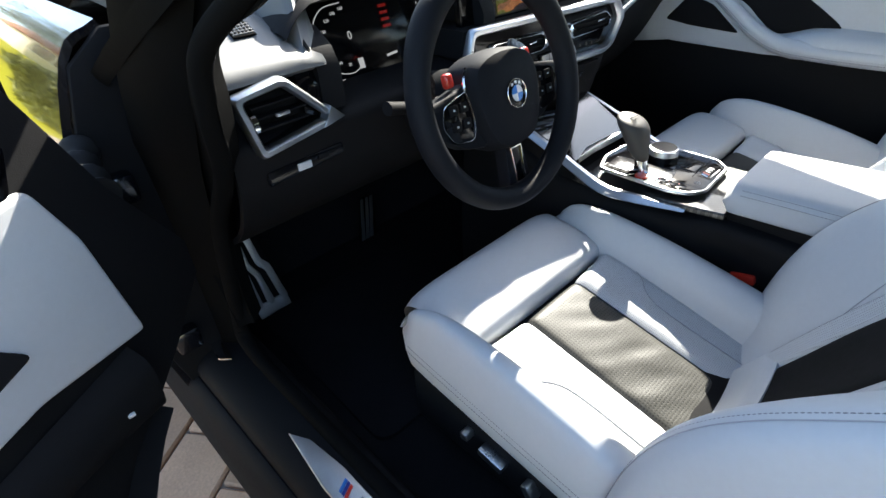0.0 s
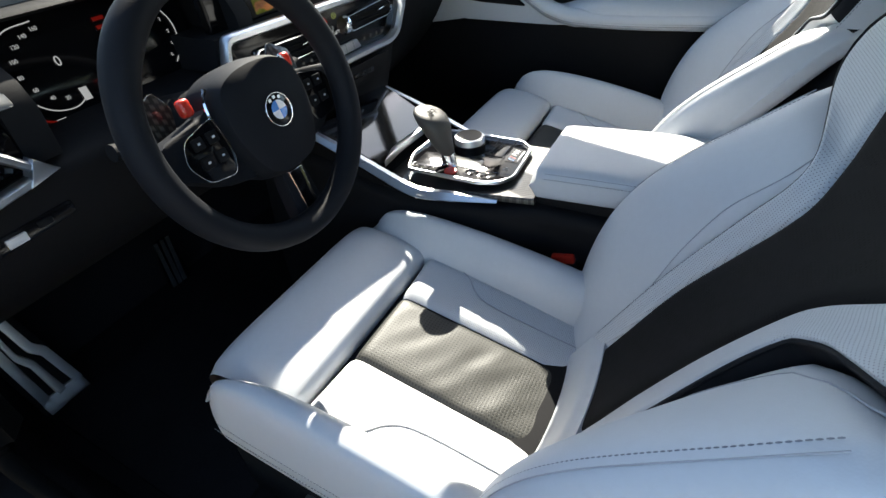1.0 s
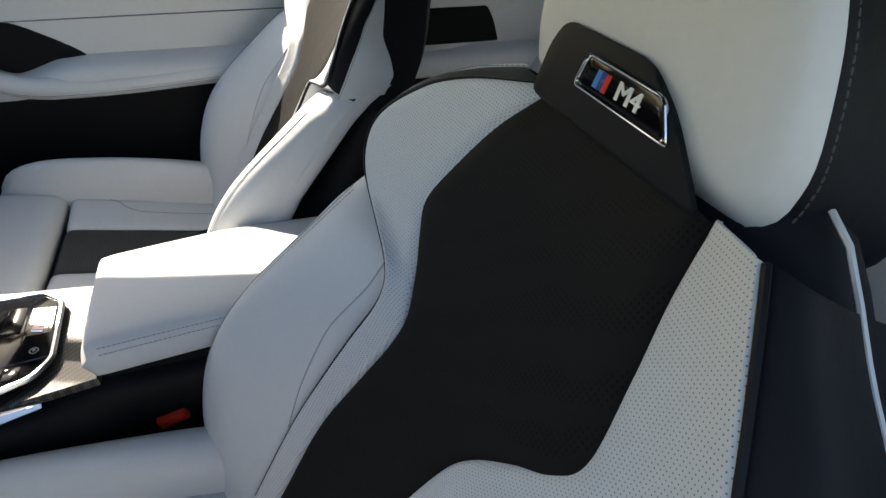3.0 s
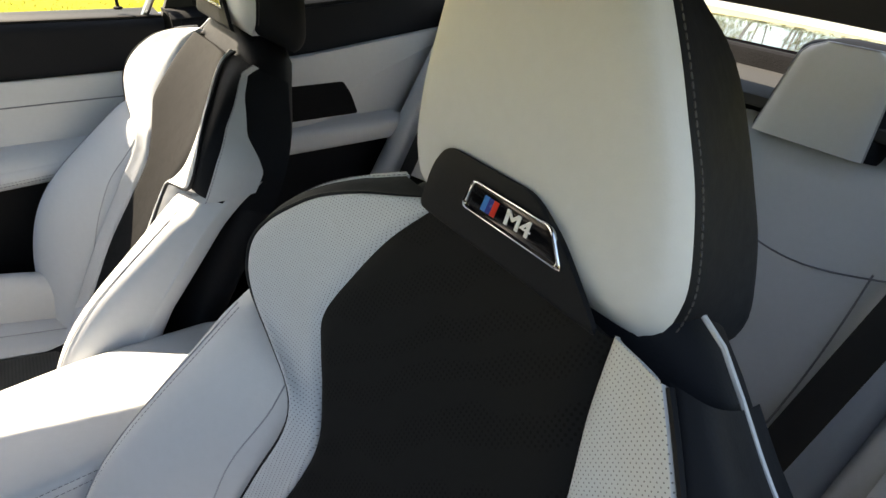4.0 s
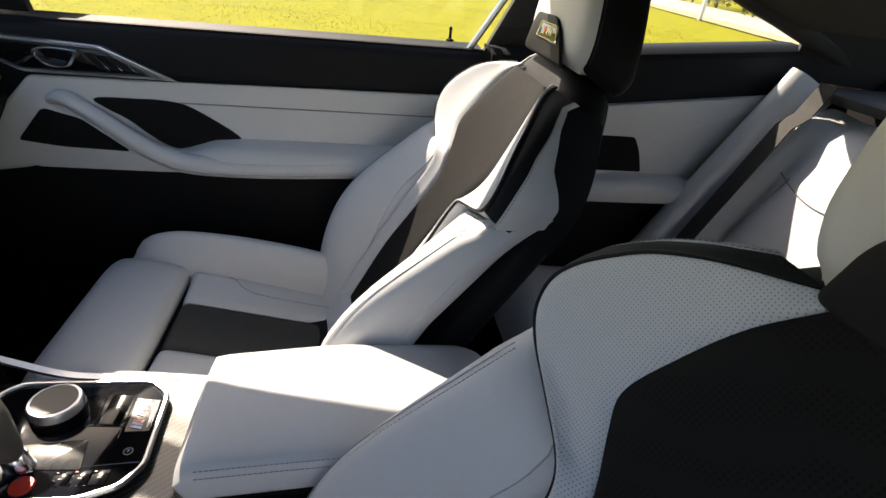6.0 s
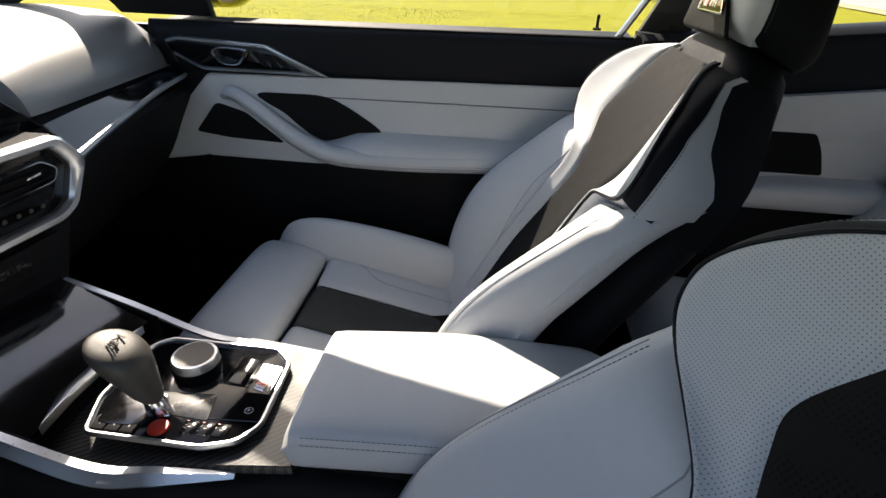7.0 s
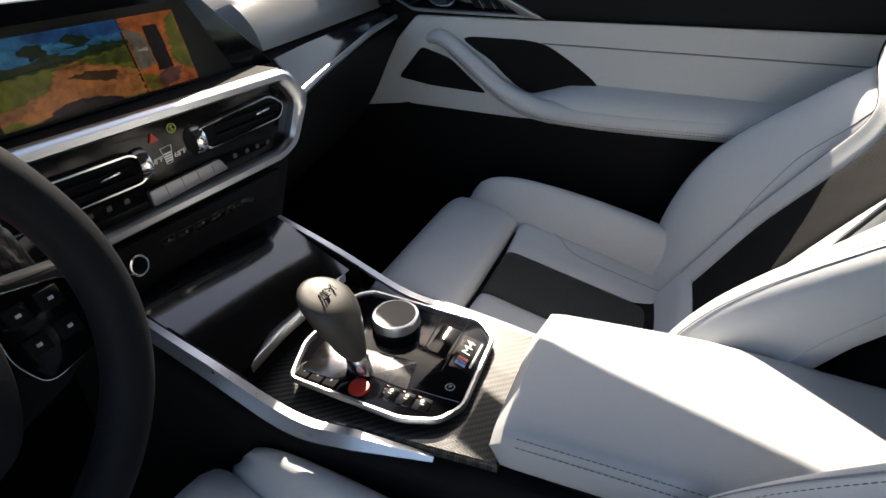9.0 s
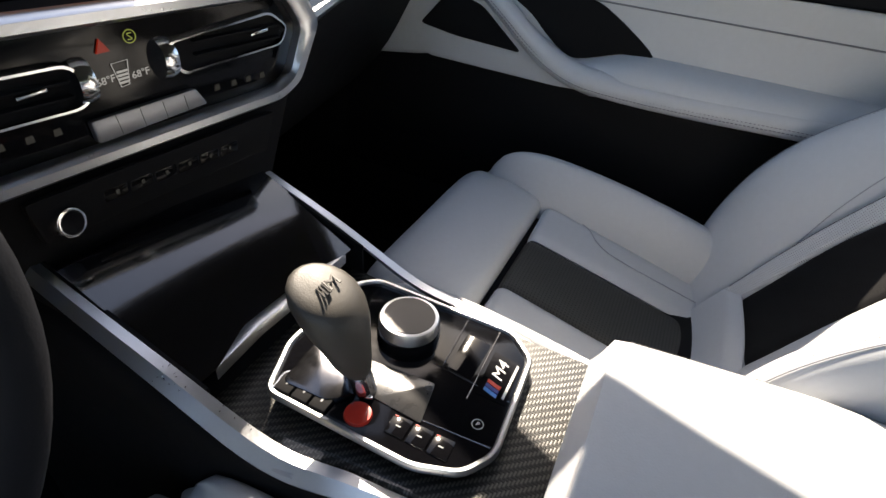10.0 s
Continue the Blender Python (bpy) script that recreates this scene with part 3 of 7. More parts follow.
        for y, k in ((-0.435, 0), (-0.35, 0), (-0.27, 0.02), (-0.225, 0.12), (-0.20, 0.40), (-0.185, 0.75), (-0.165, 1.0)):
            u = mid + (far - mid) * k
            t = (u - a) / (b - a)
            outer = t if a > 0 else 1 - t
            run.append((xc + u, y, cushion_z(y) + 0.0032 + 0.009 * puff(t, 5) + 0.012 * outer ** 2))
        part("seam", tube(spline(run, 5), 0.0009, 5), SEAM, strip_)
    # thigh support, rolled over its front edge
    sec = spline([(-0.078, -0.03), (-0.084, 0.004), (-0.080, 0.020), (-0.068, 0.0285), (-0.03, 0.032), (0.03, 0.026), (0.068, 0.010), (0.088, -0.022), (0.086, -0.06), (0.06, -0.085)], 5)
    P = []
    for t in np.linspace(0, 1, 25):
        u = -0.196 + 0.40 * t
        e = puff(t, 7)
        P.append([(xc + u, (y - 0.0) * (0.90 + 0.10 * e) if y > 0 else y, cushion_z(min(y, 0.05)) + d * (0.5 + 0.5 * e) - 0.012 * (1 - e)) for y, d in sec])
    part("thigh_support", cap(grid(P)), LEATHER, cush, "extendable pale leather thigh support")
    for s in (-1, 1):
        P = []
        for q in np.linspace(0, 1, 30):
            y = 0.052 - 0.50 * q
            rise = curve_of([0, 0.06, 0.2, 0.45, 0.75, 1.0], [-0.026, 0.034, 0.064, 0.070, 0.062, 0.046])(q) * (1.25 if xc > 0 and s > 0 else 1.0)
            inn = curve_of([0, 0.08, 0.25, 0.6, 1.0], [0.212, 0.196, 0.182, 0.178, 0.170])(q)
            z = cushion_z(-0.08 + 0.55 * (y + 0.08)) + 0.008
            out = curve_of([0, 0.05, 0.15, 1.0], [0.226, 0.240, 0.247, 0.252])(q)
            sec = [(inn - 0.004, z - 0.04), (inn + 0.003, z + 0.3 * rise), (inn + 0.018, z + 0.80 * rise), ((inn + out) / 2, z + rise), (out - 0.012, z + rise * 0.84 - 0.004), (out, z - 0.03), (out - 0.004, z - 0.075), (out - 0.02, z - 0.10)]
            P.append([(xc + s * u, y, zz) for u, zz in spline(sec, 4)])
        bol = part("seat_bolster", cap(grid(P)), LEATHER, cush, "pale grey leather cushion bolster")
        for off in (0.0, 0.006):
            run = [np.array(r[20]) + (s * off, 0, 0.001 - off * 0.45) for r in P[2:-2]]
            part("stitching", dashes(run, 0.0036, 0.0014, 0.0007), STITCH, bol)
    # switches on the outer flank of the base
    s = -1 if xc < 0 else 1
    for y, z, l, a in ((-0.12, 0.345, 0.016, 0), (-0.175, 0.335, 0.05, 20), (-0.25, 0.330, 0.03, 70)):
        part("seat_switch", box((xc + s * 0.248, y, z), (0.022, l, 0.016), 0.004, Euler((radians(a - 12), 0, 0)).to_matrix()), SATIN, base, "satin metal seat adjuster")
    return seat


build_seat(-0.372, 0.0, "pale grey and black leather driver sports seat")
build_seat(0.383, 0.04, "pale grey and black leather passenger sports seat")


# ---- outdoors ----
LAWN = mat("lawn_green", (0.24, 0.225, 0.009), 0.95, grain=0.6, gscale=40, vary=0.25, vscale=1.5, spec=0.1)
SOIL = mat("driveway_sand", (0.30, 0.24, 0.19), 0.9, grain=0.5, gscale=200, vary=0.2, spec=0.2)
ROADM = mat("pale_road", (0.34, 0.33, 0.32), 0.9, grain=0.4, gscale=90, vary=0.12, vscale=2, spec=0.2)
VERGE = mat("dry_verge", (0.40, 0.34, 0.20), 0.95, grain=0.5, gscale=60, vary=0.2, vscale=3, spec=0.1)
LEAF = mat("hedge_leaf", (0.10, 0.11, 0.03), 0.6, vary=0.35, vscale=1.2)
LEAFDRY = mat("dry_leaf", (0.22, 0.19, 0.07), 0.7, vary=0.3, vscale=1.2)
BARK = mat("bark", (0.12, 0.09, 0.065), 0.9, grain=0.6, gscale=40, vary=0.25)

n = 60
rim = [-600, -200, -80] + list(np.linspace(-40, 40, n)) + [80, 200, 600]
ground = solid("ground", grid([[(x, y, -0.012 + 0.02 * noise.noise((x * 0.3, y * 0.3, 0)) * (abs(x) > 4)) for y in rim] for x in rim]), LAWN, "sunlit yellow-green mown lawn", "lawn", kind="structure")


def strip(name, a0, a1, b0, b1, z, material, label, cat):
    """A band of ground between two lines across the plan, each from x = -40 to 60."""
    P = []
    for x in np.linspace(-60, 70, 40):
        ya, yb = a0 + a1 * x, b0 + b1 * x
        P.append([(x, ya + (yb - ya) * t, z + 0.01 * noise.noise((x, t * 3, 1))) for t in np.linspace(0, 1, 6)])
    return solid(name, grid(P), material, label, cat, kind="structure")


strip("road", -10.2, -0.2, -13.4, -0.26, 0.03, ROADM, "pale sunlit asphalt road behind the lawn", "road")
strip("verge", -9.3, -0.19, -10.2, -0.2, 0.025, VERGE, "dry sandy road verge in sun", "verge")
drive = solid("driveway", grid([[(x, y, 0.0) for y in np.linspace(-9.6, 4.2, 30)] for x in np.linspace(-6, 1.6, 12)]), SOIL, "sandy bed of the paved driveway", "driveway", kind="structure")

rng = random.Random(4)


def leafy(bm, c, size, count, rad):
    """A clump of small bent leaves round c."""
    for _ in range(count):
        d = Vector((rng.gauss(0, 1), rng.gauss(0, 1), rng.gauss(0, 1))).normalized() * rng.random() ** 0.4
        p = Vector(c) + Vector((d.x * rad[0], d.y * rad[1], d.z * rad[2]))
        e = Euler((rng.random() * 6.3, rng.random() * 6.3, rng.random() * 6.3)).to_matrix()
        s = size * (0.6 + 0.8 * rng.random())
        a, b, t, m = (p + e @ Vector(q) * s for q in ((-1, 0, 0), (0, 0.38, 0.12), (1, 0, 0), (0, -0.38, 0.12)))
        va, vb, vt, vm = (bm.verts.new(q) for q in (a, b, t, m))
        bm.faces.new((va, vb, vt))
        bm.faces.new((va, vt, vm))


def hedge(x, y, h, dry):
    """A wild shrub: stems with a loose crown of leaves."""
    shrub = thing("shrub", "tall wild green roadside shrub in sun" if not dry else "tall sun-bleached roadside shrub", "shrub", (x, y, 0), "roadside hedge")
    bm = bmesh.new()
    for _ in range(4):
        a = rng.random() * 6.3
        q = [(x, y, -0.02), (x + 0.2 * math.cos(a), y + 0.2 * math.sin(a), h * 0.4), (x + 0.6 * math.cos(a), y + 0.6 * math.sin(a), h * 0.8)]
        tube(spline(q, 4), np.linspace(0.06, 0.015, 9), 6, bm=bm)
    part("trunk", bm, BARK, shrub)
    bm = bmesh.new()
    for _ in range(11):
        a, rr, z = rng.random() * 6.3, rng.random() ** 0.5 * h * 0.36, h * (0.12 + 0.80 * rng.random())
        leafy(bm, (x + rr * math.cos(a), y + rr * math.sin(a), z), 0.10, 130, (h * 0.19, h * 0.19, h * 0.14))
    part("crown", bm, LEAFDRY if dry else LEAF, shrub)


for k in range(26):
    x = -16 + k * 2.1 + rng.uniform(-0.6, 0.6)
    hedge(x, -14.6 - 0.26 * x + rng.uniform(-0.8, 0.9), 3.2 + 2.2 * rng.random(), rng.random() < 0.4)


def far_tree(x, y, h):
    """A broad roadside tree with limbs and a loose crown."""
    tree = thing("tree", "broad green tree beyond the lawn", "tree", (x, y, 0), "distant trees")
    bm = bmesh.new()
    tube(spline([(x, y, -0.05), (x + 0.1, y, h * 0.2), (x + 0.2, y + 0.1, h * 0.45)], 4), np.linspace(h * 0.035, h * 0.02, 9), 8, bm=bm)
    for _ in range(5):
        a = rng.random() * 6.3
        tube(spline([(x + 0.2, y + 0.1, h * 0.42), (x + h * 0.12 * math.cos(a), y + h * 0.12 * math.sin(a), h * 0.6), (x + h * 0.25 * math.cos(a), y + h * 0.25 * math.sin(a), h * 0.72)], 4), np.linspace(h * 0.014, h * 0.004, 9), 6, bm=bm)
    part("trunk", bm, BARK, tree)
    bm = bmesh.new()
    for _ in range(22):
        a, rr = rng.random() * 6.3, rng.random() ** 0.5 * h * 0.33
        leafy(bm, (x + rr * math.cos(a), y + rr * math.sin(a), h * (0.5 + 0.42 * rng.random())), 0.16, 110, (h * 0.13, h * 0.13, h * 0.09))
    part("crown", bm, LEAF, tree)


for x, y, h in ((-7, 19, 8), (-12, 16, 9), (-3.5, 27, 9), (-17, 11, 8), (26, 10, 8), (34, -2, 9), (30, 24, 10), (12, 34, 9), (-8, 38, 10), (-24, 20, 9), (-26, -4, 8), (-20, 32, 9)):
    far_tree(x, y, h)
# two low unseen shrubs added ahead of the car to darken the wing's reflection
for x, y, h in ((-2.0, 4.9, 0.8), (-3.0, 5.6, 0.9)):
    hedge(x, y, h, False)
# the house ahead of the car, mirrored in its wing
house = thing("house", "single-storey house with red tiled roof beyond the lawn", "house", (-9.5, 28.0, 0.0))
WHITE_FRAME = mat("window_paint", (0.75, 0.75, 0.73), 0.5)
RENDERED = mat("house_render", (0.62, 0.56, 0.46), 0.8, grain=0.2, gscale=60, vary=0.1)
TILES = mat("roof_tiles", (0.36, 0.13, 0.07), 0.7, grain=0.3, gscale=30, vary=0.2, vscale=6)
part("wall", box((-9.5, 28.0, 1.3), (7.0, 6.0, 2.6), 0.02), RENDERED, house, "pale rendered wall")
roof = part("roof", slab([(24.4, 2.45), (28.0, 4.5), (31.6, 2.45)], 8.0, lambda a, b, h: (-13.5 + h, a, b), 0.02), TILES, house, "red tiled gable roof")
for k in range(14):
    y = 24.45 + 0.25 * k
    part("tile_course", box((-9.5, y, 2.50 + 0.57 * (y - 24.4)), (8.0, 0.10, 0.06), 0.01), TILES, roof)
for x in (-12.0, -10.2, -6.9):
    win = part("window", box((x, 24.98, 1.45), (1.5, 0.08, 1.2), 0.01), GLOSS, house, "dark window")
    part("frame", box((x, 24.93, 1.45), (0.08, 0.06, 1.2), 0.005), WHITE_FRAME, win)
    part("sill", box((x, 24.92, 0.82), (1.7, 0.14, 0.06), 0.005), WHITE_FRAME, win)
part("door", box((-8.6, 24.97, 1.05), (0.95, 0.08, 2.1), 0.01), BARK, house, "brown front door")
post = thing("marker_post", "white wooden roadside marker post", "post", (19.0, -12.9, 0.0))
part("post", box((19.0, -12.9, 0.45), (0.12, 0.12, 0.9), 0.01), mat("white_paint", (0.75, 0.75, 0.73), 0.6), post)
# short upright grass blades over the lawn beside the car
bm = bmesh.new()
for _ in range(30000):
    x, y = 1.75 + 13 * rng.random() ** 1.6, rng.uniform(-9, 6)
    if y < -9.0 - 0.19 * x:
        continue
    a, h = rng.random() * 6.3, rng.uniform(0.002, 0.016)
    dx, dy = 0.006 * math.cos(a), 0.006 * math.sin(a)
    bm.faces.new([bm.verts.new(q) for q in ((x - dx, y - dy, -0.02), (x + dx, y + dy, -0.02), (x + rng.uniform(-0.03, 0.03), y + rng.uniform(-0.03, 0.03), h))])
solid("grass", bm, LAWN, "short sunlit yellow-green grass blades", "grass", kind="stuff")


# ---- car shell ----
def mirror(P):
    return [[(-x, y, z) for x, y, z in r] for r in P]


car = thing("car_body", "black coupe body with its driver door open", "car", (0, 0, 0), kind="structure")
floor = part("floor_pan", box((0, -0.55, 0.185), (1.52, 2.9, 0.03), 0.005), CARPET, car, "black carpeted cabin floor")
part("firewall", box((0, 0.86, 0.50), (1.5, 0.03, 0.66), 0.005), CARPET, car)
part("toe_board", box((0, 0.78, 0.30), (1.5, 0.03, 0.30), 0.005, Euler((radians(-38), 0, 0)).to_matrix()), CARPET, car)
part("rear_bulkhead", box((0, -1.72, 0.60), (1.4, 0.04, 0.80), 0.01), CARPET, car)
RAIL = spline([(0.765, 0.86, 0.92), (0.735, 0.55, 1.058), (0.69, 0.24, 1.188), (0.645, 0.0, 1.264), (0.615, -0.35, 1.305), (0.605, -0.7, 1.29), (0.62, -1.08, 1.205), (0.645, -1.28, 1.135), (0.66, -1.42, 1.09), (0.69, -1.72, 0.985)], 6)
for s in (-1, 1):
    P = [(s * x, y, z) for x, y, z in RAIL]
    part("roof_rail", tube(P, 0.031, 10, squash=(1.0, 0.8)), HEADLINER, car, "black roof rail and windscreen pillar")
    P = [[(s * x, y, z) for x, y, z in ((0.74, -1.52, 0.96), (0.665, -1.47, 1.06), (0.655, -1.40, 1.11))], [(s * x, y, z) for x, y, z in ((0.60, -1.82, 0.96), (0.58, -1.72, 1.04), (0.575, -1.50, 1.12))]]
    part("rear_pillar", grid(P, thick=0.02 * s), HEADLINER, car, "black cloth rear roof pillar")
# roof skin and lining, from the header to the rear screen
for name, dz, m, lab in (("roof", 0.03, PAINT, "glossy black roof"), ("headliner", 0.0, HEADLINER, "black cloth headliner")):
    P = []
    for y in np.linspace(0.07, -1.43, 26):
        k = int(np.argmin(abs(RAIL[:, 1] - y)))
        hx, hz = RAIL[k, 0], RAIL[k, 2]
        P.append([(hx * t, y + 0.10 * (1 - t * t) * (1 if y > -0.4 else -0.6) * 0.6, hz + dz + (0.045 if y > -1.0 else 0.045 - 0.06 * (-1.0 - y)) * (1 - t * t)) for t in np.linspace(-1, 1, 17)])
    part(name, grid(P, thick=0.012), m, car, lab)
# screens
P = []
for q in np.linspace(0, 1, 10):
    k = int(q * 16)
    x, y, z = RAIL[k]
    P.append([(x * t * 0.97, y + 0.12 * (1 - t * t), z + 0.03 * (1 - t * t)) for t in np.linspace(-1, 1, 17)])
pane = part("windscreen", grid(P), GLASS, car, "clear windscreen glass")
pane.visible_shadow = False
P = []
for y, z, h in ((-1.40, 1.150, 0.55), (-1.55, 1.10, 0.55), (-1.68, 1.05, 0.555), (-1.84, 0.985, 0.56)):
    P.append([(h * t, y - 0.06 * (1 - t * t), z + 0.03 * (1 - t * t)) for t in np.linspace(-1, 1, 13)])
pane = part("rear_screen", grid(P), GLASS, car, "clear rear screen")
pane.visible_shadow = False
part("parcel_shelf", box((0, -1.66, 0.955), (1.25, 0.36, 0.02), 0.005), HEADLINER, car, "black cloth parcel shelf")
pane = part("rear_quarter_window", grid([[(0.745, -0.74, 0.975), (0.62, -0.74, 1.275)], [(0.735, -1.1, 0.985), (0.63, -1.1, 1.215)], [(0.705, -1.45, 1.03), (0.67, -1.40, 1.09)]]), GLASS, car, "clear fixed rear side glass")
pane.visible_shadow = False
# outer skin: lofted flanks, bonnet, boot
def flank(s, ys, name, lab):
    P = []
    for y in ys:
        belt = 0.955 + 0.02 * (y < -0.8) - 0.10 * max(0, y - 0.9) ** 1.5
        w = 0.915 - 0.05 * max(0, y - 1.2) - 0.06 * max(0, -y - 1.4)
        sec = [(0.80 * w / 0.915, belt), (0.86 * w / 0.915, belt - 0.04), (w, belt - 0.22), (w + 0.015, 0.52), (w - 0.01, 0.36), (w - 0.04, 0.22), (w - 0.10, 0.18)]
        P.append([(s * x, y, z) for x, z in spline(sec, 4)])
    return part(name, grid(P, thick=0.012 * s), PAINT, car, lab)


flank(1, np.linspace(2.0, 0.56, 14), "front_wing", "glossy black front wing")
flank(-1, np.linspace(2.0, 0.40, 16), "front_wing", "glossy black front wing mirroring trees")
flank(1, np.linspace(-0.74, -2.35, 14), "rear_flank", "glossy black rear flank")
flank(-1, np.linspace(-0.90, -2.35, 14), "rear_flank", "glossy black rear flank")
P = [[(0.79 * t * (1 - 0.05 * max(0, y - 1.2)), y, 0.958 + 0.035 * (1 - t * t) - 0.10 * max(0, y - 0.9) ** 1.5) for t in np.linspace(-1, 1, 21)] for y in np.linspace(0.90, 2.15, 14)]
part("bonnet", grid(P, thick=0.01), PAINT, car, "glossy black bonnet")
P = [[(0.74 * t, y, 0.975 + 0.02 * (1 - t * t) - 0.2 * max(0, -y - 2.2)) for t in np.linspace(-1, 1, 15)] for y in np.linspace(-1.80, -2.35, 8)]
part("boot_lid", grid(P, thick=0.01), PAINT, car, "glossy black boot lid")
part("nose", box((0, 2.1, 0.52), (1.6, 0.12, 0.66), 0.05), PAINT, car)
part("tail", box((0, -2.36, 0.56), (1.56, 0.10, 0.78), 0.04), PAINT, car)
# bonnet gap and windscreen pillar trim seen past the open door
part("pillar_trim", grid([[(-0.832, 0.455, 0.862), (-0.826, 0.42, 0.868), (-0.815, 0.385, 0.872)], [(-0.822, 0.30, 0.936), (-0.816, 0.27, 0.940), (-0.805, 0.235, 0.942)], [(-0.80, 0.15, 1.010), (-0.794, 0.12, 1.013), (-0.783, 0.085, 1.014)], [(-0.76, 0.0, 1.09), (-0.754, -0.03, 1.092), (-0.743, -0.065, 1.093)]], thick=0.004), DARKRUBBER, car, "glossy black windscreen pillar cover")
part("wing_end_panel", slab([(-0.770, 0.945), (-0.800, 0.945), (-0.855, 0.902), (-0.905, 0.73), (-0.920, 0.52), (-0.895, 0.36), (-0.865, 0.22), (-0.770, 0.20)], 0.012, lambda a, b, h: (a, 0.402 - h, b), 0.003), PLASTIC, car, "black closing panel behind the wing")
# sill, hinge pillar and door seal on the open side
for s in (-1, 1):
    part("sill", grid([[(s * x, y, z) for x, z in spline([(0.70, 0.20), (0.735, 0.30), (0.755, 0.338), (0.80, 0.342), (0.845, 0.331), (0.866, 0.306), (0.860, 0.25)], 4)] for y in np.linspace(0.62, -0.95, 20)], thick=0.008 * s), PLASTIC, car, "black door sill")
    part("rocker", grid([[(s * x, y, z) for x, z in spline([(0.862, 0.290), (0.872, 0.294), (0.892, 0.272), (0.905, 0.215), (0.898, 0.15), (0.80, 0.13)], 4)] for y in np.linspace(0.62, -0.95, 20)], thick=0.008 * s), PLASTIC, car, "black plastic outer sill cover")
plate = part("sill_plate", slab([(-0.824, 0.10), (-0.806, 0.06), (-0.797, -0.02), (-0.797, -0.42), (-0.838, -0.42), (-0.838, -0.02)], 0.004, lambda a, b, h: (a, b, 0.342 + h - 0.25 * max(0, -a - 0.81)), 0.0015), BRUSHED, car, "brushed aluminium sill plate with a striped badge")
for k, m in enumerate((BLUE, NAVY, RED)):
    part("stripe", slab([(-0.826, -0.048 - k * 0.007), (-0.806, -0.038 - k * 0.007), (-0.806, -0.044 - k * 0.007), (-0.826, -0.054 - k * 0.007)], 0.0006, lambda a, b, h: (a, b, 0.3445 + h), 0), m, plate)
part("letters", text("M4", 0.026, lambda a, b, h: (-0.816 + b, -0.092 - a, 0.3445 + h), 0.0006, italic=0.25), CHROME, plate)
OUTER = spline([(-0.735, 0.02, 1.09), (-0.770, 0.144, 0.998), (-0.782, 0.195, 0.957), (-0.785, 0.258, 0.907), (-0.785, 0.338, 0.827), (-0.785, 0.395, 0.736), (-0.785, 0.400, 0.66), (-0.785, 0.372, 0.58), (-0.785, 0.335, 0.50), (-0.785, 0.31, 0.42)], 5)
INNER = spline([(-0.70, -0.08, 1.08), (-0.745, 0.015, 1.00), (-0.768, 0.078, 0.965), (-0.775, 0.112, 0.935), (-0.768, 0.135, 0.87), (-0.757, 0.19, 0.77), (-0.757, 0.27, 0.67), (-0.757, 0.30, 0.58), (-0.757, 0.31, 0.49), (-0.757, 0.30, 0.42)], 5)
part("pillar_flange", grid([[a, a * 0.7 + b * 0.3 + np.array((0.010, 0, 0)), a * 0.3 + b * 0.7 + np.array((0.006, 0, 0)), b, b + np.array((0.03, 0.03, 0))] for a, b in zip(OUTER, INNER)], thick=0.006), DARKRUBBER, car, "black rubber-lipped windscreen pillar edge")
P = [(-0.745, 0.02, 1.02), (-0.777, 0.10, 0.955), (-0.776, 0.145, 0.88), (-0.764, 0.195, 0.77), (-0.766, 0.275, 0.66), (-0.768, 0.310, 0.55), (-0.772, 0.325, 0.44), (-0.778, 0.31, 0.375), (-0.775, 0.15, 0.345), (-0.775, -0.5, 0.345), (-0.775, -0.85, 0.36)]
part("door_seal", tube(spline(P, 6), 0.014, 10), DARKRUBBER, car, "black rubber door seal")
P = []
for z in np.linspace(0.30, 1.0, 12):
    y0 = float(np.interp(z, [0.3, 0.5, 0.75, 0.9, 1.0], [0.36, 0.345, 0.285, 0.21, 0.12]))
    P.append([(-0.752, y0 + 0.03, z), (-0.768, y0 - 0.012, z), (-0.80, y0 + 0.03, z), (-0.815, y0 + 0.12, z)])
part("hinge_pillar", grid(P, thick=0.01), DARKRUBBER, car, "black hinge pillar")
P = []
for z in np.linspace(0.2, 0.83, 10):
    y0 = float(np.interp(z, [0.2, 0.5, 0.75, 0.9], [0.40, 0.36, 0.30, 0.22]))
    P.append([(-0.772, y0 - 0.01, z), (-0.768, y0 + 0.10, z), (-0.76, y0 + 0.4, z)])
part("kick_panel", grid(P, thick=0.01), PLASTIC, car)
part("kick_panel", box((0.768, 0.66, 0.56), (0.02, 0.50, 0.76), 0.004), CARPET, car, "black carpeted passenger kick panel")
part("wing_end_panel", box((0.835, 0.535, 0.55), (0.14, 0.02, 0.78), 0.004), PLASTIC, car)
part("sill_cap", slab(rounded([(-0.796, 0.46), (-0.812, 0.47), (-0.832, 0.34), (-0.812, 0.32)], 0.004, 3), 0.004, lambda a, b, h: (a, b, 0.348 + h), 0.001), CHROME, car, "bright sill end cap")
stop = part("hinge_strap", box((-0.835, 0.44, 0.40), (0.02, 0.09, 0.035), 0.004), BRUSHED, car)
for z in (0.40, 0.72):
    part("hinge", box((-0.86, 0.40, z), (0.05, 0.07, 0.05), 0.01), PAINT, car)
pts = spline([(-0.83, 0.56, 0.80), (-0.87, 0.44, 0.795), (-0.90, 0.34, 0.785), (-0.905, 0.25, 0.775)], 14)
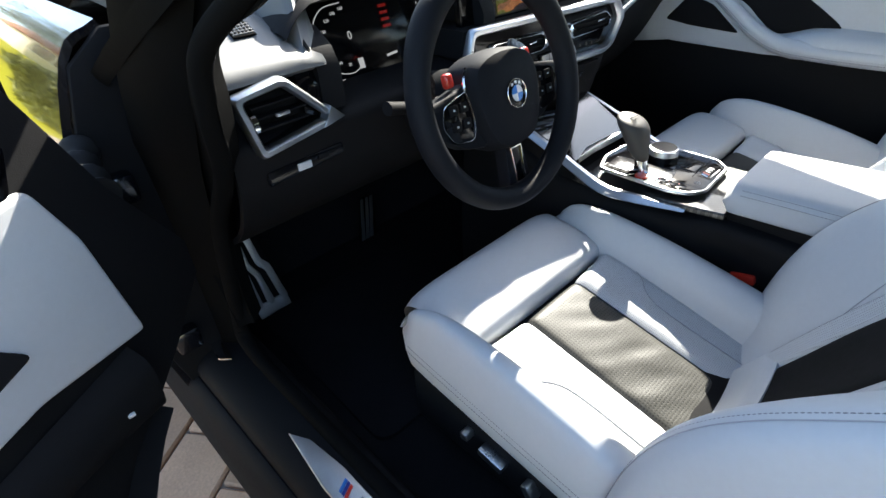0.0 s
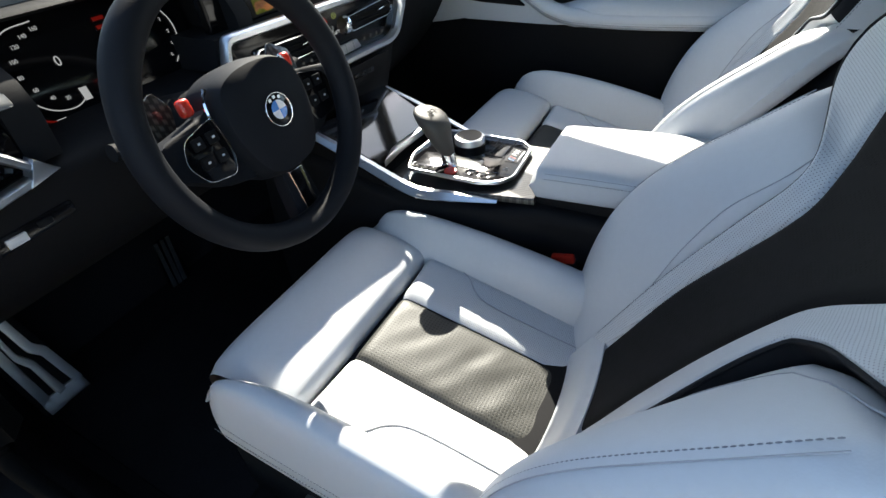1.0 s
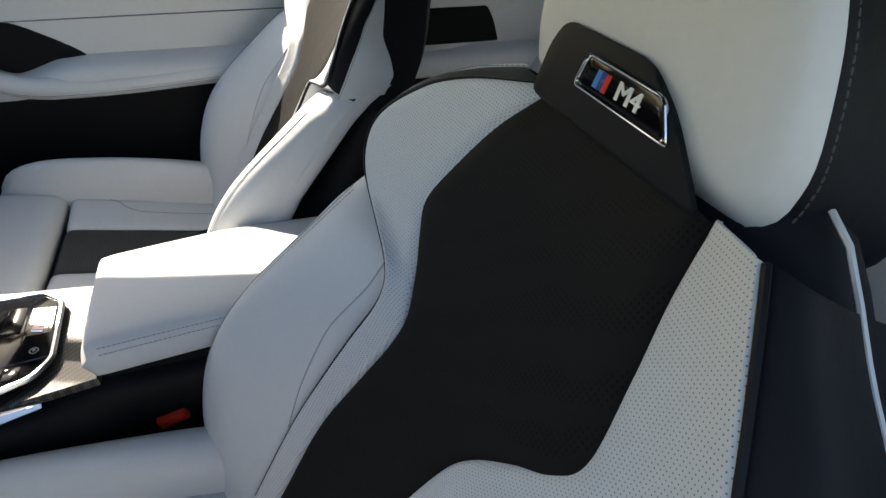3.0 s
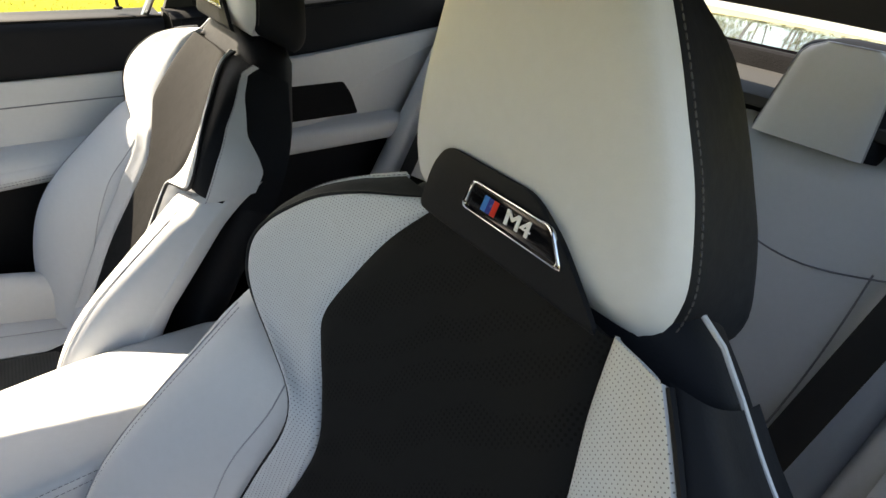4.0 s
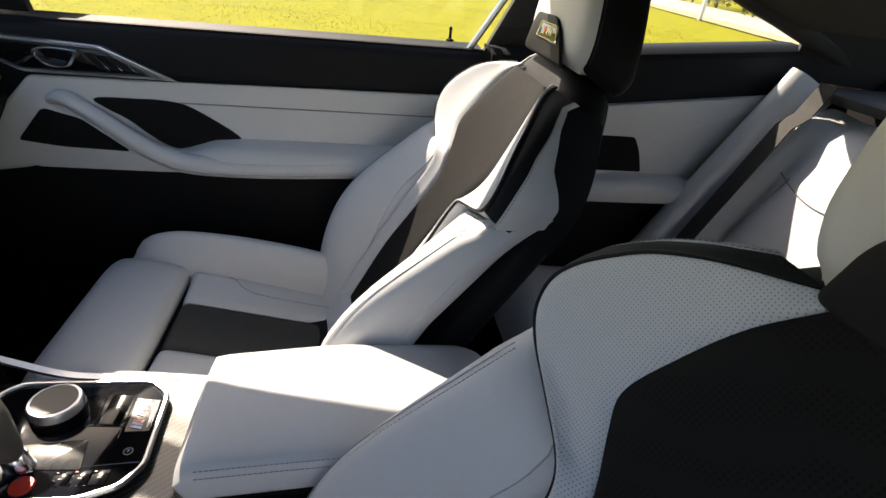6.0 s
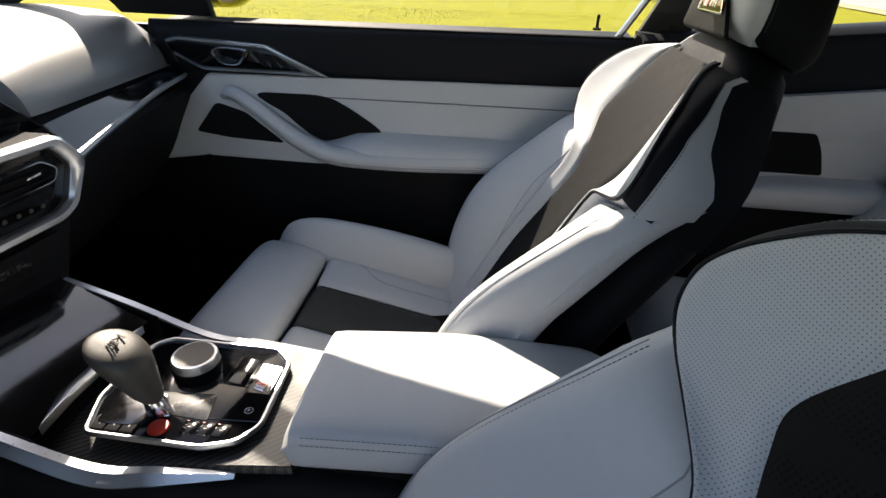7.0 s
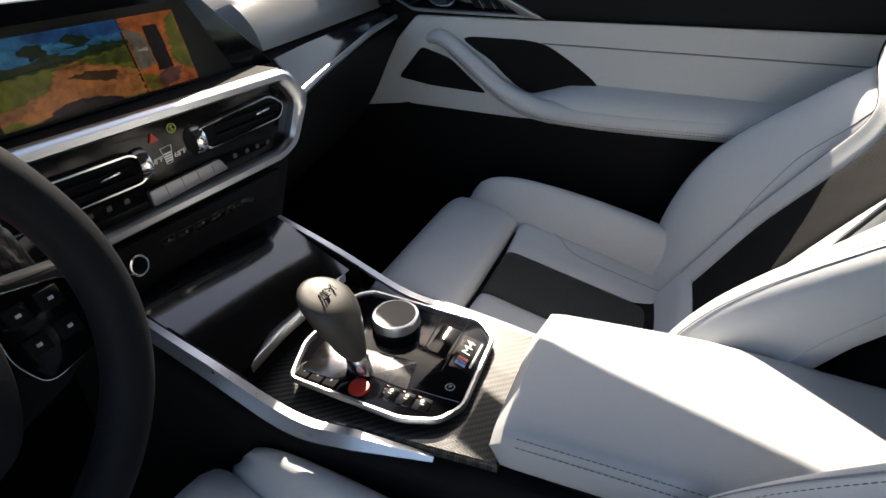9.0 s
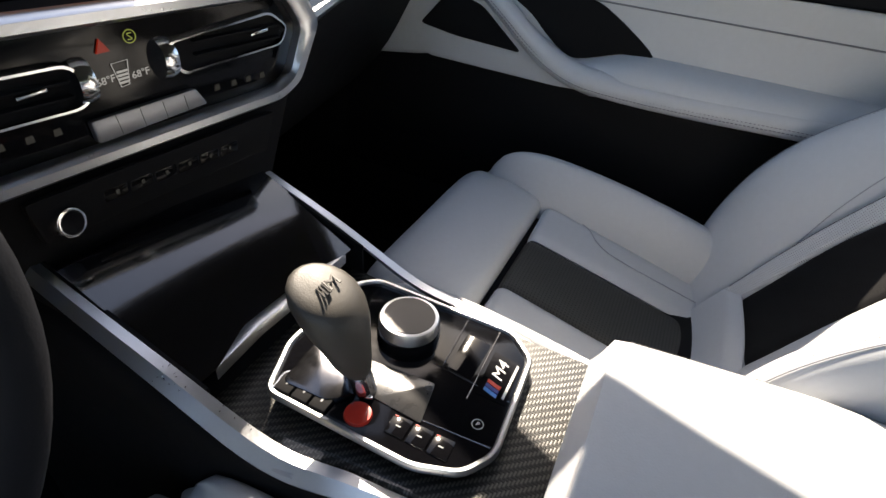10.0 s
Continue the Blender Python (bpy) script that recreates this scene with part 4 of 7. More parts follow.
part("cable_boot", tube(pts, [0.020 + 0.007 * math.cos(k * 0.9) for k in range(len(pts))], 12), RUBBER, car, "ribbed rubber cable boot")


# ---- passenger door ----
def door_card(to, s_tip, front_edge, label, extra):
    """A door lining laid out in (length, height) and raised towards the cabin; to(y, z, d) places it, d towards the seats."""
    door = thing("door_1" if extra else "door_2", label, "car door", to(-0.15, 0.3, 0), "doors", "structure")
    part("lining", slab(([(0.47, 0.25), (0.47, 0.62), (0.36, 0.955)] if extra else [(0.10, 0.25), (0.20, 0.33), (0.28, 0.41), (0.33, 0.455), (0.40, 0.487), (0.47, 0.53), (0.56, 0.60), (0.56, 0.66), (0.47, 0.80), (0.40, 0.955)]) + [(-0.735, 0.965), (-0.735, 0.25)], 0.014, lambda a, b, h: to(a, b, h), 0.004), PLASTIC, door, "black lower door lining with pocket")
    part("skin", slab(([(0.50, 0.24)] if extra else [(0.05, 0.24), (0.24, 0.39), (0.36, 0.49), (0.50, 0.57)]) + [(0.50, 0.93), (-0.76, 0.95), (-0.76, 0.24)], 0.02, lambda a, b, h: to(a, b, h - 0.13 + 0.05 * max(0, (b - 0.6))), 0.006), PAINT, door, "glossy black outer door skin")
    # upper roll, its top turned to the window
    P = []
    for y in np.linspace(0.34, -0.735, 30):
        lo = 0.845 + 0.012 * (0.3 - y)
        sec = spline([(lo, 0.006), (lo + 0.004, 0.020), (lo + 0.03, 0.026), (0.930, 0.027), (0.947, 0.020), (0.953, 0.004), (0.956, -0.045), (0.957, -0.085), (0.94, -0.10)], 4)
        P.append([to(y, z + 0.010 * (0.1 - y) * (z > 0.9), d) for z, d in sec])
    part("upper_roll", grid(P), BLACKLEATHER, door, "black leather upper door roll")
    # pale panel
    edge = [*front_edge, (-0.05, 0.846), (-0.40, 0.853), (-0.73, 0.858), (-0.73, 0.668), (-0.42, 0.662), (-0.02, 0.637), (0.267, 0.639)]
    white = part("pale_panel", slab(rounded(edge, 0.012, 4), 0.024, lambda a, b, h: to(a, b, h), 0.008, 3), LEATHER, door, "pale grey leather door panel")
    crease = [to(y, 0.806 - 0.006 * (y + 0.7) if y > -0.7 else 0.806, 0.0245) for y in np.linspace(-0.06, -0.72, 30)]
    part("crease", tube(crease, 0.0016, 5), STITCH, white)
    up = spline([(0.115, 0.800), (0.03, 0.806), (-0.047, 0.804), (-0.10, 0.785), (-0.185, 0.728), (-0.13, 0.722), (-0.075, 0.704), (-0.04, 0.698), (0.0, 0.718), (0.05, 0.758)], 5, closed=True)
    part("upper_insert", slab(up, 0.006, lambda a, b, h: to(a, b, 0.022 + h), 0.002), SUEDE, white, "black suede door insert")
    low = rounded([(0.222, 0.775), (0.285, 0.700), (0.20, 0.690), (0.058, 0.684), (0.15, 0.755)], 0.012, 5)
    part("lower_insert", slab(low, 0.006, lambda a, b, h: to(a, b, 0.022 + h), 0.002), SUEDE, white, "black suede insert under the pull")
    # pull bar flowing into the armrest
    path = spline([(0.205, 0.792, 0.018), (0.165, 0.800, 0.034), (0.105, 0.768, 0.048), (0.026, 0.714, 0.056), (-0.04, 0.683, 0.060), (-0.11, 0.672, 0.062), (-0.26, 0.672, 0.062), (-0.44, 0.680, 0.060), (-0.71, 0.690, 0.055)], 6)
    bar = part("pull_bar", tube([to(*p) for p in path], np.interp(np.linspace(0, 1, len(path)), [0, 0.1, 0.3, 0.5, 1], [0.010, 0.017, 0.019, 0.023, 0.026]), 14, squash=(1.0, 1.0), up=(1, 0, 0)), LEATHER, door, "pale leather door pull and armrest")
    P = []
    for y in np.linspace(-0.02, -0.72, 28):
        k = min(1, max(0, (-0.06 - y) / 0.10))
        zt = 0.700 + 0.026 * k - 0.01 * y * 0
        grow = 0.15 + 0.85 * min(1.0, (-0.02 - y) / 0.09) ** 0.7
        ring = [(zt + 0.004, 0.018), (zt, 0.030), (zt - 0.006, 0.050), (zt - 0.016, 0.070 * k + 0.055 * (1 - k)), (zt - 0.035, 0.080 * k + 0.06 * (1 - k)), (zt - 0.058, 0.074 * k + 0.055 * (1 - k)), (zt - 0.072, 0.05), (zt - 0.074, 0.015)]
        P.append([to(y, 0.682 + (z - 0.682) * grow, 0.040 + (d - 0.040) * grow) for z, d in ring])
    part("armrest_pad", grid([spline(r, 3) for r in P]), LEATHER, door, "pale leather door armrest")
    for off in (0.0, 0.006):
        run = [to(p[0], p[1] - 0.010 + off, p[2] + np.interp(k / len(path), [0, 0.5, 1], [0.017, 0.022, 0.026])) for k, p in enumerate(path[4:-2])]
        part("stitching", dashes(run, 0.0045, 0.002, 0.0010), STITCH, bar)
    # handle panel
    hp = rounded([(0.345, 0.905), (0.29, 0.924), (0.075, 0.914), (-0.060, 0.851), (0.235, 0.851)], 0.01, 4)
    hi = rounded([(0.328, 0.902), (0.287, 0.914), (0.080, 0.904), (-0.020, 0.858), (0.240, 0.859)], 0.01, 4)
    panel = part("handle_panel", slab(hi, 0.008, lambda a, b, h: to(a, b, 0.024 + h), 0.002), GLOSS, door, "gloss black door handle panel")
    part("panel_rim", ring_slab(hp, hi, 0.012, lambda a, b, h: to(a, b, 0.024 + h)), SATIN, panel, "satin aluminium rim")
    tail = [(0.09, 0.912), (0.075, 0.913), (-0.068, 0.850), (-0.02, 0.853)]
    part("rim_blade", slab(tail, 0.004, lambda a, b, h: to(a, b, 0.034 + h), 0.001), SATIN, panel)
    lev = spline([(0.205, 0.895), (0.185, 0.905), (0.13, 0.903), (0.12, 0.897), (0.135, 0.872), (0.155, 0.865), (0.18, 0.868), (0.20, 0.882)], 4, closed=True)
    part("door_handle", ring_slab([tuple(p) for p in lev], [tuple((p - lev.mean(0)) * 0.78 + lev.mean(0)) for p in lev], 0.012, lambda a, b, h: to(a, b, 0.032 + h)), CHROME, panel, "chrome interior door handle")
    for k in range(3):
        q = [(0.112 - 0.026 * k, 0.898 - 0.004 * k), (0.092 - 0.026 * k, 0.897 - 0.004 * k), (0.066 - 0.026 * k, 0.866), (0.086 - 0.026 * k, 0.866)]
        part("switch", slab(q, 0.004, lambda a, b, h: to(a, b, 0.032 + h), 0.001), PLASTIC, panel)
        part("switch_rim", tube([to(q[1][0], q[1][1], 0.0365), to(q[2][0], q[2][1], 0.0365)], 0.0012, 5), CHROME, panel)
    tw = [(0.36, 0.905), (0.315, 0.918), (0.285, 0.862), (0.34, 0.858)]
    part("tweeter_grille", slab(rounded(tw, 0.008, 4), 0.006, lambda a, b, h: to(a, b, 0.034 + h), 0.002), GLOSS, panel)
    if extra:
        part("lock_pin", lathe([(0.009, 0.0), (0.009, 0.004), (0.0035, 0.006), (0.0032, 0.022), (0.0042, 0.026), (0.003, 0.031), (0.0, 0.032)], to(-0.66, 0.972, -0.03), (0, 0, 1), 14), PLASTIC, door, "black lock pin")
    return door


door_card(lambda y, z, d: Vector((0.762 - d, y, z)), 0, [(0.425, 0.612), (0.33, 0.74), (0.235, 0.842)], "closed passenger door with pale leather lining", True)
pane = solid("door_window", grid([[(0.795, 0.20, 0.96), (0.70, 0.16, 1.21)], [(0.80, -0.2, 0.965), (0.64, -0.2, 1.275)], [(0.795, -0.70, 0.965), (0.64, -0.85, 1.26)]]), GLASS, "raised clear passenger door window", "car window")
pane.visible_shadow = False
seal = thing("window_seal", "black window pillar trim with a pale edge", "window trim", (0.75, -0.72, 0.97), kind="structure")
part("trim", tube(spline([(0.770, -0.700, 0.955), (0.705, -0.775, 1.11), (0.640, -0.845, 1.26)], 4), 0.008, 8), SATIN, seal)
part("pillar", grid([[(0.775, -0.712, 0.90), (0.645, -0.86, 1.28)], [(0.755, -0.80, 0.90), (0.635, -0.94, 1.26)]], thick=0.03), HEADLINER, seal)
mirror_t = thing("wing_mirror", "black exterior wing mirror", "mirror", (0.97, 0.28, 0.93))
part("housing", lathe([(0.0, -0.10), (0.05, -0.095), (0.075, -0.05), (0.08, 0.0), (0.07, 0.06), (0.03, 0.10), (0.0, 0.105)], (0.98, 0.27, 1.045), (1, 0, 0), 24), PAINT, mirror_t)
part("arm", box((0.86, 0.29, 0.985), (0.16, 0.05, 0.03), 0.01), PAINT, mirror_t)
part("sail", slab([(0.20, 0.965), (0.42, 0.965), (0.50, 1.07), (0.22, 1.18)], 0.02, lambda a, b, h: (0.765 - h - 0.25 * (b - 0.96), a, b), 0.004), PLASTIC, mirror_t)

# ---- open driver door: its lining faces the sill, swung out about the hinge ----
DX, DY = -0.82, -0.57


def open_to(y, z, d):
    s = 0.425 - y
    return Vector((-0.93 + s * DX + d * 0.57 - 0.0, 0.18 + s * DY - d * 0.82, z)) - Vector((0.57, -0.82, 0)) * 0.024


door_card(open_to, 0, [(0.425, 0.606), (0.402, 0.77), (0.371, 0.85)], "open driver door with pale leather lining", False)
bin_ = thing("door_bin", "black moulded door pocket with a speaker", "door pocket", open_to(0.2, 0.35, 0.02))
P = []
for q in np.linspace(0, 1, 20):
    y = 0.39 - 0.72 * q
    d = math.sin(math.pi * min(1, q * 1.15))
    low = float(np.interp(y, [0.10, 0.20, 0.28, 0.33, 0.40], [0.25, 0.335, 0.415, 0.46, 0.492]))
    row = [(0.605, 0.016), (0.585, 0.034), (0.555, 0.040), (0.50 + 0.03 * d, 0.034 - 0.01 * d), (0.49, 0.022 - 0.07 * d), (0.42, 0.018 - 0.08 * d), (0.375, 0.030 + 0.03 * d), (0.34, 0.04 + 0.03 * d), (0.27, 0.02)]
    P.append([open_to(y, max(z, low - 0.0005 * k), e) for k, (z, e) in enumerate(row)])
part("pocket", grid([spline(r, 3) for r in P]), PLASTIC, bin_)
part("pocket_lip", tube([open_to(0.42 - 0.75 * q, 0.375, 0.034 + 0.03 * math.sin(math.pi * min(1, q * 1.15))) for q in np.linspace(0.26, 0.98, 30)], 0.005, 8), PLASTIC, bin_)
part("lock_mark", box(open_to(0.33, 0.545, 0.042), (0.009, 0.006, 0.004), 0.001), PRINT, bin_)

# ---- dashboard ----
dash = thing("dashboard", "black soft-touch dashboard with carbon and aluminium trim", "dashboard", (0, 0.4, 0.5))


def rear_edge(x):
    """Plan and height of the dashboard's rear upper edge."""
    if x > 0.2:
        return 0.215 + 0.20 * (x - 0.2), 0.866 - 0.03 * (x - 0.2)
    if x > -0.2:
        return 0.245, 0.856
    return 0.255, 0.862


P = []
for x in np.linspace(-0.745, 0.745, 61):
    yr, zr = rear_edge(x)
    if -0.565 < x < -0.195:
        sec = [(0.98, 0.925), (0.80, 0.950), (0.62, 0.962), (0.48, 0.970), (0.39, 0.972), (0.335, 0.968), (0.312, 0.962), (0.318, 0.955)]
        P.append([(x, y, z) for y, z in spline(sec, 4)])
        continue
    if x <= -0.565:
        P.append([(x, y, z) for y, z in spline([(0.98, 0.925), (0.80, 0.945), (0.62, 0.95), (0.47, 0.940), (0.37, 0.920), (0.29, 0.895), (0.238, 0.874), (0.228, 0.862)], 4)])
        continue
    hood = math.exp(-(((x + 0.36) / 0.17) ** 4))
    mid = math.exp(-(((x + 0.0) / 0.22) ** 4))
    sec = [(0.98, 0.925), (0.80, 0.948), (0.62, 0.955 + 0.01 * hood), (yr + 0.20, 0.952 + 0.018 * hood - 0.012 * mid), (yr + 0.11, 0.942 + 0.022 * hood - 0.02 * mid), (yr + 0.055, zr + 0.058 + 0.02 * hood - 0.02 * mid), (yr + 0.028, zr + 0.03 - 0.01 * mid), (yr + 0.018, zr)]
    P.append([(x, y, z) for y, z in spline(sec, 4)])
part("top_pad", grid(P, thick=0.02), DASHSKIN, dash, "grained dark grey dashboard pad")
P = []
for x in np.linspace(0.19, 0.745, 20):
    yr, zr = rear_edge(x)
    sec = [(yr + 0.03, zr + 0.005), (yr - 0.02 + 0.02, zr - 0.04), (yr - 0.03, zr - 0.05), (yr + 0.00, 0.74), (yr + 0.07, 0.62), (yr + 0.20, 0.50), (yr + 0.40, 0.45)]
    P.append([(x, y, z) for y, z in spline(sec, 4)])
part("lower_fascia", grid(P, thick=0.01), PLASTIC, dash, "black glovebox fascia")
P = []
for x in np.linspace(-0.745, -0.17, 20):
    sec = [(0.30, 0.80), (0.225, 0.785), (0.215, 0.765), (0.225, 0.70), (0.27, 0.63), (0.36, 0.58), (0.55, 0.56)]
    P.append([(x, y, z) for y, z in spline(sec, 4)])
part("knee_panel", grid(P, thick=0.01), PLASTIC, dash, "black knee panel under the wheel")
# side defroster grille in the pad
def gz(a, b, h):
    return Vector((a, b, 0.9135 + 0.36 * (b - 0.279) + h))


grille = part("defroster_grille", slab([(-0.662, 0.283), (-0.626, 0.283), (-0.620, 0.335), (-0.656, 0.335)], 0.003, gz, 0.001), DARKRUBBER, dash, "perforated side defroster grille")
for k in range(7):
    b = 0.287 + 0.0073 * k
    part("slat", box(gz(-0.644 + 0.115 * (b - 0.283), b, 0.0035), (0.034, 0.0022, 0.002), 0.0004), DASHSKIN, grille)
for k in range(6):
    a = -0.658 + 0.0058 * k
    part("slat", tube([gz(a, 0.286, 0.0035), gz(a + 0.0055, 0.333, 0.0035)], 0.0011, 5), DASHSKIN, grille)
# passenger trim: carbon strip between a bright upper and lower edge
UP = spline([(0.195, 0.190, 0.864), (0.30, 0.213, 0.863), (0.424, 0.240, 0.858), (0.57, 0.282, 0.850), (0.68, 0.305, 0.850)], 8)
LO = spline([(0.203, 0.158, 0.818), (0.30, 0.185, 0.823), (0.45, 0.222, 0.831), (0.58, 0.252, 0.836), (0.715, 0.275, 0.840)], 8)
strip_p = part("carbon_strip", grid([[a * (1 - t) + b * t for t in np.linspace(0, 1, 5)] for a, b in zip(UP, LO)], thick=0.006), GLOSS, dash, "glossy carbon fibre trim strip")
part("bright_edge", tube(LO, np.linspace(0.0085, 0.0060, len(LO)), 8), SATIN, strip_p, "satin aluminium lower edge")
WP = [[np.array(p) * (1 - w * t) + np.array(q) * w * t + (0, -0.003, 0.002) for t in np.linspace(0, 1, 6)] for p, q, w in zip(UP, LO, np.interp(np.linspace(0, 1, len(UP)), [0, 0.75, 1], [0.5, 0.05, 0.01]))]
part("upper_edge", grid(WP, uv=[[((v[0] - 0.2) * 1.04, 0.9 * v[2]) for v in r] for r in WP], thick=0.002), WEDGE, strip_p, "perforated aluminium wedge")

# centre stack, turned a little to the driver
def cs(a, b, h):
    return Vector((a, 0.175 - 0.13 * a - h, b))


part("stack_body", slab([(-0.26, 0.858), (0.172, 0.862), (0.204, 0.818), (0.160, 0.735), (0.135, 0.64), (-0.135, 0.64), (-0.20, 0.735), (-0.27, 0.81)], 0.11, lambda a, b, h: cs(a, b, h - 0.114 - (0.010 if b < 0.73 else 0)), 0.004), PLASTIC, dash, "black centre stack")
OUT = rounded([(-0.25, 0.862), (0.170, 0.863), (0.203, 0.819), (0.168, 0.757), (0.140, 0.744), (-0.225, 0.734), (-0.268, 0.80)], 0.012, 4)
INN = rounded([(-0.245, 0.847), (0.154, 0.849), (0.176, 0.817), (0.155, 0.769), (0.132, 0.7585), (-0.218, 0.7490), (-0.252, 0.80)], 0.010, 4)
frame_p = part("stack_frame", ring_slab(OUT, INN, 0.016, lambda a, b, h: cs(a, b, h - 0.004)), SATIN, dash, "satin aluminium frame round vents and climate panel")
panel = part("climate_panel", slab(INN, 0.004, lambda a, b, h: cs(a, b, h - 0.006), 0.001), GLOSS, dash, "gloss black climate panel")
vents = (rounded([(0.016, 0.826), (0.134, 0.838), (0.156, 0.820), (0.146, 0.802), (0.026, 0.795)], 0.008, 4), rounded([(-0.20, 0.826), (-0.062, 0.826), (-0.046, 0.803), (-0.058, 0.788), (-0.20, 0.786)], 0.008, 4))
for o in vents:
    m = np.mean(o, 0)
    inn = [m + (p - m) * np.array([0.945, 0.80]) for p in o]
    v = part("air_vent", ring_slab([tuple(p) for p in o], [tuple(p) for p in inn], 0.010, lambda a, b, h: cs(a, b, h - 0.002)), CHROME, dash, "air vent in a chrome rim")
    part("slot", slab([tuple(p) for p in inn], 0.002, lambda a, b, h: cs(a, b, h - 0.001), 0), PLASTIC, v)
    for z in (-0.006, 0.006):
        part("slat", box(cs(m[0], m[1] + z, 0.003), (0.10, 0.010, 0.0022), 0.0008, Euler((0, 0, -0.13)).to_matrix()), PLASTIC, v)
    part("slat_tab", box(cs(m[0] + 0.02, m[1] + 0.004, 0.009), (0.022, 0.004, 0.003), 0.001, Euler((0, radians(-6), -0.13)).to_matrix()), CHROME, v)
for x, z in ((0.020, 0.811), (-0.052, 0.807)):
    th = part("thumb_wheel", lathe([(0.0, -0.0065), (0.0185, -0.0065), (0.0198, 0.0), (0.0185, 0.0065), (0.0, 0.0065)], cs(x, z, -0.006), (1, -0.13, 0), 28), CHROME, dash, "knurled chrome vent wheel")
bar = part("button_bar", slab(rounded([(-0.058, 0.776), (0.040, 0.780), (0.050, 0.763), (-0.056, 0.756)], 0.003, 3), 0.005, lambda a, b, h: cs(a, b, h), 0.001), mat("grey_satin_metal", (0.30, 0.31, 0.33), 0.4, metal=1.0, vary=0.05, vscale=30), dash, "satin metal climate button bar")
for k in range(1, 5):
    x = -0.058 + 0.0215 * k
    part("groove", box(cs(x, 0.768, 0.005), (0.0004, 0.0006, 0.018), 0, Euler((0, radians(-8), 0)).to_matrix()), PLASTIC, bar)
HAZ = glow("hazard_red", (0.8, 0.05, 0.02), 0.08)
LCD = glow("lcd_white", (0.85, 0.9, 0.92), 0.12)
LCDDIM = glow("lcd_dim", (0.5, 0.52, 0.5), 0.014)
GREEN = glow("icon_green", (0.5, 0.6, 0.15), 0.12)
part("hazard_button", slab([(-0.036, 0.8255), (-0.025, 0.8260), (-0.0315, 0.8365)], 0.0016, lambda a, b, h: cs(a, b, h - 0.001), 0), HAZ, panel, "red hazard triangle")
part("icon", tube([cs(-0.006 + 0.0052 * math.cos(k), 0.834 + 0.0052 * math.sin(k), -0.001) for k in np.linspace(0, 6.2832, 24, endpoint=False)], 0.0005, 5, closed=True, up=(0, -1, 0)), GREEN, panel)
part("icon_mark", tube(spline([cs(-0.004, 0.8365, -0.001), cs(-0.008, 0.836, -0.001), cs(-0.004, 0.832, -0.001), cs(-0.008, 0.8315, -0.001)], 4), 0.0005, 5), GREEN, panel)
for x in (-0.0335, -0.0035):
    part("temperature", text("68°F", 0.0086, lambda a, b, h: cs(a + x, b + 0.803 + 0.1 * a, h - 0.0015), 0.0003), LCD, panel)
fan = [(-0.0265, 0.8155), (-0.0125, 0.8165), (-0.0155, 0.7965), (-0.0225, 0.7955)]
part("fan_icon", tube([cs(a, b, -0.001) for a, b in fan], 0.0005, 5, closed=True, up=(0, -1, 0)), LCD, panel)
for k in range(4):
    part("fan_bar", slab([(-0.0235, 0.798 + 0.0030 * k), (-0.0148, 0.7985 + 0.0030 * k), (-0.0146, 0.8002 + 0.0030 * k), (-0.0237, 0.7997 + 0.0030 * k)], 0.001, lambda a, b, h: cs(a, b, h - 0.0015), 0), LCD, panel)
for k, x in enumerate((-0.12, -0.10, -0.08, 0.068, 0.088, 0.106, 0.124)):
    part("button_icon", slab([(x - 0.003, 0.770), (x + 0.003, 0.7705), (x + 0.0025, 0.776), (x - 0.0025, 0.7755)], 0.0008, lambda a, b, h: cs(a, b, h - 0.0018), 0), LCDDIM, panel)
# radio row and volume knob under the trim
def lo(a, b, h):
    return Vector((a, 0.172 - 0.13 * a - h + (0.735 - b) * 0.15, b))


row = part("radio_panel", slab(rounded([(-0.125, 0.728), (0.128, 0.734), (0.118, 0.690), (-0.118, 0.684)], 0.004, 3), 0.006, lambda a, b, h: lo(a, b, h), 0.001), PLASTIC, dash, "black radio button row")
for k in range(6):
    x = -0.055 + 0.024 * k
    part("radio_button", slab(rounded([(x - 0.0108, 0.703), (x + 0.0108, 0.704), (x + 0.0108, 0.716), (x - 0.0108, 0.715)], 0.0015, 2), 0.002, lambda a, b, h: lo(a, b, h + 0.0045), 0.0005), GLOSS, row)
    part("button_line", box(lo(x, 0.711, 0.0078), (0.003, 0.0004, 0.004), 0), LCDDIM, row)
knob = part("volume_knob", lathe([(0.0135, 0.0), (0.0135, 0.018), (0.0128, 0.022), (0.0108, 0.0225), (0.0, 0.0205)], lo(-0.102, 0.699, -0.006), (0.1, -1, 0.15), 32), CHROME, dash, "knurled metal volume knob")
part("knob_face", lathe([(0.0105, 0.0), (0.0102, 0.0006), (0.0, 0.0006)], Vector(lo(-0.102, 0.699, -0.006)) + Vector((0.1, -1, 0.15)).normalized() * 0.0222, (0.1, -1, 0.15), 28), GLOSS, knob)

# ---- screens ----
screen = thing("infotainment_screen", "black infotainment display showing a camera view", "screen", (0.0, 0.22, 0.855))


def sc(a, b, h):
    return Vector((a, 0.222 + 0.10 * (b - 0.855) - 0.08 * a - h, b))


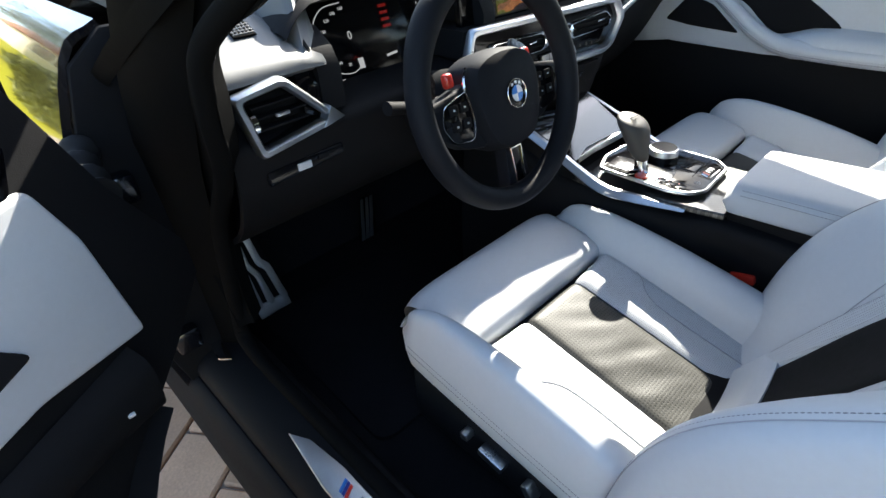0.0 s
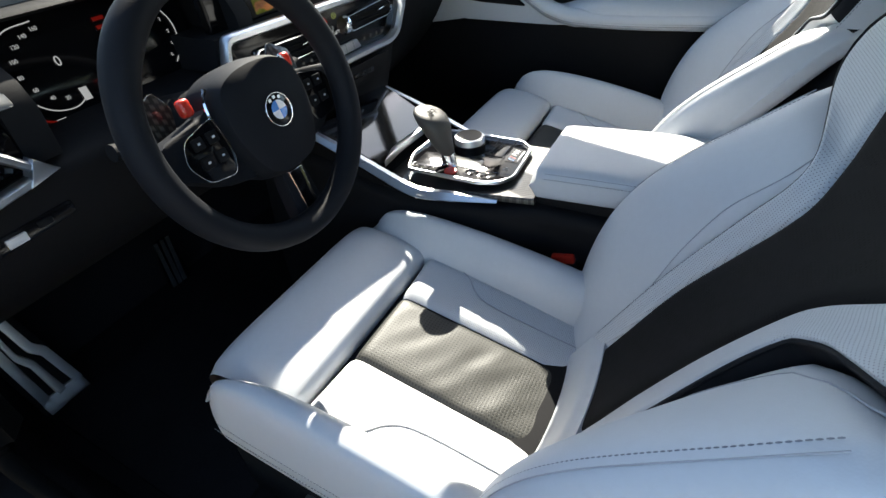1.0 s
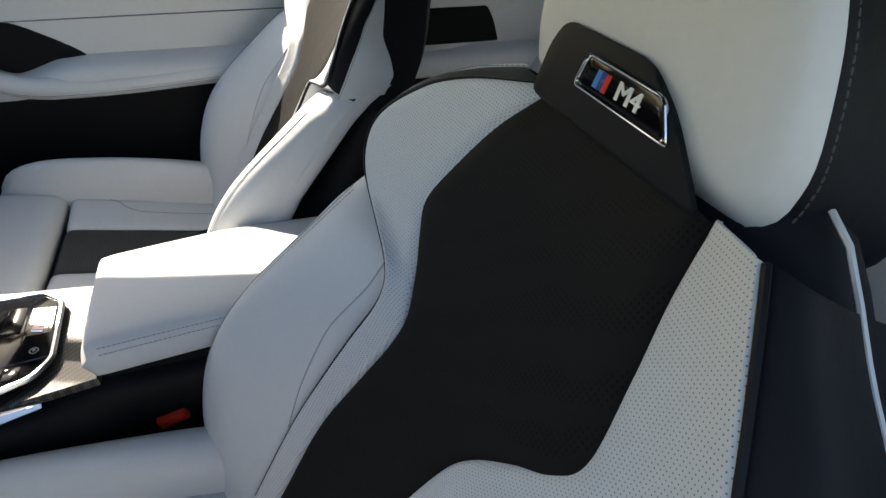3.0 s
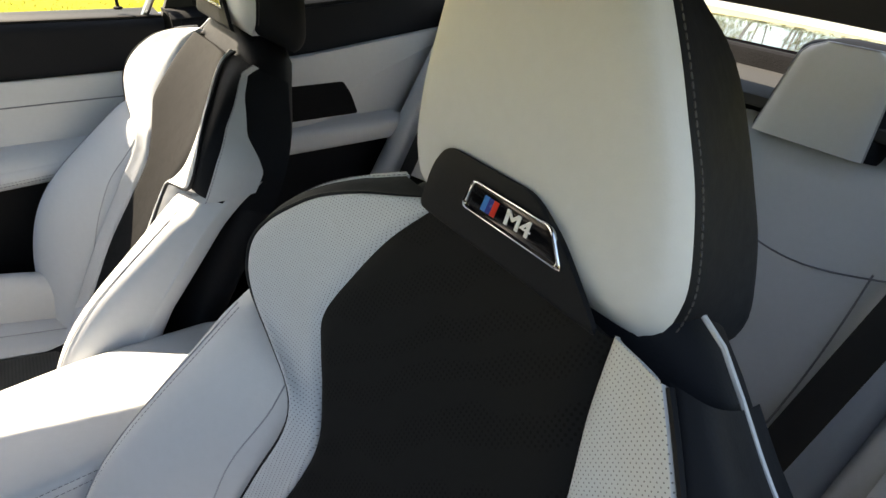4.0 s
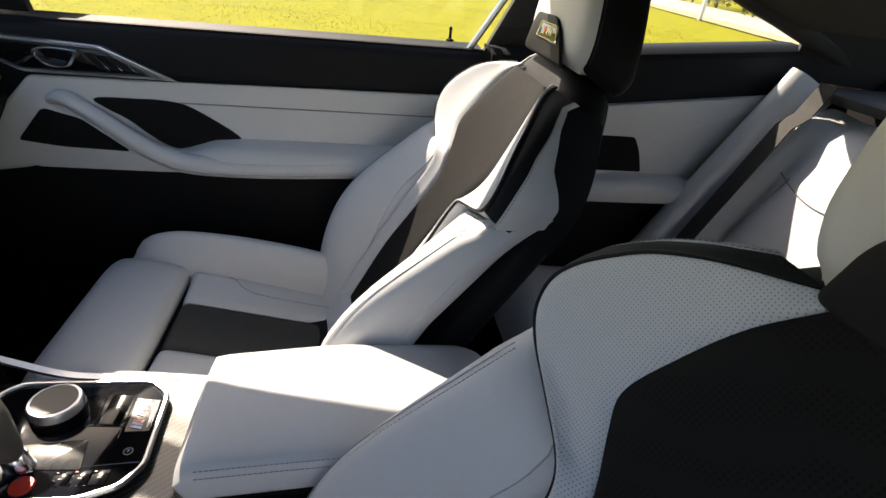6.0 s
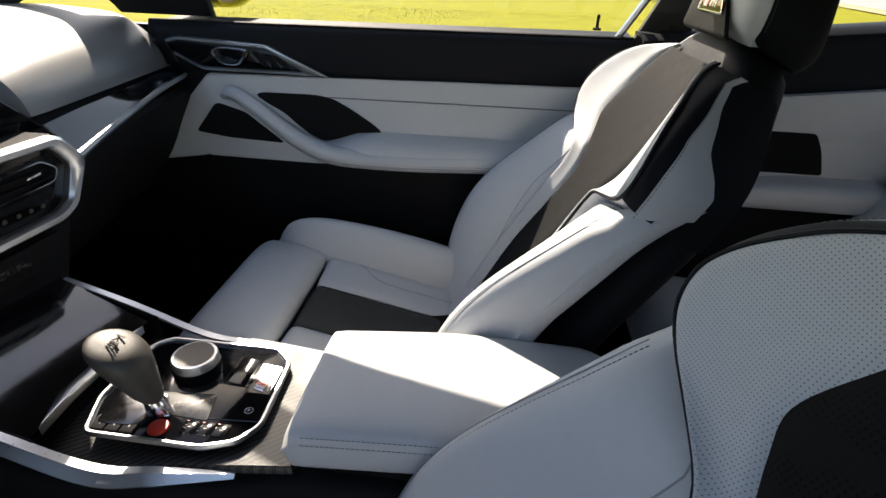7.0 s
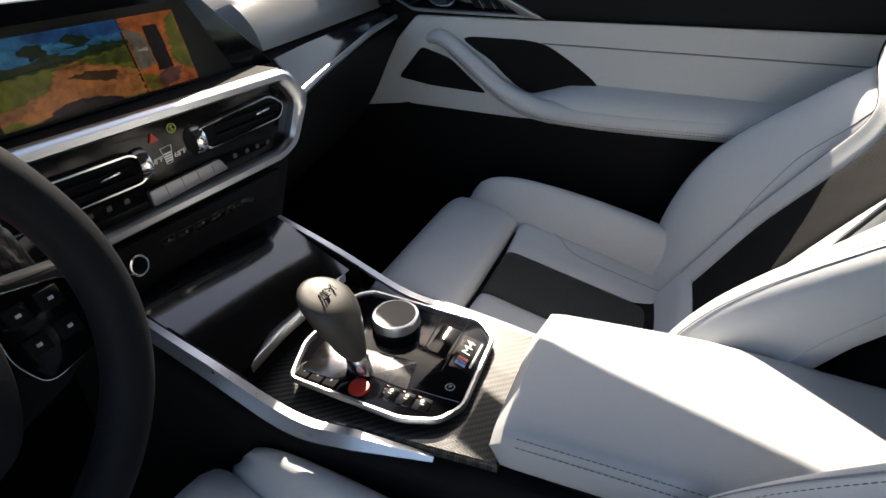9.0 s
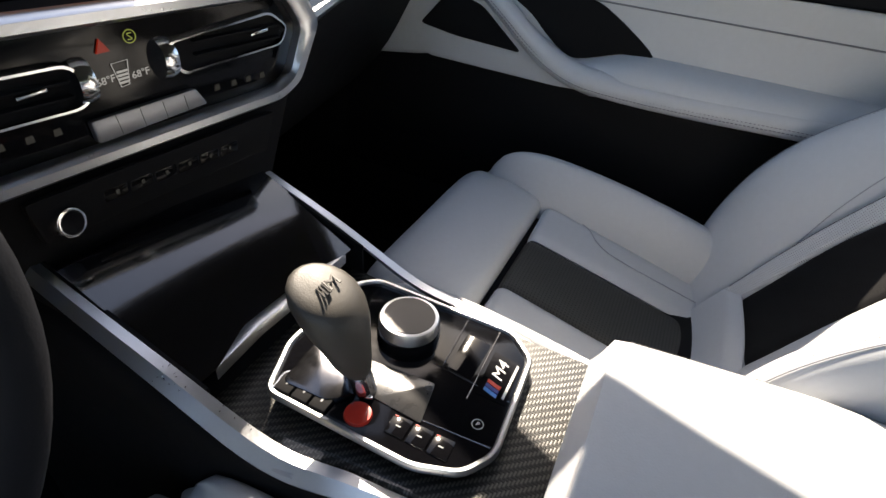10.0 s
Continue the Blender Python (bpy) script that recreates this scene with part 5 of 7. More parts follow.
part("bezel", slab(rounded([(-0.24, 0.855), (0.212, 0.857), (0.192, 0.880), (0.112, 0.962), (0.092, 0.972), (-0.24, 0.974)], 0.008, 4), 0.012, lambda a, b, h: sc(a, b, h - 0.010), 0.002), GLOSS, screen, "gloss black bezel")
PIC = [(-0.142, 0.866), (0.082, 0.866), (0.075, 0.946), (-0.150, 0.945)]
part("display", slab([(-0.16, 0.862), (0.14, 0.862), (0.095, 0.956), (-0.16, 0.954)], 0.001, lambda a, b, h: sc(a, b, h + 0.002), 0), glow("display_black", (0.006, 0.007, 0.009), 0.12), screen)


def pic(q, h=0.0035):
    """A place in the shown picture by its width and height, 0 to 1."""
    a = np.array(PIC[0]) * (1 - q[0]) * (1 - q[1]) + np.array(PIC[1]) * q[0] * (1 - q[1]) + np.array(PIC[2]) * q[0] * q[1] + np.array(PIC[3]) * (1 - q[0]) * q[1]
    return a


def shown(name, pts, colour, power, lev):
    """One patch of the shown picture, mottled like the real view."""
    m = glow(name, colour, power * 0.32)
    nt = m.node_tree
    tc = nt.nodes.new("ShaderNodeTexCoord")
    nz = nt.nodes.new("ShaderNodeTexNoise")
    nz.inputs["Scale"].default_value, nz.inputs["Detail"].default_value, nz.inputs["Roughness"].default_value = 75.0, 8.0, 0.65
    mr = nt.nodes.new("ShaderNodeMapRange")
    mr.inputs["From Min"].default_value, mr.inputs["From Max"].default_value = 0.30, 0.70
    mr.inputs["To Min"].default_value, mr.inputs["To Max"].default_value = 0.35 * power * 0.32, 1.7 * power * 0.32
    nt.links.new(tc.outputs["Object"], nz.inputs["Vector"])
    nt.links.new(nz.outputs["Fac"], mr.inputs["Value"])
    nt.links.new(mr.outputs[0], nt.nodes["Principled BSDF"].inputs["Emission Strength"])
    part(name, slab([tuple(pic(p)) for p in pts], 0.0004, lambda a, b, h: sc(a, b, h + 0.0032 + 0.0005 * lev), 0), m, screen)


def ragged(pts, amount, seed, step=0.02):
    """The polygon's outline broken up by small random shifts."""
    r_ = random.Random(seed)
    out = []
    for (x0, y0), (x1, y1) in zip(pts, pts[1:] + pts[:1]):
        n_ = max(1, int(math.hypot(x1 - x0, y1 - y0) / step))
        for k in range(n_):
            t = k / n_
            out.append((min(1, max(0, x0 + (x1 - x0) * t + r_.uniform(-1, 1) * amount)), min(1, max(0, y0 + (y1 - y0) * t + r_.uniform(-1, 1) * amount))))
    return out


shown("shown_sky", [(0, 0.60), (0.68, 0.70), (0.68, 1), (0, 1)], (0.012, 0.10, 0.22), 0.55, 0)
shown("shown_high_sky", ragged([(0.30, 0.86), (0.68, 0.84), (0.68, 1), (0.25, 1)], 0.02, 1), (0.006, 0.05, 0.17), 0.55, 1)
shown("shown_cloud", ragged([(0.03, 0.72), (0.22, 0.78), (0.45, 0.80), (0.30, 0.88), (0.08, 0.84)], 0.02, 2), (0.02, 0.16, 0.30), 0.5, 1)
shown("shown_lawn", [(0, 0.0), (0.68, 0.0), (0.68, 0.70), (0, 0.60)], (0.085, 0.095, 0.012), 0.55, 0)
shown("shown_lawn_shade", ragged([(0.30, 0.56), (0.66, 0.64), (0.67, 0.44), (0.52, 0.50)], 0.02, 3), (0.045, 0.06, 0.01), 0.5, 1)
shown("shown_drive", ragged([(0.06, 0.10), (0.24, 0.34), (0.33, 0.58), (0.42, 0.60), (0.55, 0.46), (0.68, 0.36), (0.68, 0.02), (0.10, 0.02)], 0.015, 4), (0.26, 0.10, 0.035), 0.6, 1)
shown("shown_drive_edge", ragged([(0.0, 0.05), (0.12, 0.16), (0.20, 0.30), (0.10, 0.26), (0.0, 0.2)], 0.02, 5), (0.20, 0.085, 0.04), 0.55, 2)
shown("shown_hedge", ragged([(0.0, 0.60), (0.10, 0.70), (0.18, 0.66), (0.30, 0.74), (0.42, 0.70), (0.56, 0.77), (0.68, 0.74), (0.68, 0.66), (0.0, 0.54)], 0.025, 6), (0.012, 0.03, 0.012), 0.4, 2)
shown("shown_tree", ragged([(0.25, 0.72), (0.22, 0.84), (0.28, 0.90), (0.33, 0.84), (0.30, 0.73)], 0.03, 7), (0.006, 0.02, 0.010), 0.4, 3)
shown("shown_palm", ragged([(0.44, 0.74), (0.40, 0.85), (0.46, 0.93), (0.52, 0.86), (0.48, 0.75)], 0.035, 8), (0.006, 0.02, 0.010), 0.4, 3)
shown("shown_shadow", ragged([(0.16, 0.0), (0.24, 0.12), (0.36, 0.16), (0.50, 0.10), (0.58, 0.0)], 0.012, 9), (0.02, 0.014, 0.02), 0.4, 3)
shown("shown_shade", ragged([(0.34, 0.44), (0.46, 0.46), (0.58, 0.38), (0.56, 0.28), (0.46, 0.33)], 0.015, 10), (0.05, 0.025, 0.012), 0.5, 3)
shown("shown_plan", [(0.69, 0.0), (1.0, 0.0), (1.0, 1.0), (0.69, 1.0)], (0.30, 0.075, 0.018), 0.6, 0)
shown("shown_plan_lawn", ragged([(0.90, 0.30), (1.0, 0.15), (1.0, 0.98), (0.94, 0.9), (0.91, 0.6)], 0.015, 11), (0.085, 0.095, 0.012), 0.55, 1)
shown("shown_plan_shade", ragged([(0.78, 0.0), (0.90, 0.06), (0.92, 0.24), (0.84, 0.26), (0.74, 0.14)], 0.015, 12), (0.09, 0.035, 0.03), 0.5, 1)
shown("shown_plan_bed", ragged([(0.70, 0.0), (0.78, 0.02), (0.77, 0.18), (0.70, 0.28)], 0.012, 13), (0.12, 0.10, 0.015), 0.5, 1)
shown("shown_cone", [(0.695, 0.30), (0.79, 0.35), (0.79, 0.75), (0.695, 0.88)], (0.13, 0.115, 0.095), 0.5, 2)
shown("shown_car", ragged([(0.795, 0.25), (0.88, 0.25), (0.88, 0.86), (0.795, 0.86)], 0.004, 14, 0.05), (0.002, 0.002, 0.003), 0.3, 3)
shown("shown_pointer", [(0.72, 0.56), (0.78, 0.60), (0.78, 0.54)], (0.35, 0.34, 0.32), 0.5, 3)
shown("shown_home", [(-0.06, 0.90), (-0.04, 0.90), (-0.04, 0.94), (-0.06, 0.94)], (0.7, 0.7, 0.7), 0.4, 1)

cluster = thing("instrument_cluster", "dark digital instrument display with a lit speed scale", "instrument display", (-0.36, 0.34, 0.80))


def ic(a, b, h):
    return Vector((a - 0.013, 0.315 + 0.30 * (b - 0.87) - h, b + 0.004))


part("panel", slab(rounded([(-0.535, 0.792), (-0.205, 0.792), (-0.205, 0.935), (-0.475, 0.94), (-0.535, 0.90)], 0.012, 4), 0.008, lambda a, b, h: ic(a, b, h - 0.010), 0.001), GLOSS, cluster)
P = []
for x in np.linspace(-0.600, -0.19, 22):
    dip = 0.040 * max(0.0, (-0.53 - x) / 0.07) ** 1.6
    P.append([(x, 0.345, 0.953 - dip), (x, 0.29, 0.955 - dip), (x, 0.262 - 0.4 * dip, 0.948 - dip), (x, 0.30, 0.938 - dip), (x, 0.345, 0.936 - dip)])
part("hood", grid([spline(r, 3) for r in P]), PLASTIC, cluster, "black hood over the instruments")
for x0, x1, yb, zt_, m in ((-0.612, -0.578, 0.36, 0.905, GLOSS), (-0.578, -0.535, 0.40, 0.925, PLASTIC), (-0.205, -0.17, 0.345, 0.944, PLASTIC)):
    part("side_cheek", slab([(0.212, zt_ - 0.064), (0.228, zt_ - 0.034), (0.265, zt_ - 0.010), (yb, zt_), (yb, 0.78), (0.212, 0.80)], abs(x1 - x0), lambda a, b, h: (x0 + h, a, b), 0.004), m, cluster)
LINE = glow("gauge_white", (0.8, 0.82, 0.85), 0.13)
GRED = glow("gauge_red", (0.8, 0.03, 0.02), 0.035)
arc = spline([(-0.430, 0.922), (-0.468, 0.918), (-0.492, 0.898), (-0.500, 0.868), (-0.490, 0.838), (-0.470, 0.818), (-0.440, 0.812), (-0.415, 0.822)], 6)
part("speed_arc", tube([ic(a, b, 0.0) for a, b in arc], 0.0009, 5), LINE, cluster)
part("rev_arc", tube([ic(x, z, 0.0) for x, z in spline([(-0.29, 0.918), (-0.255, 0.905), (-0.235, 0.875), (-0.24, 0.84), (-0.26, 0.818)], 5)], 0.0009, 5), LINE, cluster)
for t, x, z in (("0", -0.424, 0.830), ("20", -0.444, 0.826), ("40", -0.462, 0.832), ("60", -0.475, 0.847), ("80", -0.482, 0.865), ("100", -0.478, 0.884), ("120", -0.466, 0.899), ("140", -0.450, 0.908), ("160", -0.432, 0.913)):
    part("scale_number", text(t, 0.0072, lambda a, b, h: ic(a + x, b + z, h + 0.0005), 0.0003), LINE, cluster)
for t, x, z in (("0", -0.262, 0.830), ("1", -0.252, 0.845), ("2", -0.248, 0.862), ("3", -0.252, 0.880), ("4", -0.262, 0.896)):
    part("scale_number", text(t, 0.0072, lambda a, b, h: ic(a + x, b + z, h + 0.0005), 0.0003), LINE, cluster)
part("speed", text("0", 0.018, lambda a, b, h: ic(a - 0.428, b + 0.870, h + 0.0005), 0.0003), LINE, cluster)
part("clock", text("3:40", 0.008, lambda a, b, h: ic(a - 0.440, b + 0.802, h + 0.0005), 0.0003), LINE, cluster)
part("gear_box", slab([(-0.425, 0.815), (-0.414, 0.815), (-0.414, 0.832), (-0.425, 0.832)], 0.0006, lambda a, b, h: ic(a, b, h), 0), LINE, cluster)
part("odometer", slab([(-0.478, 0.800), (-0.462, 0.800), (-0.462, 0.806), (-0.478, 0.806)], 0.0006, lambda a, b, h: ic(a, b, h), 0), LINE, cluster)
for k in range(4):
    part("warning_bar", slab([(-0.352, 0.902 - 0.011 * k), (-0.334, 0.902 - 0.011 * k), (-0.334, 0.907 - 0.011 * k), (-0.352, 0.907 - 0.011 * k)], 0.0006, lambda a, b, h: ic(a, b, h), 0), GRED, cluster)
part("service_bar", slab([(-0.36, 0.822), (-0.335, 0.824), (-0.335, 0.828), (-0.36, 0.826)], 0.0006, lambda a, b, h: ic(a, b, h), 0), LINE, cluster)
part("red_arc", tube([ic(a, b, 0.0004) for a, b in spline([(-0.497, 0.83), (-0.490, 0.812), (-0.470, 0.802)], 5)], 0.0014, 5), GRED, cluster)

# driver-side air vent
vent = thing("side_vent", "black side air vent in a satin aluminium frame", "air vent", (-0.64, 0.2, 0.77))


def sv(a, b, h):
    return Vector((a, 0.20 - h + 0.10 * (b - 0.77), b))


vo = rounded([(-0.728, 0.864), (-0.645, 0.876), (-0.565, 0.796), (-0.60, 0.786), (-0.708, 0.771)], 0.010, 4)
vi = rounded([(-0.712, 0.855), (-0.65, 0.862), (-0.585, 0.800), (-0.61, 0.797), (-0.698, 0.785)], 0.008, 4)
part("frame", ring_slab(vo, vi, 0.018, lambda a, b, h: sv(a, b, h)), SATIN, vent, "satin aluminium vent frame")
part("housing", slab(vi, 0.002, lambda a, b, h: sv(a, b, h - 0.025), 0), PLASTIC, vent)
part("duct", ring_slab(vi, [tuple(p) for p in vi], 0.03, lambda a, b, h: sv(a, b, h - 0.026)), PLASTIC, vent)
for z in (0.808, 0.824, 0.840):
    part("slat", box(sv(-0.655, z, -0.006), (0.085, 0.018, 0.003), 0.001), PLASTIC, vent)
part("slat_tab", box(sv(-0.655, 0.824, 0.006), (0.022, 0.006, 0.005), 0.001), SATIN, vent)
part("thumb_wheel", lathe([(0.0, -0.004), (0.016, -0.004), (0.016, 0.004), (0.0, 0.004)], sv(-0.700, 0.818, -0.004), (1, 0, 0), 24), CHROME, vent)
part("end_cap", slab([(-0.60, 0.788), (-0.56, 0.796), (-0.582, 0.818)], 0.02, lambda a, b, h: sv(a, b, h), 0.002), SATIN, vent)
lamp = thing("light_switch", "black headlamp switch panel with a lit key", "switch panel", (-0.63, 0.22, 0.72))
part("panel", slab(rounded([(-0.70, 0.718), (-0.56, 0.728), (-0.56, 0.748), (-0.70, 0.742)], 0.006, 4), 0.008, lambda a, b, h: (a, 0.212 - h, b), 0.002), GLOSS, lamp)
part("key", box((-0.636, 0.2025, 0.733), (0.024, 0.004, 0.012), 0.001), PRINT, lamp)
part("key", box((-0.60, 0.2025, 0.737), (0.018, 0.004, 0.009), 0.001), PLASTIC, lamp)
hud = thing("defroster_grille", "small black slotted defroster grille on the dashboard", "air grille", (-0.66, 0.42, 0.93))
for i in range(7):
    for j in range(7):
        x, y = -0.690 + 0.0085 * i + 0.003 * (j % 2), 0.37 + 0.012 * j
        part("slot", box((x, y, float(np.interp(y, [0.37, 0.47], [0.922, 0.942]))), (0.0055, 0.0075, 0.003), 0, Euler((radians(11), 0, 0)).to_matrix()), mat("perforated_grille", (0.02, 0.02, 0.02), 0.5), hud)
spk = thing("dash_speaker", "black perforated loudspeaker grille on the dashboard", "loudspeaker", (0.0, 0.56, 0.94))
bm = bmesh.new()
for i in range(46):
    for j in range(30):
        x, y = -0.235 + 0.0085 * i, 0.455 + 0.0085 * j + 0.004 * math.sin(i * 0.35)
        if x > -0.175 and (max(0, x - 0.06) / 0.09) ** 2 + ((y - 0.58) / 0.13) ** 2 < 1:
            box((x, y, float(np.interp(y, [0.43, 0.46, 0.50, 0.55, 0.60, 0.65, 0.70, 0.75], [0.9582, 0.962, 0.9665, 0.971, 0.9741, 0.9751, 0.9742, 0.9717]))), (0.0040, 0.0036, 0.003), 0, bm=bm)
part("grille", bm, PLASTIC, spk, "black perforated speaker holes")

# ---- steering wheel ----
TILT_W = radians(17)
WN = Vector((0, -math.cos(TILT_W), math.sin(TILT_W)))
WU = Vector((0, math.sin(TILT_W), math.cos(TILT_W)))
WC = Vector((-0.37, 0, 0.82)) - WN * 0.030 - WU * 0.002
RC = Vector((-0.395, 0.006, 0.829))
wheel = thing("steering_wheel", "black leather sports steering wheel with red buttons", "steering wheel", tuple(WC))


def sw(a, b, h):
    return WC + Vector((1, 0, 0)) * a + WU * b + WN * h


ring = []
radii = []
for k in np.linspace(0, 2 * math.pi, 72, endpoint=False):
    ring.append(RC + Vector((1, 0, 0)) * 0.163 * math.cos(k) + WU * 0.163 * math.sin(k))
    radii.append(0.0178 + 0.0022 * max(0, math.cos(4 * (k - math.pi / 4))) * (math.sin(k) > 0))
part("rim", tube(ring, radii, 14, closed=True, up=tuple(WN), squash=(0.98, 1.08)), BLACKLEATHER, wheel, "thick black leather rim")
hubo = spline([(-0.066, 0.048), (-0.040, 0.064), (0.0, 0.069), (0.040, 0.064), (0.066, 0.048), (0.074, 0.01), (0.066, -0.035), (0.044, -0.072), (0.0, -0.082), (-0.044, -0.072), (-0.066, -0.035), (-0.074, 0.01)], 5, closed=True)
rows = []
for f, h in ((1.0, -0.045), (1.03, -0.02), (1.0, 0.006), (0.93, 0.020), (0.75, 0.027), (0.45, 0.030), (0.15, 0.0305)):
    rows.append([sw(p[0] * f, p[1] * f, h) for p in hubo])
hub = part("airbag_cover", cap(grid(rows, closed_v=True)), BLACKLEATHER, wheel, "black leather airbag cover")
roundel = part("roundel", lathe([(0.0, 0.0), (0.0215, 0.0), (0.0215, 0.002), (0.0200, 0.003), (0.0, 0.003)], sw(0, 0, 0.0295), WN, 40), GLOSS, hub, "round badge quartered in blue and white")
part("roundel_rim", tube([sw(0.0212 * math.cos(k), 0.0212 * math.sin(k), 0.0325) for k in np.linspace(0, 6.2832, 40, endpoint=False)], 0.0009, 6, closed=True, up=tuple(WN)), CHROME, roundel)
for q in range(4):
    fan = [(0, 0)] + [(0.0122 * math.cos(k), 0.0122 * math.sin(k)) for k in np.linspace(q * math.pi / 2, (q + 1) * math.pi / 2, 9)]
    part("quarter", slab(fan, 0.0008, lambda a, b, h: sw(a, b, 0.0325 + h), 0), WHITE if q in (0, 2) else BLUE, roundel)
for k in (60, 90, 120):
    a = radians(k)
    part("badge_mark", slab([(0.0165 * math.cos(a) - 0.0022, 0.0165 * math.sin(a) - 0.002), (0.0165 * math.cos(a) + 0.0022, 0.0165 * math.sin(a) - 0.002), (0.0165 * math.cos(a) + 0.0022, 0.0165 * math.sin(a) + 0.002), (0.0165 * math.cos(a) - 0.0022, 0.0165 * math.sin(a) + 0.002)], 0.0006, lambda a_, b_, h: sw(a_, b_, 0.0325 + h), 0), WHITE, roundel)
for s in (-1, 1):
    sp = [(s * 0.060, 0.040), (s * 0.090, 0.030), (s * 0.150, 0.020), (s * 0.165, 0.012), (s * 0.165, -0.022), (s * 0.140, -0.030), (s * 0.095, -0.058), (s * 0.050, -0.068)]
    spoke = part("spoke", slab(rounded(sp, 0.008, 4), 0.028, lambda a, b, h: sw(a, b, h - 0.028), 0.006), BLACKLEATHER, wheel, "black spoke with control keys")
    pad = rounded([(s * 0.078, 0.026), (s * 0.128, 0.014), (s * 0.138, -0.012), (s * 0.122, -0.040), (s * 0.082, -0.046), (s * 0.072, -0.02)], 0.010, 5)
    keys = part("key_pad", slab(pad, 0.004, lambda a, b, h: sw(a, b, h + 0.001), 0.001), GLOSS, spoke)
    mid = np.mean(pad, 0)
    part("key_rim", ring_slab([tuple(mid + (p - mid) * 1.035) for p in pad], [tuple(p) for p in pad], 0.005, lambda a, b, h: sw(a, b, h + 0.001)), CHROME, keys)
    for i in range(2):
        for j in range(2):
            part("key", box(sw(s * (0.090 + 0.022 * i), 0.006 - 0.024 * j, 0.006), (0.016, 0.004, 0.015), 0.002, Euler((-TILT_W, 0, 0)).to_matrix()), PLASTIC, keys)
            part("key_mark", box(sw(s * (0.090 + 0.022 * i), 0.006 - 0.024 * j, 0.0083), (0.0035, 0.0006, 0.0025), 0, Euler((-TILT_W, 0, 0)).to_matrix()), PRINT, keys)
    part("chrome_arc", tube([sw(s * a, b, 0.002) for a, b in spline([(0.066, 0.056), (0.074, 0.042), (0.078, 0.024), (0.075, 0.004)], 5)], 0.0028, 6), CHROME, spoke)
    part("mode_button", box(sw(s * 0.090, 0.045, -0.016), (0.016, 0.014, 0.022), 0.005, Euler((-TILT_W, 0, 0)).to_matrix(), seg=3), RED, wheel, "red drive mode button")
    pd = [(s * 0.085, 0.05), (s * 0.10, 0.075), (s * 0.135, 0.055), (s * 0.14, -0.02), (s * 0.11, -0.02)]
    part("shift_paddle", slab(rounded(pd, 0.008, 4), 0.004, lambda a, b, h: sw(a, b, h - 0.050), 0.001), CARBON, wheel)
low = [(-0.020, -0.072), (0.020, -0.072), (0.028, -0.15), (0.034, -0.165), (-0.034, -0.165), (-0.028, -0.15)]
spoke = part("lower_spoke", slab(low, 0.024, lambda a, b, h: sw(a, b, h - 0.020), 0.005), BLACKLEATHER, wheel)
part("spoke_blade", ring_slab([(-0.013, -0.082), (0.013, -0.082), (0.011, -0.152), (-0.011, -0.152)], [(-0.0112, -0.0845), (0.0112, -0.0845), (0.0094, -0.1495), (-0.0094, -0.1495)], 0.004, lambda a, b, h: sw(a, b, h + 0.004)), CHROME, spoke, "chrome spoke blade")
part("spoke_inlay", slab([(-0.0112, -0.0845), (0.0112, -0.0845), (0.0094, -0.1495), (-0.0094, -0.1495)], 0.001, lambda a, b, h: sw(a, b, h + 0.004), 0), GLOSS, spoke)
part("column", tube([sw(0, 0, -0.03), sw(0, -0.0, -0.25)], [0.05, 0.06], 20), PLASTIC, wheel)
for s in (-1, 1):
    st = part("stalk", tube(spline([sw(s * 0.04, 0.01, -0.075), sw(s * 0.12, 0.02, -0.075), sw(s * 0.165, 0.03, -0.075)], 4), np.linspace(0.010, 0.013, 9), 10, squash=(1, 0.8)), PLASTIC, wheel, "black column stalk")
part("sun_red_stitch", dashes([RC + Vector((1, 0, 0)) * 0.149 * math.cos(k) + WU * 0.149 * math.sin(k) + WN * 0.006 for k in np.linspace(-1.2, -0.2, 40)], 0.004, 0.003, 0.0008), mat("red_thread", (0.45, 0.09, 0.04), 0.7), wheel)

# ---- centre console ----
console = thing("centre_console", "black centre console with carbon deck and aluminium blades", "centre console", (0, -0.2, 0.2))
P = []
for y in np.linspace(0.33, -0.78, 34):
    top = float(np.interp(y, [-0.78, -0.25, -0.19, -0.036, 0.05, 0.18, 0.33], [0.555, 0.558, 0.543, 0.543, 0.550, 0.592, 0.60]))
    w = float(np.interp(y, [-0.78, -0.3, -0.19, -0.036, 0.18], [0.092, 0.100, 0.106, 0.127, 0.130]))
    lw = float(np.interp(y, [-0.78, -0.44, -0.38, -0.27, -0.20, -0.12], [0.10, 0.10, 0.070, 0.070, 0.13, 0.15]))
    uw = min(w + 0.006, lw + 0.025)
    P.append([(x, y, z) for x, z in spline([(-lw - 0.002, 0.20), (-lw, 0.36), (-uw, top - 0.045), (-w, top - 0.008), (-w + 0.012, top)], 4)] + [(x, y, z) for x, z in spline([(w - 0.012, top), (w, top - 0.008), (uw, top - 0.045), (lw, 0.36), (lw + 0.002, 0.20)], 4)])
part("tunnel", grid(P, thick=-0.008), PLASTIC, console, "black console flanks")
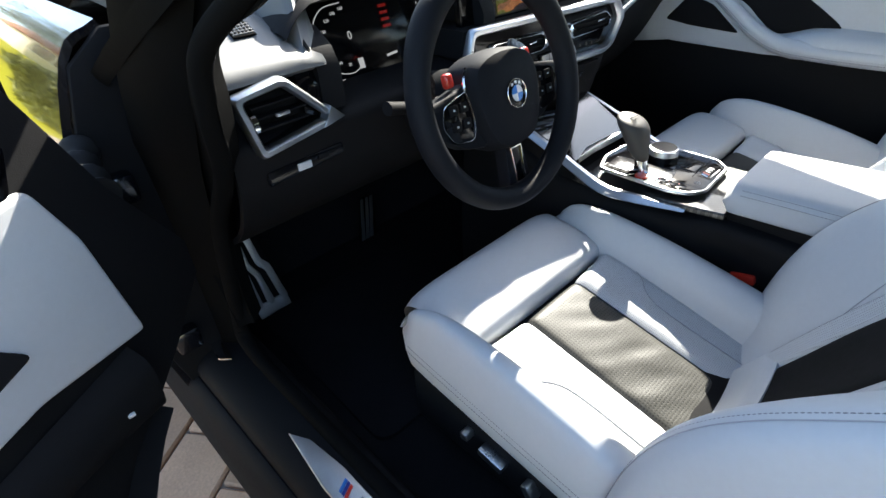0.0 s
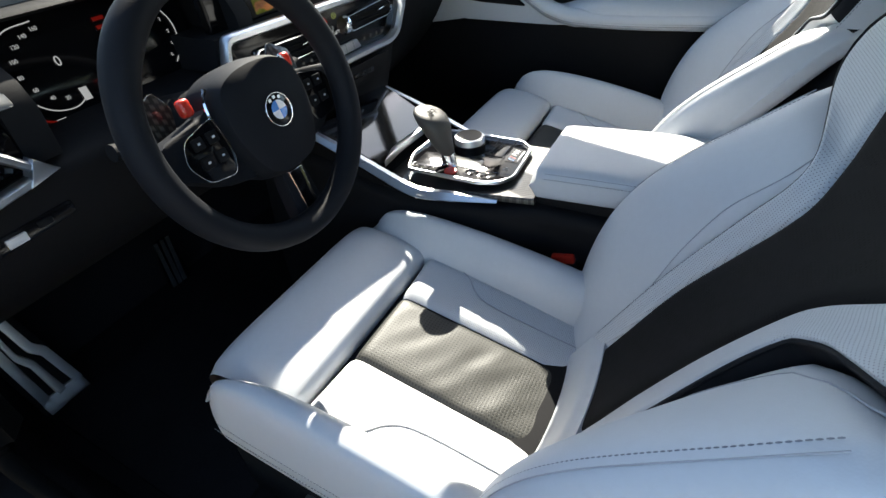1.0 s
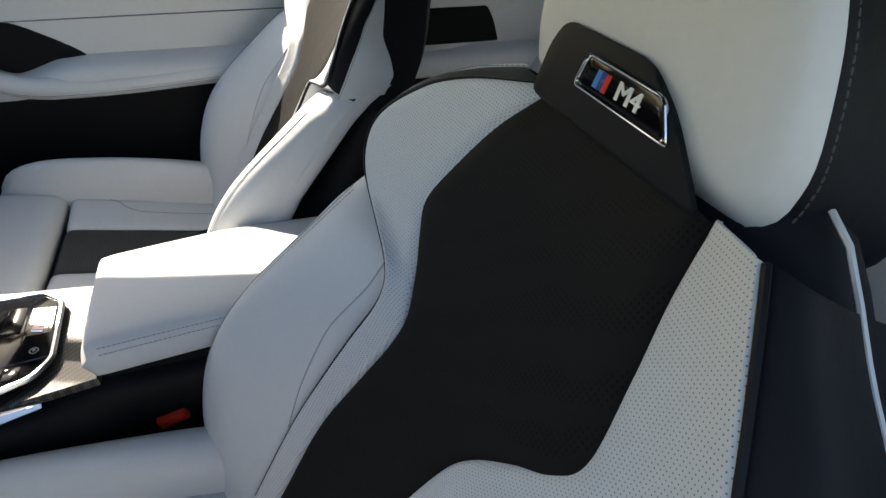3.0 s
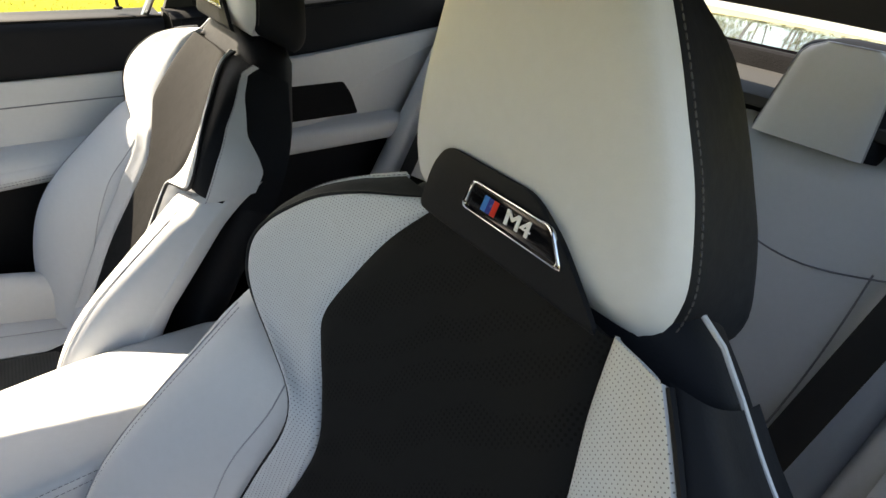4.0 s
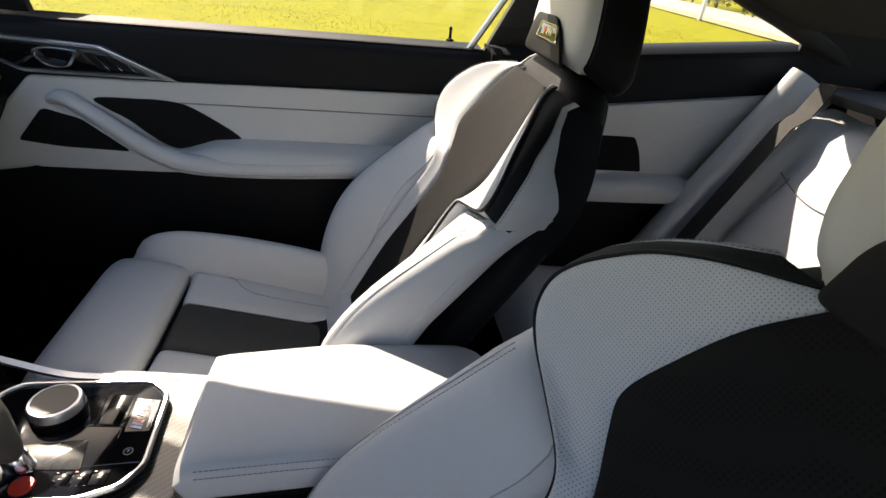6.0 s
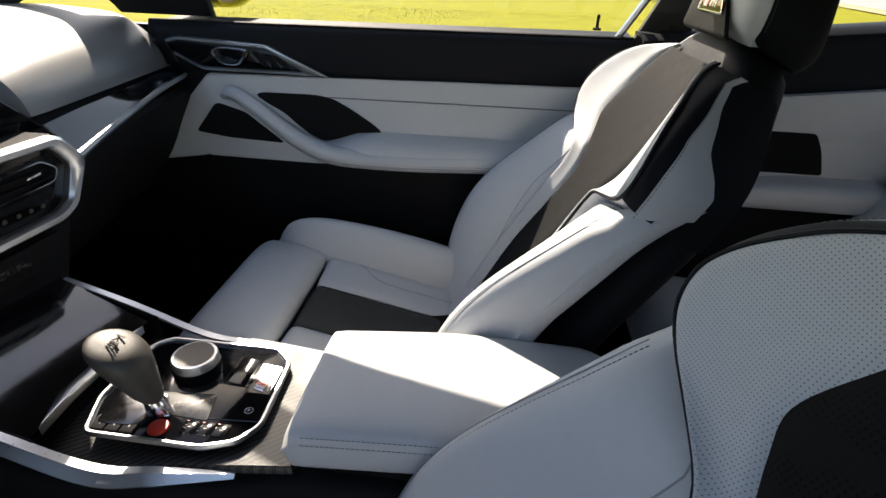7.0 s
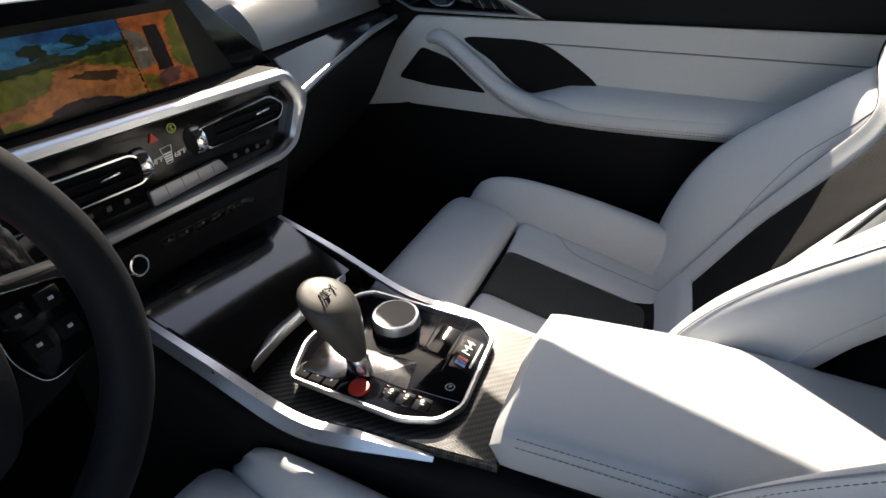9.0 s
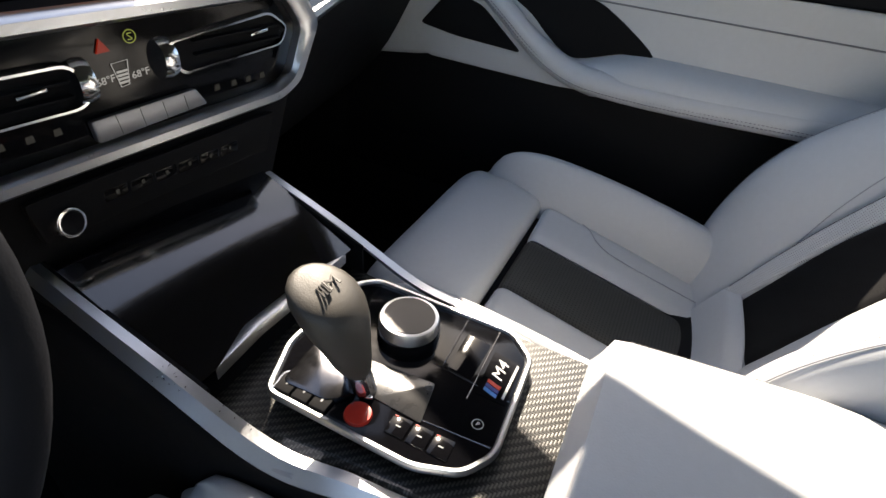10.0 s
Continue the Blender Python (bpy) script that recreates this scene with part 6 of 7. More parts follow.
for s in (-1, 1):
    path = spline([(s * 0.128, 0.26, 0.680), (s * 0.130, 0.185, 0.652), (s * 0.131, 0.07, 0.611), (s * 0.129, -0.036, 0.570), (s * 0.120, -0.11, 0.568), (s * 0.1065, -0.197, 0.567)], 6)
    wid = np.interp(np.linspace(0, 1, len(path)), [0, 0.3, 0.55, 0.8, 1], [0.008, 0.010, 0.012, 0.011, 0.004])
    P = []
    for p, w in zip(path, wid):
        p = np.array(p)
        P.append([p + (s * w * 0.9, 0, -w * 0.75), p + (s * w * 0.95, 0, -w * 0.55), p + (s * 0.1 * w, 0, w * 0.45), p + (-s * w * 0.8, 0, w * 0.40), p + (-s * w * 0.85, 0, w * 0.05)])
    part("blade", cap(grid(P)), SATIN, console, "satin aluminium console blade")
for s in (-1, 1):
    part("tray_wall", grid([[(s * 0.1215, y, z + 0.004), (s * 0.1225, y, 0.56)] for y, z in ((0.26, 0.680), (0.185, 0.652), (0.07, 0.611), (0.03, 0.596))], thick=0.003 * s), PLASTIC, console)
P = []
for q in np.linspace(0, 1, 14):
    y = 0.190 - 0.145 * q
    z = 0.654 - 0.065 * q
    P.append([(x, y, z) for x in np.linspace(-0.121, 0.121, 9)])
part("tray_lid", grid(P, thick=-0.008), LIDGLOSS, console, "gloss black sliding tray lid")
deck = [(-0.119, 0.046), (0.119, 0.046), (0.119, -0.036), (0.108, -0.12), (0.098, -0.262), (-0.098, -0.262), (-0.108, -0.12), (-0.119, -0.036)]
part("carbon_deck", slab(deck, 0.010, lambda a, b, h: (a, b, 0.574 + h - 0.9 * max(0, abs(a) - 0.092)), 0.002), CARBON, console, "glossy carbon fibre console deck")
blade = [(-0.102, 0.038), (-0.048, 0.056), (0.055, 0.050), (0.096, 0.038), (0.05, 0.038), (-0.042, 0.042)]
part("lid_blade", slab(blade, 0.014, lambda a, b, h: (a, b, 0.588 + h), 0.002), SATIN, console, "satin aluminium cross blade")
FO = rounded([(-0.090, -0.006), (-0.034, 0.014), (0.070, 0.008), (0.090, -0.012), (0.090, -0.172), (0.064, -0.200), (-0.050, -0.206), (-0.078, -0.188), (-0.092, -0.150)], 0.010, 5)
FO = [np.array((0.0, -0.096)) + (np.array(p) - np.array((0.0, -0.096))) * 1.022 for p in FO]
FI = rounded([(-0.0865, -0.0085), (-0.033, 0.0105), (0.0685, 0.0045), (0.0865, -0.0135), (0.0865, -0.1705), (0.0625, -0.1965), (-0.0495, -0.2025), (-0.0755, -0.1860), (-0.0885, -0.149)], 0.009, 5)
zp = lambda a, b, h: (a, b, 0.584 + h)
plate = part("shifter_plate", slab(FI, 0.004, zp, 0.001), GLOSS, console, "gloss black shifter plate")
part("plate_rim", ring_slab(FO, FI, 0.0065, zp), SATIN, plate, "satin chrome plate rim")
zt = lambda a, b, h: (a, b, 0.588 + h)
part("bin_lid", slab(rounded([(-0.016, -0.054), (-0.010, -0.131), (-0.054, -0.139), (-0.051, -0.090)], 0.002, 3), 0.0012, zt, 0.0004), mat("satin_black", (0.02, 0.02, 0.021), 0.3, coat=0.3), plate)
part("inner_rim", tube(spline([zt(-0.086, -0.010, 0.002), zt(-0.064, -0.012, 0.002), zt(-0.060, -0.060, 0.002), zt(-0.052, -0.090, 0.001)], 4), 0.0016, 6), CHROME, plate)
part("key_tray", slab(rounded([(0.014, -0.132), (0.066, -0.132), (0.062, -0.158), (0.010, -0.158)], 0.002, 3), 0.0010, zt, 0.0003), GLOSS, plate)
for a, b in (((0.012, -0.118), (0.006, -0.200)), ((0.012, -0.128), (0.085, -0.124)), ((-0.010, -0.163), (0.085, -0.160)), ((-0.052, -0.108), (-0.046, -0.200))):
    part("groove", tube([zt(*a, 0.0003), zt(*b, 0.0003)], 0.0006, 5), DARKMETAL, plate)
for k in range(3):
    y = -0.018 - 0.0185 * k
    kb = part("drive_key", box((-0.0765, y, 0.589), (0.0195, 0.0165, 0.006), 0.0012), PLASTIC, plate, "black drive mode key")
    part("key_mark", box((-0.077, y, 0.5921), (0.0035, 0.0016, 0.0003), 0), FAINT, kb)
part("start_button", lathe([(0.0, 0.004), (0.0115, 0.0035), (0.0125, 0.001), (0.0125, -0.004), (0.0, -0.004)], (-0.072, -0.088, 0.5875), (0, 0, 1), 32), RED, plate, "round red start button")
for k in range(3):
    y = -0.124 - 0.020 * k
    kb = part("setup_key", box((-0.0655, y, 0.5875), (0.020, 0.0185, 0.004), 0.001), GLOSS, plate)
    part("key_mark", box((-0.066, y, 0.5897), (0.0012, 0.0045, 0.0003), 0), FAINT, kb)
    part("key_glow", box((-0.0575, y + 0.006, 0.5897), (0.001, 0.003, 0.0003), 0), RED, kb)
part("brake_ring", tube([(-0.030 + 0.005 * math.cos(k), -0.182 + 0.005 * math.sin(k), 0.5884) for k in np.linspace(0, 6.2832, 24, endpoint=False)], 0.0004, 5, closed=True, up=(0, 0, 1)), PRINT, plate)
part("brake_letter", text("P", 0.006, lambda a, b, h: (-0.030 + a * 0 + b, -0.182 - a, 0.5884 + h), 0.0002), PRINT, plate)
plq = part("plaque", slab([(0.0, -0.167), (0.056, -0.165), (0.052, -0.194), (0.0, -0.196)], 0.001, lambda a, b, h: zt(a, b, h), 0), GLOSS, plate, "badge plaque with three stripes")
for k, m in enumerate((BLUE, NAVY, RED)):
    x = 0.002 + 0.0050 * k
    part("stripe", slab([(x, -0.186), (x + 0.0042, -0.186), (x + 0.0085, -0.172), (x + 0.0043, -0.172)], 0.0004, lambda a, b, h: (a, b, 0.5895 + h), 0), m, plq)
part("letters", text("M4", 0.0165, lambda a, b, h: (0.034 + a * 1.15, -0.179 + b, 0.5895 + h), 0.0003, italic=0.3), PRINT, plq)
part("word_bar", slab([(0.004, -0.193), (0.048, -0.193), (0.049, -0.1905), (0.005, -0.1905)], 0.0004, lambda a, b, h: (a, b, 0.5895 + h), 0), PRINT, plq)
knob = part("control_knob", lathe([(0.031, 0.0), (0.031, 0.003), (0.0300, 0.006), (0.0305, 0.019), (0.0290, 0.0225), (0.0262, 0.023), (0.0, 0.0222)], (0.036, -0.078, 0.588), (0, 0, 1), 48), SATIN, console, "knurled aluminium control knob")
part("skirt", lathe([(0.0318, 0.0), (0.0318, 0.009), (0.030, 0.0095)], (0.036, -0.078, 0.588), (0, 0, 1), 40), GLOSS, knob, "gloss black knob skirt")
part("touch_face", lathe([(0.0260, 0.0), (0.0254, 0.0012), (0.0, 0.0014)], (0.036, -0.078, 0.6105), (0, 0, 1), 40), mat("touch_black", (0.018, 0.018, 0.019), 0.35), knob, "matt black touch face")
# gear lever
lever = thing("gear_lever", "leather-topped gear selector with a chrome stem", "gear lever", (-0.046, -0.055, 0.588))
part("boot_plate", slab(rounded([(-0.078, -0.012), (-0.024, -0.010), (-0.020, -0.072), (-0.052, -0.080), (-0.076, -0.060)], 0.008, 4), 0.005, zt, 0.001), DARKMETAL, lever)
stem = [(-0.046, -0.074, 0.588), (-0.046, -0.070, 0.610), (-0.045, -0.062, 0.640)]
P = []
for (x, y, z), w, d in zip(spline(stem, 4), np.linspace(0.013, 0.010, 9), np.linspace(0.016, 0.010, 9)):
    P.append([(x + w * math.cos(k), y + d * math.sin(k), z) for k in np.linspace(0, 6.2832, 14, endpoint=False)])
part("stem", cap(grid(P, closed_v=True)), CHROME, lever, "polished chrome stem")
rows = []
for t, w, d in ((0.0, 0.013, 0.015), (0.12, 0.0175, 0.020), (0.3, 0.0215, 0.024), (0.55, 0.0285, 0.029), (0.75, 0.0320, 0.0325), (0.9, 0.0305, 0.031), (0.97, 0.0225, 0.024), (1.0, 0.006, 0.007)):
    c = np.array((-0.047, -0.067, 0.612)) * (1 - t) + np.array((-0.043, -0.034, 0.690)) * t
    rows.append([c + np.array((w * math.cos(k), d * math.sin(k), 0.25 * d * math.sin(k))) for k in np.linspace(0, 6.2832, 20, endpoint=False)])
P = np.array(rows)
dense = np.stack([spline(P[:, k], 4) for k in range(P.shape[1])], 1)
grip = part("grip", cap(grid(dense, closed_v=True)), mat("grip_leather", (0.055, 0.050, 0.043), 0.5, grain=0.15, gscale=700), lever, "dark leather grip")
GRIPMARK = mat("grip_emboss", (0.075, 0.070, 0.064), 0.6)
part("grip_mark", text("M", 0.021, lambda a, b, h: (-0.040 + a, -0.041 + b * 0.9, 0.6915 + h - 0.18 * abs(b)), 0.0006, italic=0.3), GRIPMARK, grip)
for k in range(3):
    part("grip_stripe", tube([(-0.0555 + 0.0035 * k, -0.047, 0.6902), (-0.0510 + 0.0035 * k, -0.035, 0.6902)], 0.0010, 5), GRIPMARK, grip)
part("side_button", box((-0.0215, -0.060, 0.650), (0.007, 0.005, 0.010), 0.002), RED, grip)

# armrest
arm = thing("armrest", "pale grey leather centre armrest with stitched edge", "armrest", (0, -0.45, 0.56))
P = []
for q in np.linspace(0, 1, 30):
    y = -0.252 - 0.40 * q
    xl = float(np.interp(y, [-0.652, -0.45, -0.252], [-0.070, -0.100, -0.108]))
    xr = float(np.interp(y, [-0.652, -0.60, -0.43, -0.252], [0.078, 0.100, 0.102, 0.086]))
    e = min(1.0, q / 0.05, (1 - q) / 0.10)
    e = math.sqrt(max(0.0, 1 - (1 - max(0, e)) ** 2))
    zt_ = 0.600 + (0.046 + 0.004 * math.sin(math.pi * q)) * (0.35 + 0.65 * e)
    zb = 0.600 - 0.012 * e + 0.012 * q
    ins = 0.010 * (1 - e)
    sec = [(xl + 0.02, zb), (xl + 0.004 + ins, zb + 0.002), (xl + ins, (zb + zt_) / 2), (xl + 0.004 + ins, zt_ - 0.010), (xl + 0.018 + ins, zt_ - 0.001), (0.4 * xl, zt_ + 0.002), (0.4 * xr, zt_ + 0.002), (xr - 0.018 - ins, zt_ - 0.001), (xr - 0.004 - ins, zt_ - 0.010), (xr - ins, (zb + zt_) / 2), (xr - 0.004 - ins, zb + 0.002), (xr - 0.02, zb)]
    P.append([(x, y, z) for x, z in spline(sec, 4)])
pad = part("pad", cap(grid(P, closed_v=True)), LEATHER, arm, "pale grey leather armrest lid")
for off in (0, 1):
    run = [np.array(r[10 + 2 * off]) + (-0.0012, 0, 0.0006) for r in P[2:-3]]
    part("stitching", dashes(run, 0.0042, 0.0014, 0.0006), STITCH, pad)
    run = [np.array(r[34 - 2 * off]) + (0.0012, 0, 0.0006) for r in P[2:-3]]
    part("stitching", dashes(run, 0.0042, 0.0014, 0.0006), STITCH, pad)
part("bin", box((0.0, -0.46, 0.570), (0.17, 0.40, 0.06), 0.01), PLASTIC, arm)

# belt buckles beside the cushions
for xb in (-0.093, 0.105):
    bk_ = thing("belt_buckle", "black seat belt buckle with red release key", "belt buckle", (xb, -0.33, 0.40), "belt buckles")
    part("body", box((xb, -0.338, 0.428), (0.027, 0.044, 0.075), 0.006, Euler((radians(-15), 0, 0)).to_matrix()), PLASTIC, bk_)
    part("release_key", box((xb, -0.323, 0.470), (0.026, 0.042, 0.018), 0.003, Euler((radians(-15), 0, 0)).to_matrix()), RED, bk_, "red release key")

# pedals
ped = thing("brake_pedal", "brushed metal brake pedal with rubber ribs", "pedal", (-0.26, 0.6, 0.21))
P2 = lambda a, b, h: (a + 0.012 - 0.22 * b, 0.64 - 0.18 * b / 0.2 * 0.5 - h + 0.0, 0.21 + b)
part("pad", slab(rounded([(-0.298, 0.0), (-0.232, 0.0), (-0.25, 0.20), (-0.29, 0.20)], 0.01, 4), 0.006, P2, 0.002), DARKMETAL, ped)
for x in (-0.286, -0.270, -0.255):
    part("rib", slab([(x - 0.0055, 0.006), (x + 0.0055, 0.006), (x + 0.0035, 0.195), (x - 0.0045, 0.195)], 0.003, lambda a, b, h: P2(a, b, h + 0.006), 0), BRUSHED, ped)
ft = thing("foot_rest", "brushed steel driver foot rest with slots", "foot rest", (-0.61, 0.57, 0.2))
P3 = lambda a, b, h: (a, 0.56 + 0.30 * b - h, 0.195 + b * 0.95)
part("base", slab(rounded([(-0.665, -0.03), (-0.560, -0.03), (-0.60, 0.26), (-0.675, 0.26)], 0.01, 4), 0.008, lambda a, b, h: P3(a, b, h - 0.012), 0.002), PLASTIC, ft)
part("plate", slab(rounded([(-0.655, -0.025), (-0.570, -0.025), (-0.573, 0.03), (-0.582, 0.04), (-0.648, 0.04), (-0.66, 0.03)], 0.008, 4), 0.004, P3, 0.001), BRUSHED, ft)
part("bar", slab([(-0.658, 0.03), (-0.640, 0.03), (-0.648, 0.24), (-0.666, 0.24)], 0.004, P3, 0.001), BRUSHED, ft)
part("bar", slab(rounded([(-0.627, 0.03), (-0.607, 0.03), (-0.617, 0.12), (-0.632, 0.15), (-0.634, 0.24), (-0.645, 0.24), (-0.642, 0.14), (-0.630, 0.11)], 0.006, 3), 0.004, P3, 0.001), BRUSHED, ft)
part("bar", slab(rounded([(-0.590, 0.03), (-0.571, 0.03), (-0.585, 0.13), (-0.600, 0.15), (-0.609, 0.24), (-0.626, 0.24), (-0.617, 0.14), (-0.602, 0.12)], 0.006, 3), 0.004, P3, 0.001), BRUSHED, ft)
mat_t = thing("floor_mat", "black carpet floor mat", "floor mat", (-0.4, 0.25, 0.2))
part("mat", slab(rounded([(-0.68, 0.05), (-0.18, 0.05), (-0.20, 0.55), (-0.66, 0.55)], 0.04, 5), 0.010, lambda a, b, h: (a, b, 0.2 + h), 0.003), CARPET, mat_t)

# ---- rear cabin ----
side = thing("rear_side_panel", "pale leather rear side panel with black insert", "side panel", (0.7, -1.1, 0.4))
sp_ = lambda a, b, h: (0.70 - h, a, b)
part("backing", slab([(-0.76, 0.25), (-0.76, 0.962), (-1.1, 0.985), (-1.56, 1.03), (-1.60, 0.25)], 0.02, sp_, 0.003), BLACKLEATHER, side)
part("pale_panel", slab(rounded([(-0.76, 0.858), (-1.05, 0.880), (-1.28, 0.907), (-1.52, 0.935), (-1.50, 0.645), (-0.76, 0.645)], 0.006, 3), 0.022, lambda a, b, h: sp_(a, b, h + 0.018), 0.006), LEATHER, side, "pale grey leather rear panel")
part("insert", slab(rounded([(-0.90, 0.808), (-1.115, 0.808), (-1.135, 0.775), (-1.155, 0.720), (-0.90, 0.720)], 0.008, 4), 0.004, lambda a, b, h: sp_(a, b, h + 0.038), 0.001), SUEDE, side, "black insert")
P = []
for y in np.linspace(-0.80, -1.30, 14):
    P.append([sp_(y, z, d) for z, d in spline([(0.722, 0.03), (0.712, 0.05), (0.704, 0.075), (0.690, 0.088), (0.660, 0.086), (0.648, 0.07), (0.645, 0.03)], 3)])
part("ledge", cap(grid(P)), LEATHER, side, "pale leather armrest ledge")
part("sill_top", grid([[(0.690, y, z - 0.03), (0.694, y, z - 0.006), (0.703, y, z), (0.735, y, z + 0.002), (0.775, y, z)] for y, z in ((-0.74, 0.968), (-1.1, 0.996), (-1.50, 1.034))], thick=-0.008), BLACKLEATHER, side)
side2 = copy_thing(side, pose(-0.7, -1.1, 0.4, 0, 0, 0) @ Matrix.Diagonal((1, 1, 1, 1)))
for o in side2.children:
    me = o.data.copy()
    me.transform(Matrix.Diagonal((-1, 1, 1, 1)))
    me.flip_normals()
    o.data = me

bench = thing("rear_bench", "pale grey leather rear bench with fixed headrests", "rear seat", (0, -1.2, 0.2))


def rb(u, v, w):
    return (u, -1.20 - v * 0.50 + w * 0.866, 0.42 + v * 0.866 + w * 0.5)


for xc in (-0.36, 0.36):
    P = []
    for v in np.linspace(-0.05, 0.60, 26):
        row = []
        for t in np.linspace(0, 1, 29):
            u = xc - 0.24 + 0.48 * t
            bol = max(0, abs(2 * t - 1) - 0.55) / 0.45
            top = max(0, (v - 0.52) / 0.08)
            row.append(rb(u, v, 0.05 * math.sin(min(1, bol) * math.pi) * (1 - max(0, v - 0.3) * 1.6) + 0.012 * math.cos((2 * t - 1) * 1.5) - 0.05 * top * top - 0.05 * max(0, abs(2 * t - 1) - 0.9) / 0.1))
        P.append(row)
    bkp = part("backrest", grid(P, thick=0.06), LEATHER, bench, "pale grey leather rear backrest")
    for du in (-0.10, 0.10):
        part("seam", tube([rb(xc + du * (1 + 0.15 * math.sin(v * 6)), v, 0.0125) for v in np.linspace(0.0, 0.42, 20)], 0.0016, 5), STITCH, bkp)
    part("seam", tube([rb(xc + x, 0.42 - 0.03 * math.cos(x * 12), 0.014) for x in np.linspace(-0.17, 0.17, 20)], 0.0016, 5), STITCH, bkp)
    hc = xc * 0.80

    def rh(u, q, w):
        return (hc + u, -1.462 - 0.035 * q + w, 0.915 + 0.160 * q + 0.15 * w)

    rows = []
    for q in np.linspace(0, 1, 16):
        h = 0.100 * (1 - 0.22 * q) * (1 if q < 0.85 else math.sqrt(max(0.02, 1 - ((q - 0.85) / 0.16) ** 2)))
        d = 0.042 * (1 if q < 0.85 else math.sqrt(max(0.02, 1 - ((q - 0.85) / 0.16) ** 2)))
        rows.append([rh(h * np.sign(math.cos(k)) * abs(math.cos(k)) ** 0.45, q, -0.045 + d * np.sign(math.sin(k)) * abs(math.sin(k)) ** 0.6) for k in np.linspace(0, 6.2832, 28, endpoint=False)])
    hd = part("headrest", cap(grid(rows, closed_v=True)), BLACKLEATHER, bench, "rear headrest with pale face")
    P = []
    for q in np.linspace(0.0, 0.93, 16):
        h = 0.086 * (1 - 0.25 * q) * (1 if q < 0.8 else math.sqrt(max(0.02, 1 - ((q - 0.8) / 0.16) ** 2)))
        P.append([rh(h * (2 * t - 1), q, -0.004 + 0.008 * puff(t, 8)) for t in np.linspace(0, 1, 17)])
    part("face", grid(P, thick=0.01), LEATHER, hd)
    rim_ = [P[k][0] for k in range(16)] + list(P[15][1:]) + [P[k][16] for k in range(14, -1, -1)]
    part("piping", tube(rim_, 0.0016, 5), SEAM, hd)
    P = []
    for y in np.linspace(-1.24, -0.76, 20):
        e = max(0, (y + 0.86) / 0.10)
        P.append([(xc - 0.25 + 0.50 * t, y, 0.455 + 0.06 * (y + 1.2) + 0.02 * puff(t, 4) - 0.05 * e * e) for t in np.linspace(0, 1, 17)])
    part("cushion", grid(P, thick=-0.12), LEATHER, bench, "pale grey leather rear cushion")
part("centre_back", box((0, -1.36, 0.66), (0.24, 0.10, 0.50), 0.03, Euler((radians(30), 0, 0)).to_matrix()), LEATHER, bench)
part("centre_tray", box((0, -1.0, 0.43), (0.22, 0.45, 0.10), 0.02), PLASTIC, bench)
for s in (-1, 1):
    P = []
    for v in np.linspace(-0.04, 0.62, 20):
        P.append([rb(s * u, v, w) for u, w in spline([(0.572, -0.02), (0.582, 0.05), (0.60, 0.080), (0.63, 0.085), (0.67, 0.03)], 4)])
    part("side_bolster", cap(grid(P)), LEATHER, bench, "pale leather corner bolster")
    b_ = thing("rear_belt", "black webbing rear seat belt over the backrest", "seat belt", rb(s * 0.5, 0.2, 0.06), "rear belts")
    P = [[rb(s * (x0 + w_), v, 0.072 - 0.02 * (v > 0.5)) for w_ in (-0.024, 0.024)] for v, x0 in zip(np.linspace(0.02, 0.62, 16), np.linspace(0.500, 0.540, 16))]
    part("webbing", grid(P, thick=0.003), BELT, b_)
    part("anchor", box(rb(s * 0.500, 0.0, 0.07), (0.03, 0.03, 0.06), 0.006), PLASTIC, b_)

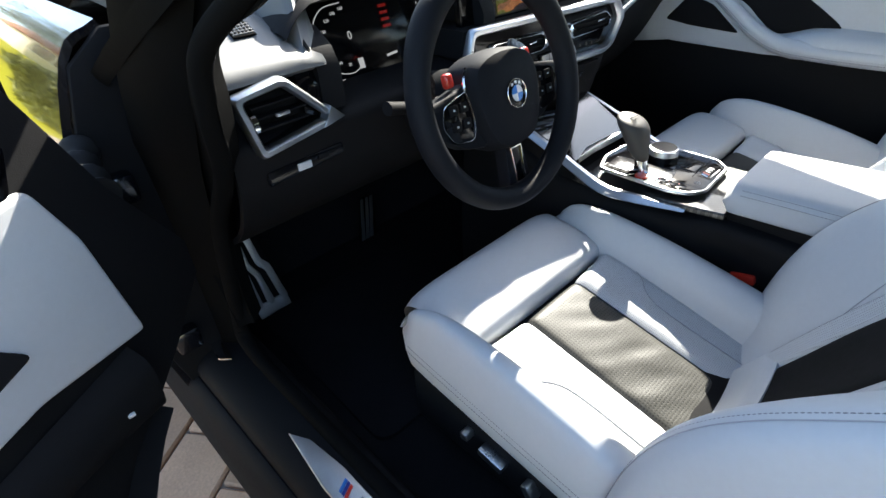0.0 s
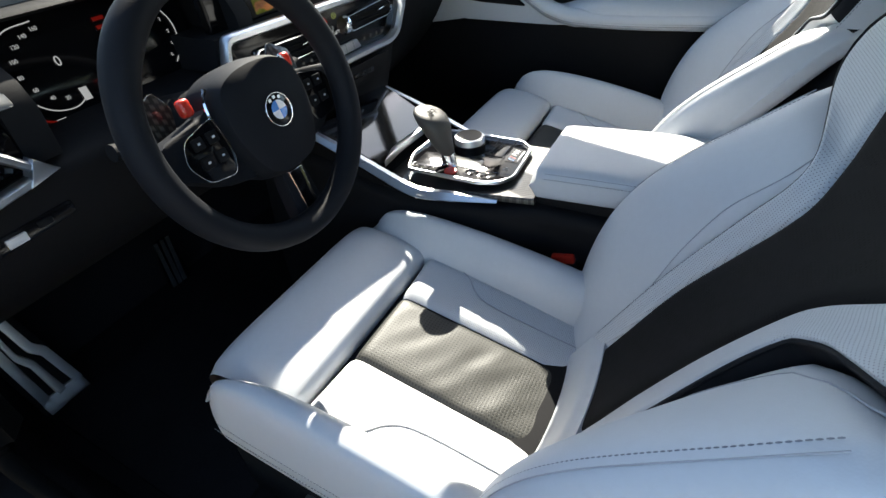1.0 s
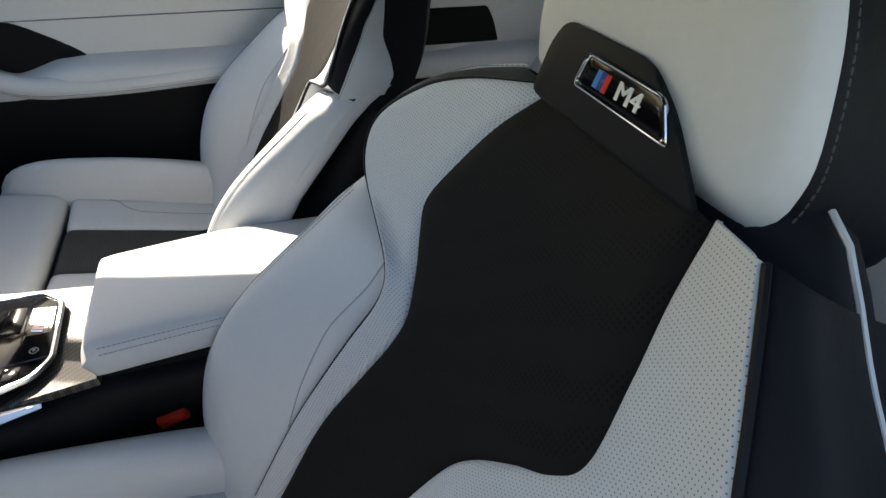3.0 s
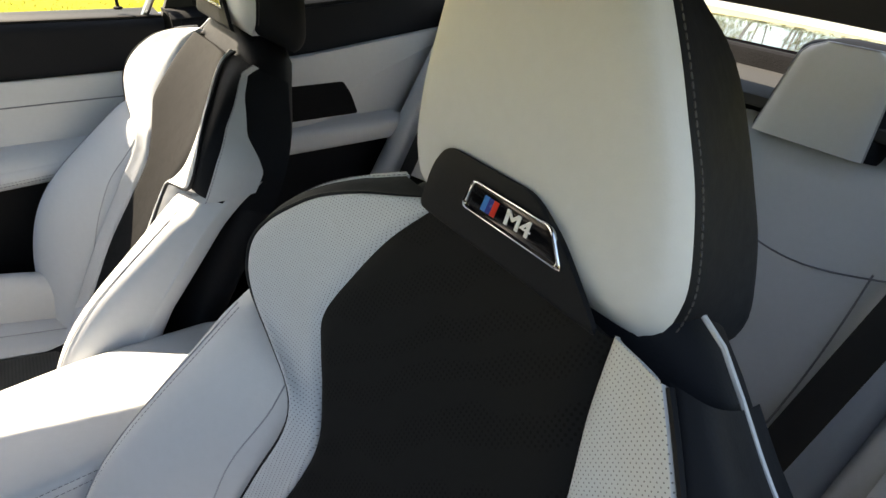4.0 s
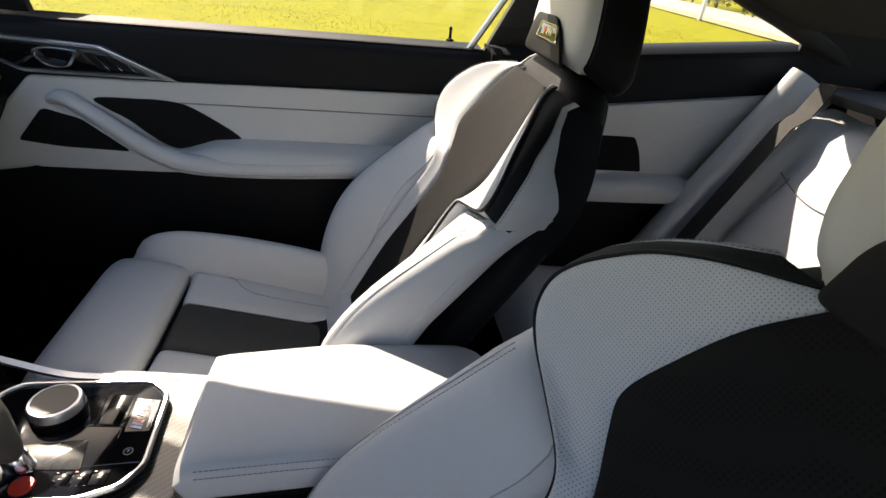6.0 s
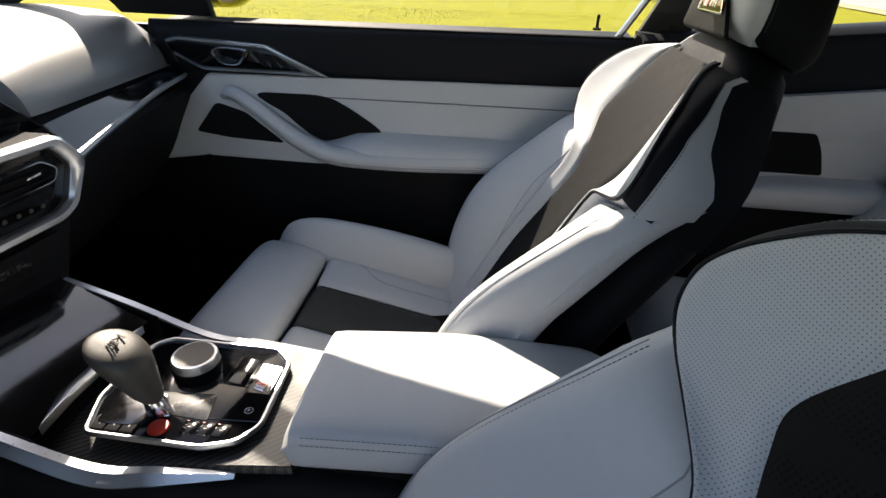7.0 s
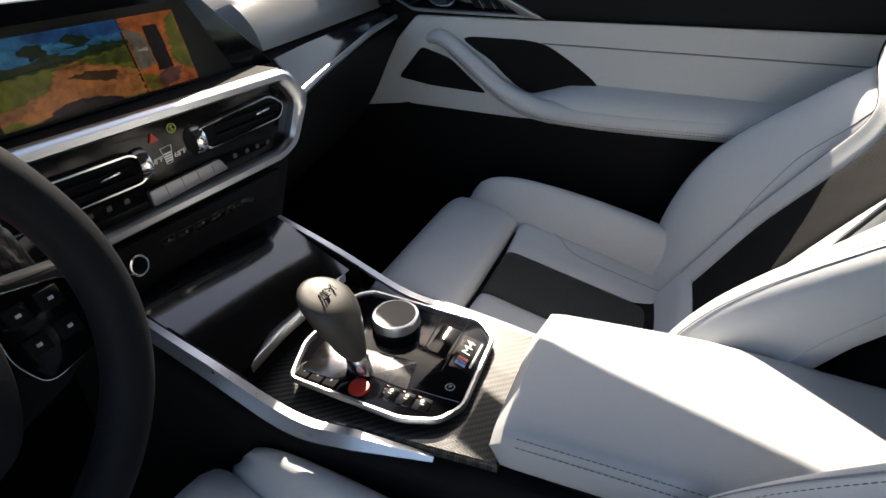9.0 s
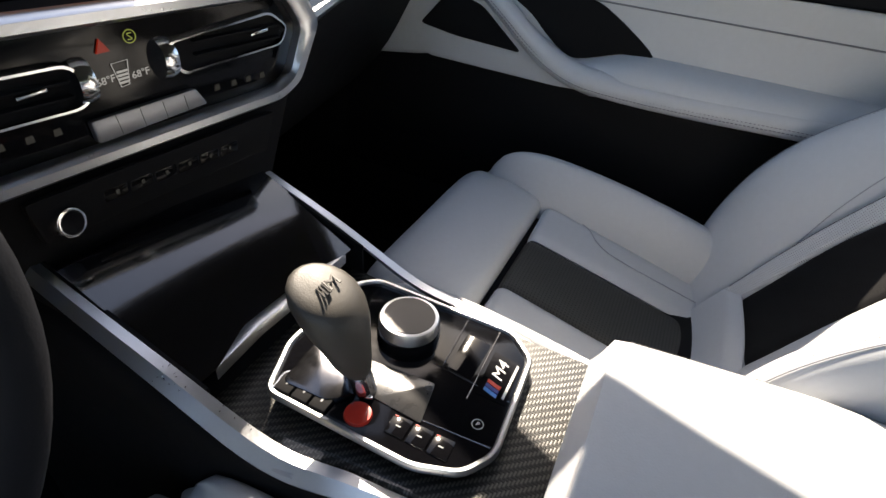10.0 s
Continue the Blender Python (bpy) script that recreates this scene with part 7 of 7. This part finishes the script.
# front passenger belt on the pillar
fb = thing("front_belt", "black front seat belt on the pillar", "seat belt", (0.74, -0.78, 0.5))
part("webbing", grid([[(0.735, -0.80, 1.15), (0.735, -0.845, 1.15)], [(0.725, -0.79, 0.7), (0.725, -0.835, 0.7)], [(0.72, -0.78, 0.35), (0.72, -0.825, 0.35)]], thick=0.003), BELT, fb)

# ---- driveway pavers beside the open door ----
PAVER = mat("paver_brick", (0.56, 0.34, 0.21), 0.85, grain=0.4, gscale=160, vary=0.18, vscale=9, spec=0.25)
pm = PAVER.node_tree
oi = pm.nodes.new("ShaderNodeObjectInfo")
hv_ = pm.nodes.new("ShaderNodeHueSaturation")
vr = pm.nodes.new("ShaderNodeMapRange")
vr.inputs["To Min"].default_value, vr.inputs["To Max"].default_value = 0.8, 1.2
pm.links.new(oi.outputs["Random"], vr.inputs["Value"])
pm.links.new(vr.outputs[0], hv_.inputs["Value"])
bs = pm.nodes["Principled BSDF"]
src = bs.inputs["Base Color"].links[0].from_socket
pm.links.new(src, hv_.inputs["Color"])
pm.links.new(hv_.outputs[0], bs.inputs["Base Color"])
shapes = []
for k in range(3):
    b = box((0, 0, 0), (0.232, 0.155, 0.05), 0.006, seg=1)
    for v in b.verts:
        v.co += Vector((rng.uniform(-1, 1), rng.uniform(-1, 1), rng.uniform(-1, 1))) * 0.0012
    me = bpy.data.meshes.new("paver")
    b.to_mesh(me)
    b.free()
    me.materials.append(PAVER)
    shapes.append(me)
ang = radians(35)
cnt = 0
for i in range(-9, 10):
    for j in range(-12, 13):
        a, b = (i + 0.5 * (j % 2)) * 0.238, j * 0.161
        x, y = -1.35 + a * math.cos(ang) - b * math.sin(ang), 0.55 + a * math.sin(ang) + b * math.cos(ang)
        if not (-2.4 < x < -0.55 and -0.6 < y < 1.9):
            continue
        ob = new("paver", shapes[rng.randrange(3)])
        ob.parent = drive
        ob.location = (x, y, -0.012 + rng.uniform(-0.002, 0.002))
        ob.rotation_euler = (0, 0, ang)
        cnt += 1
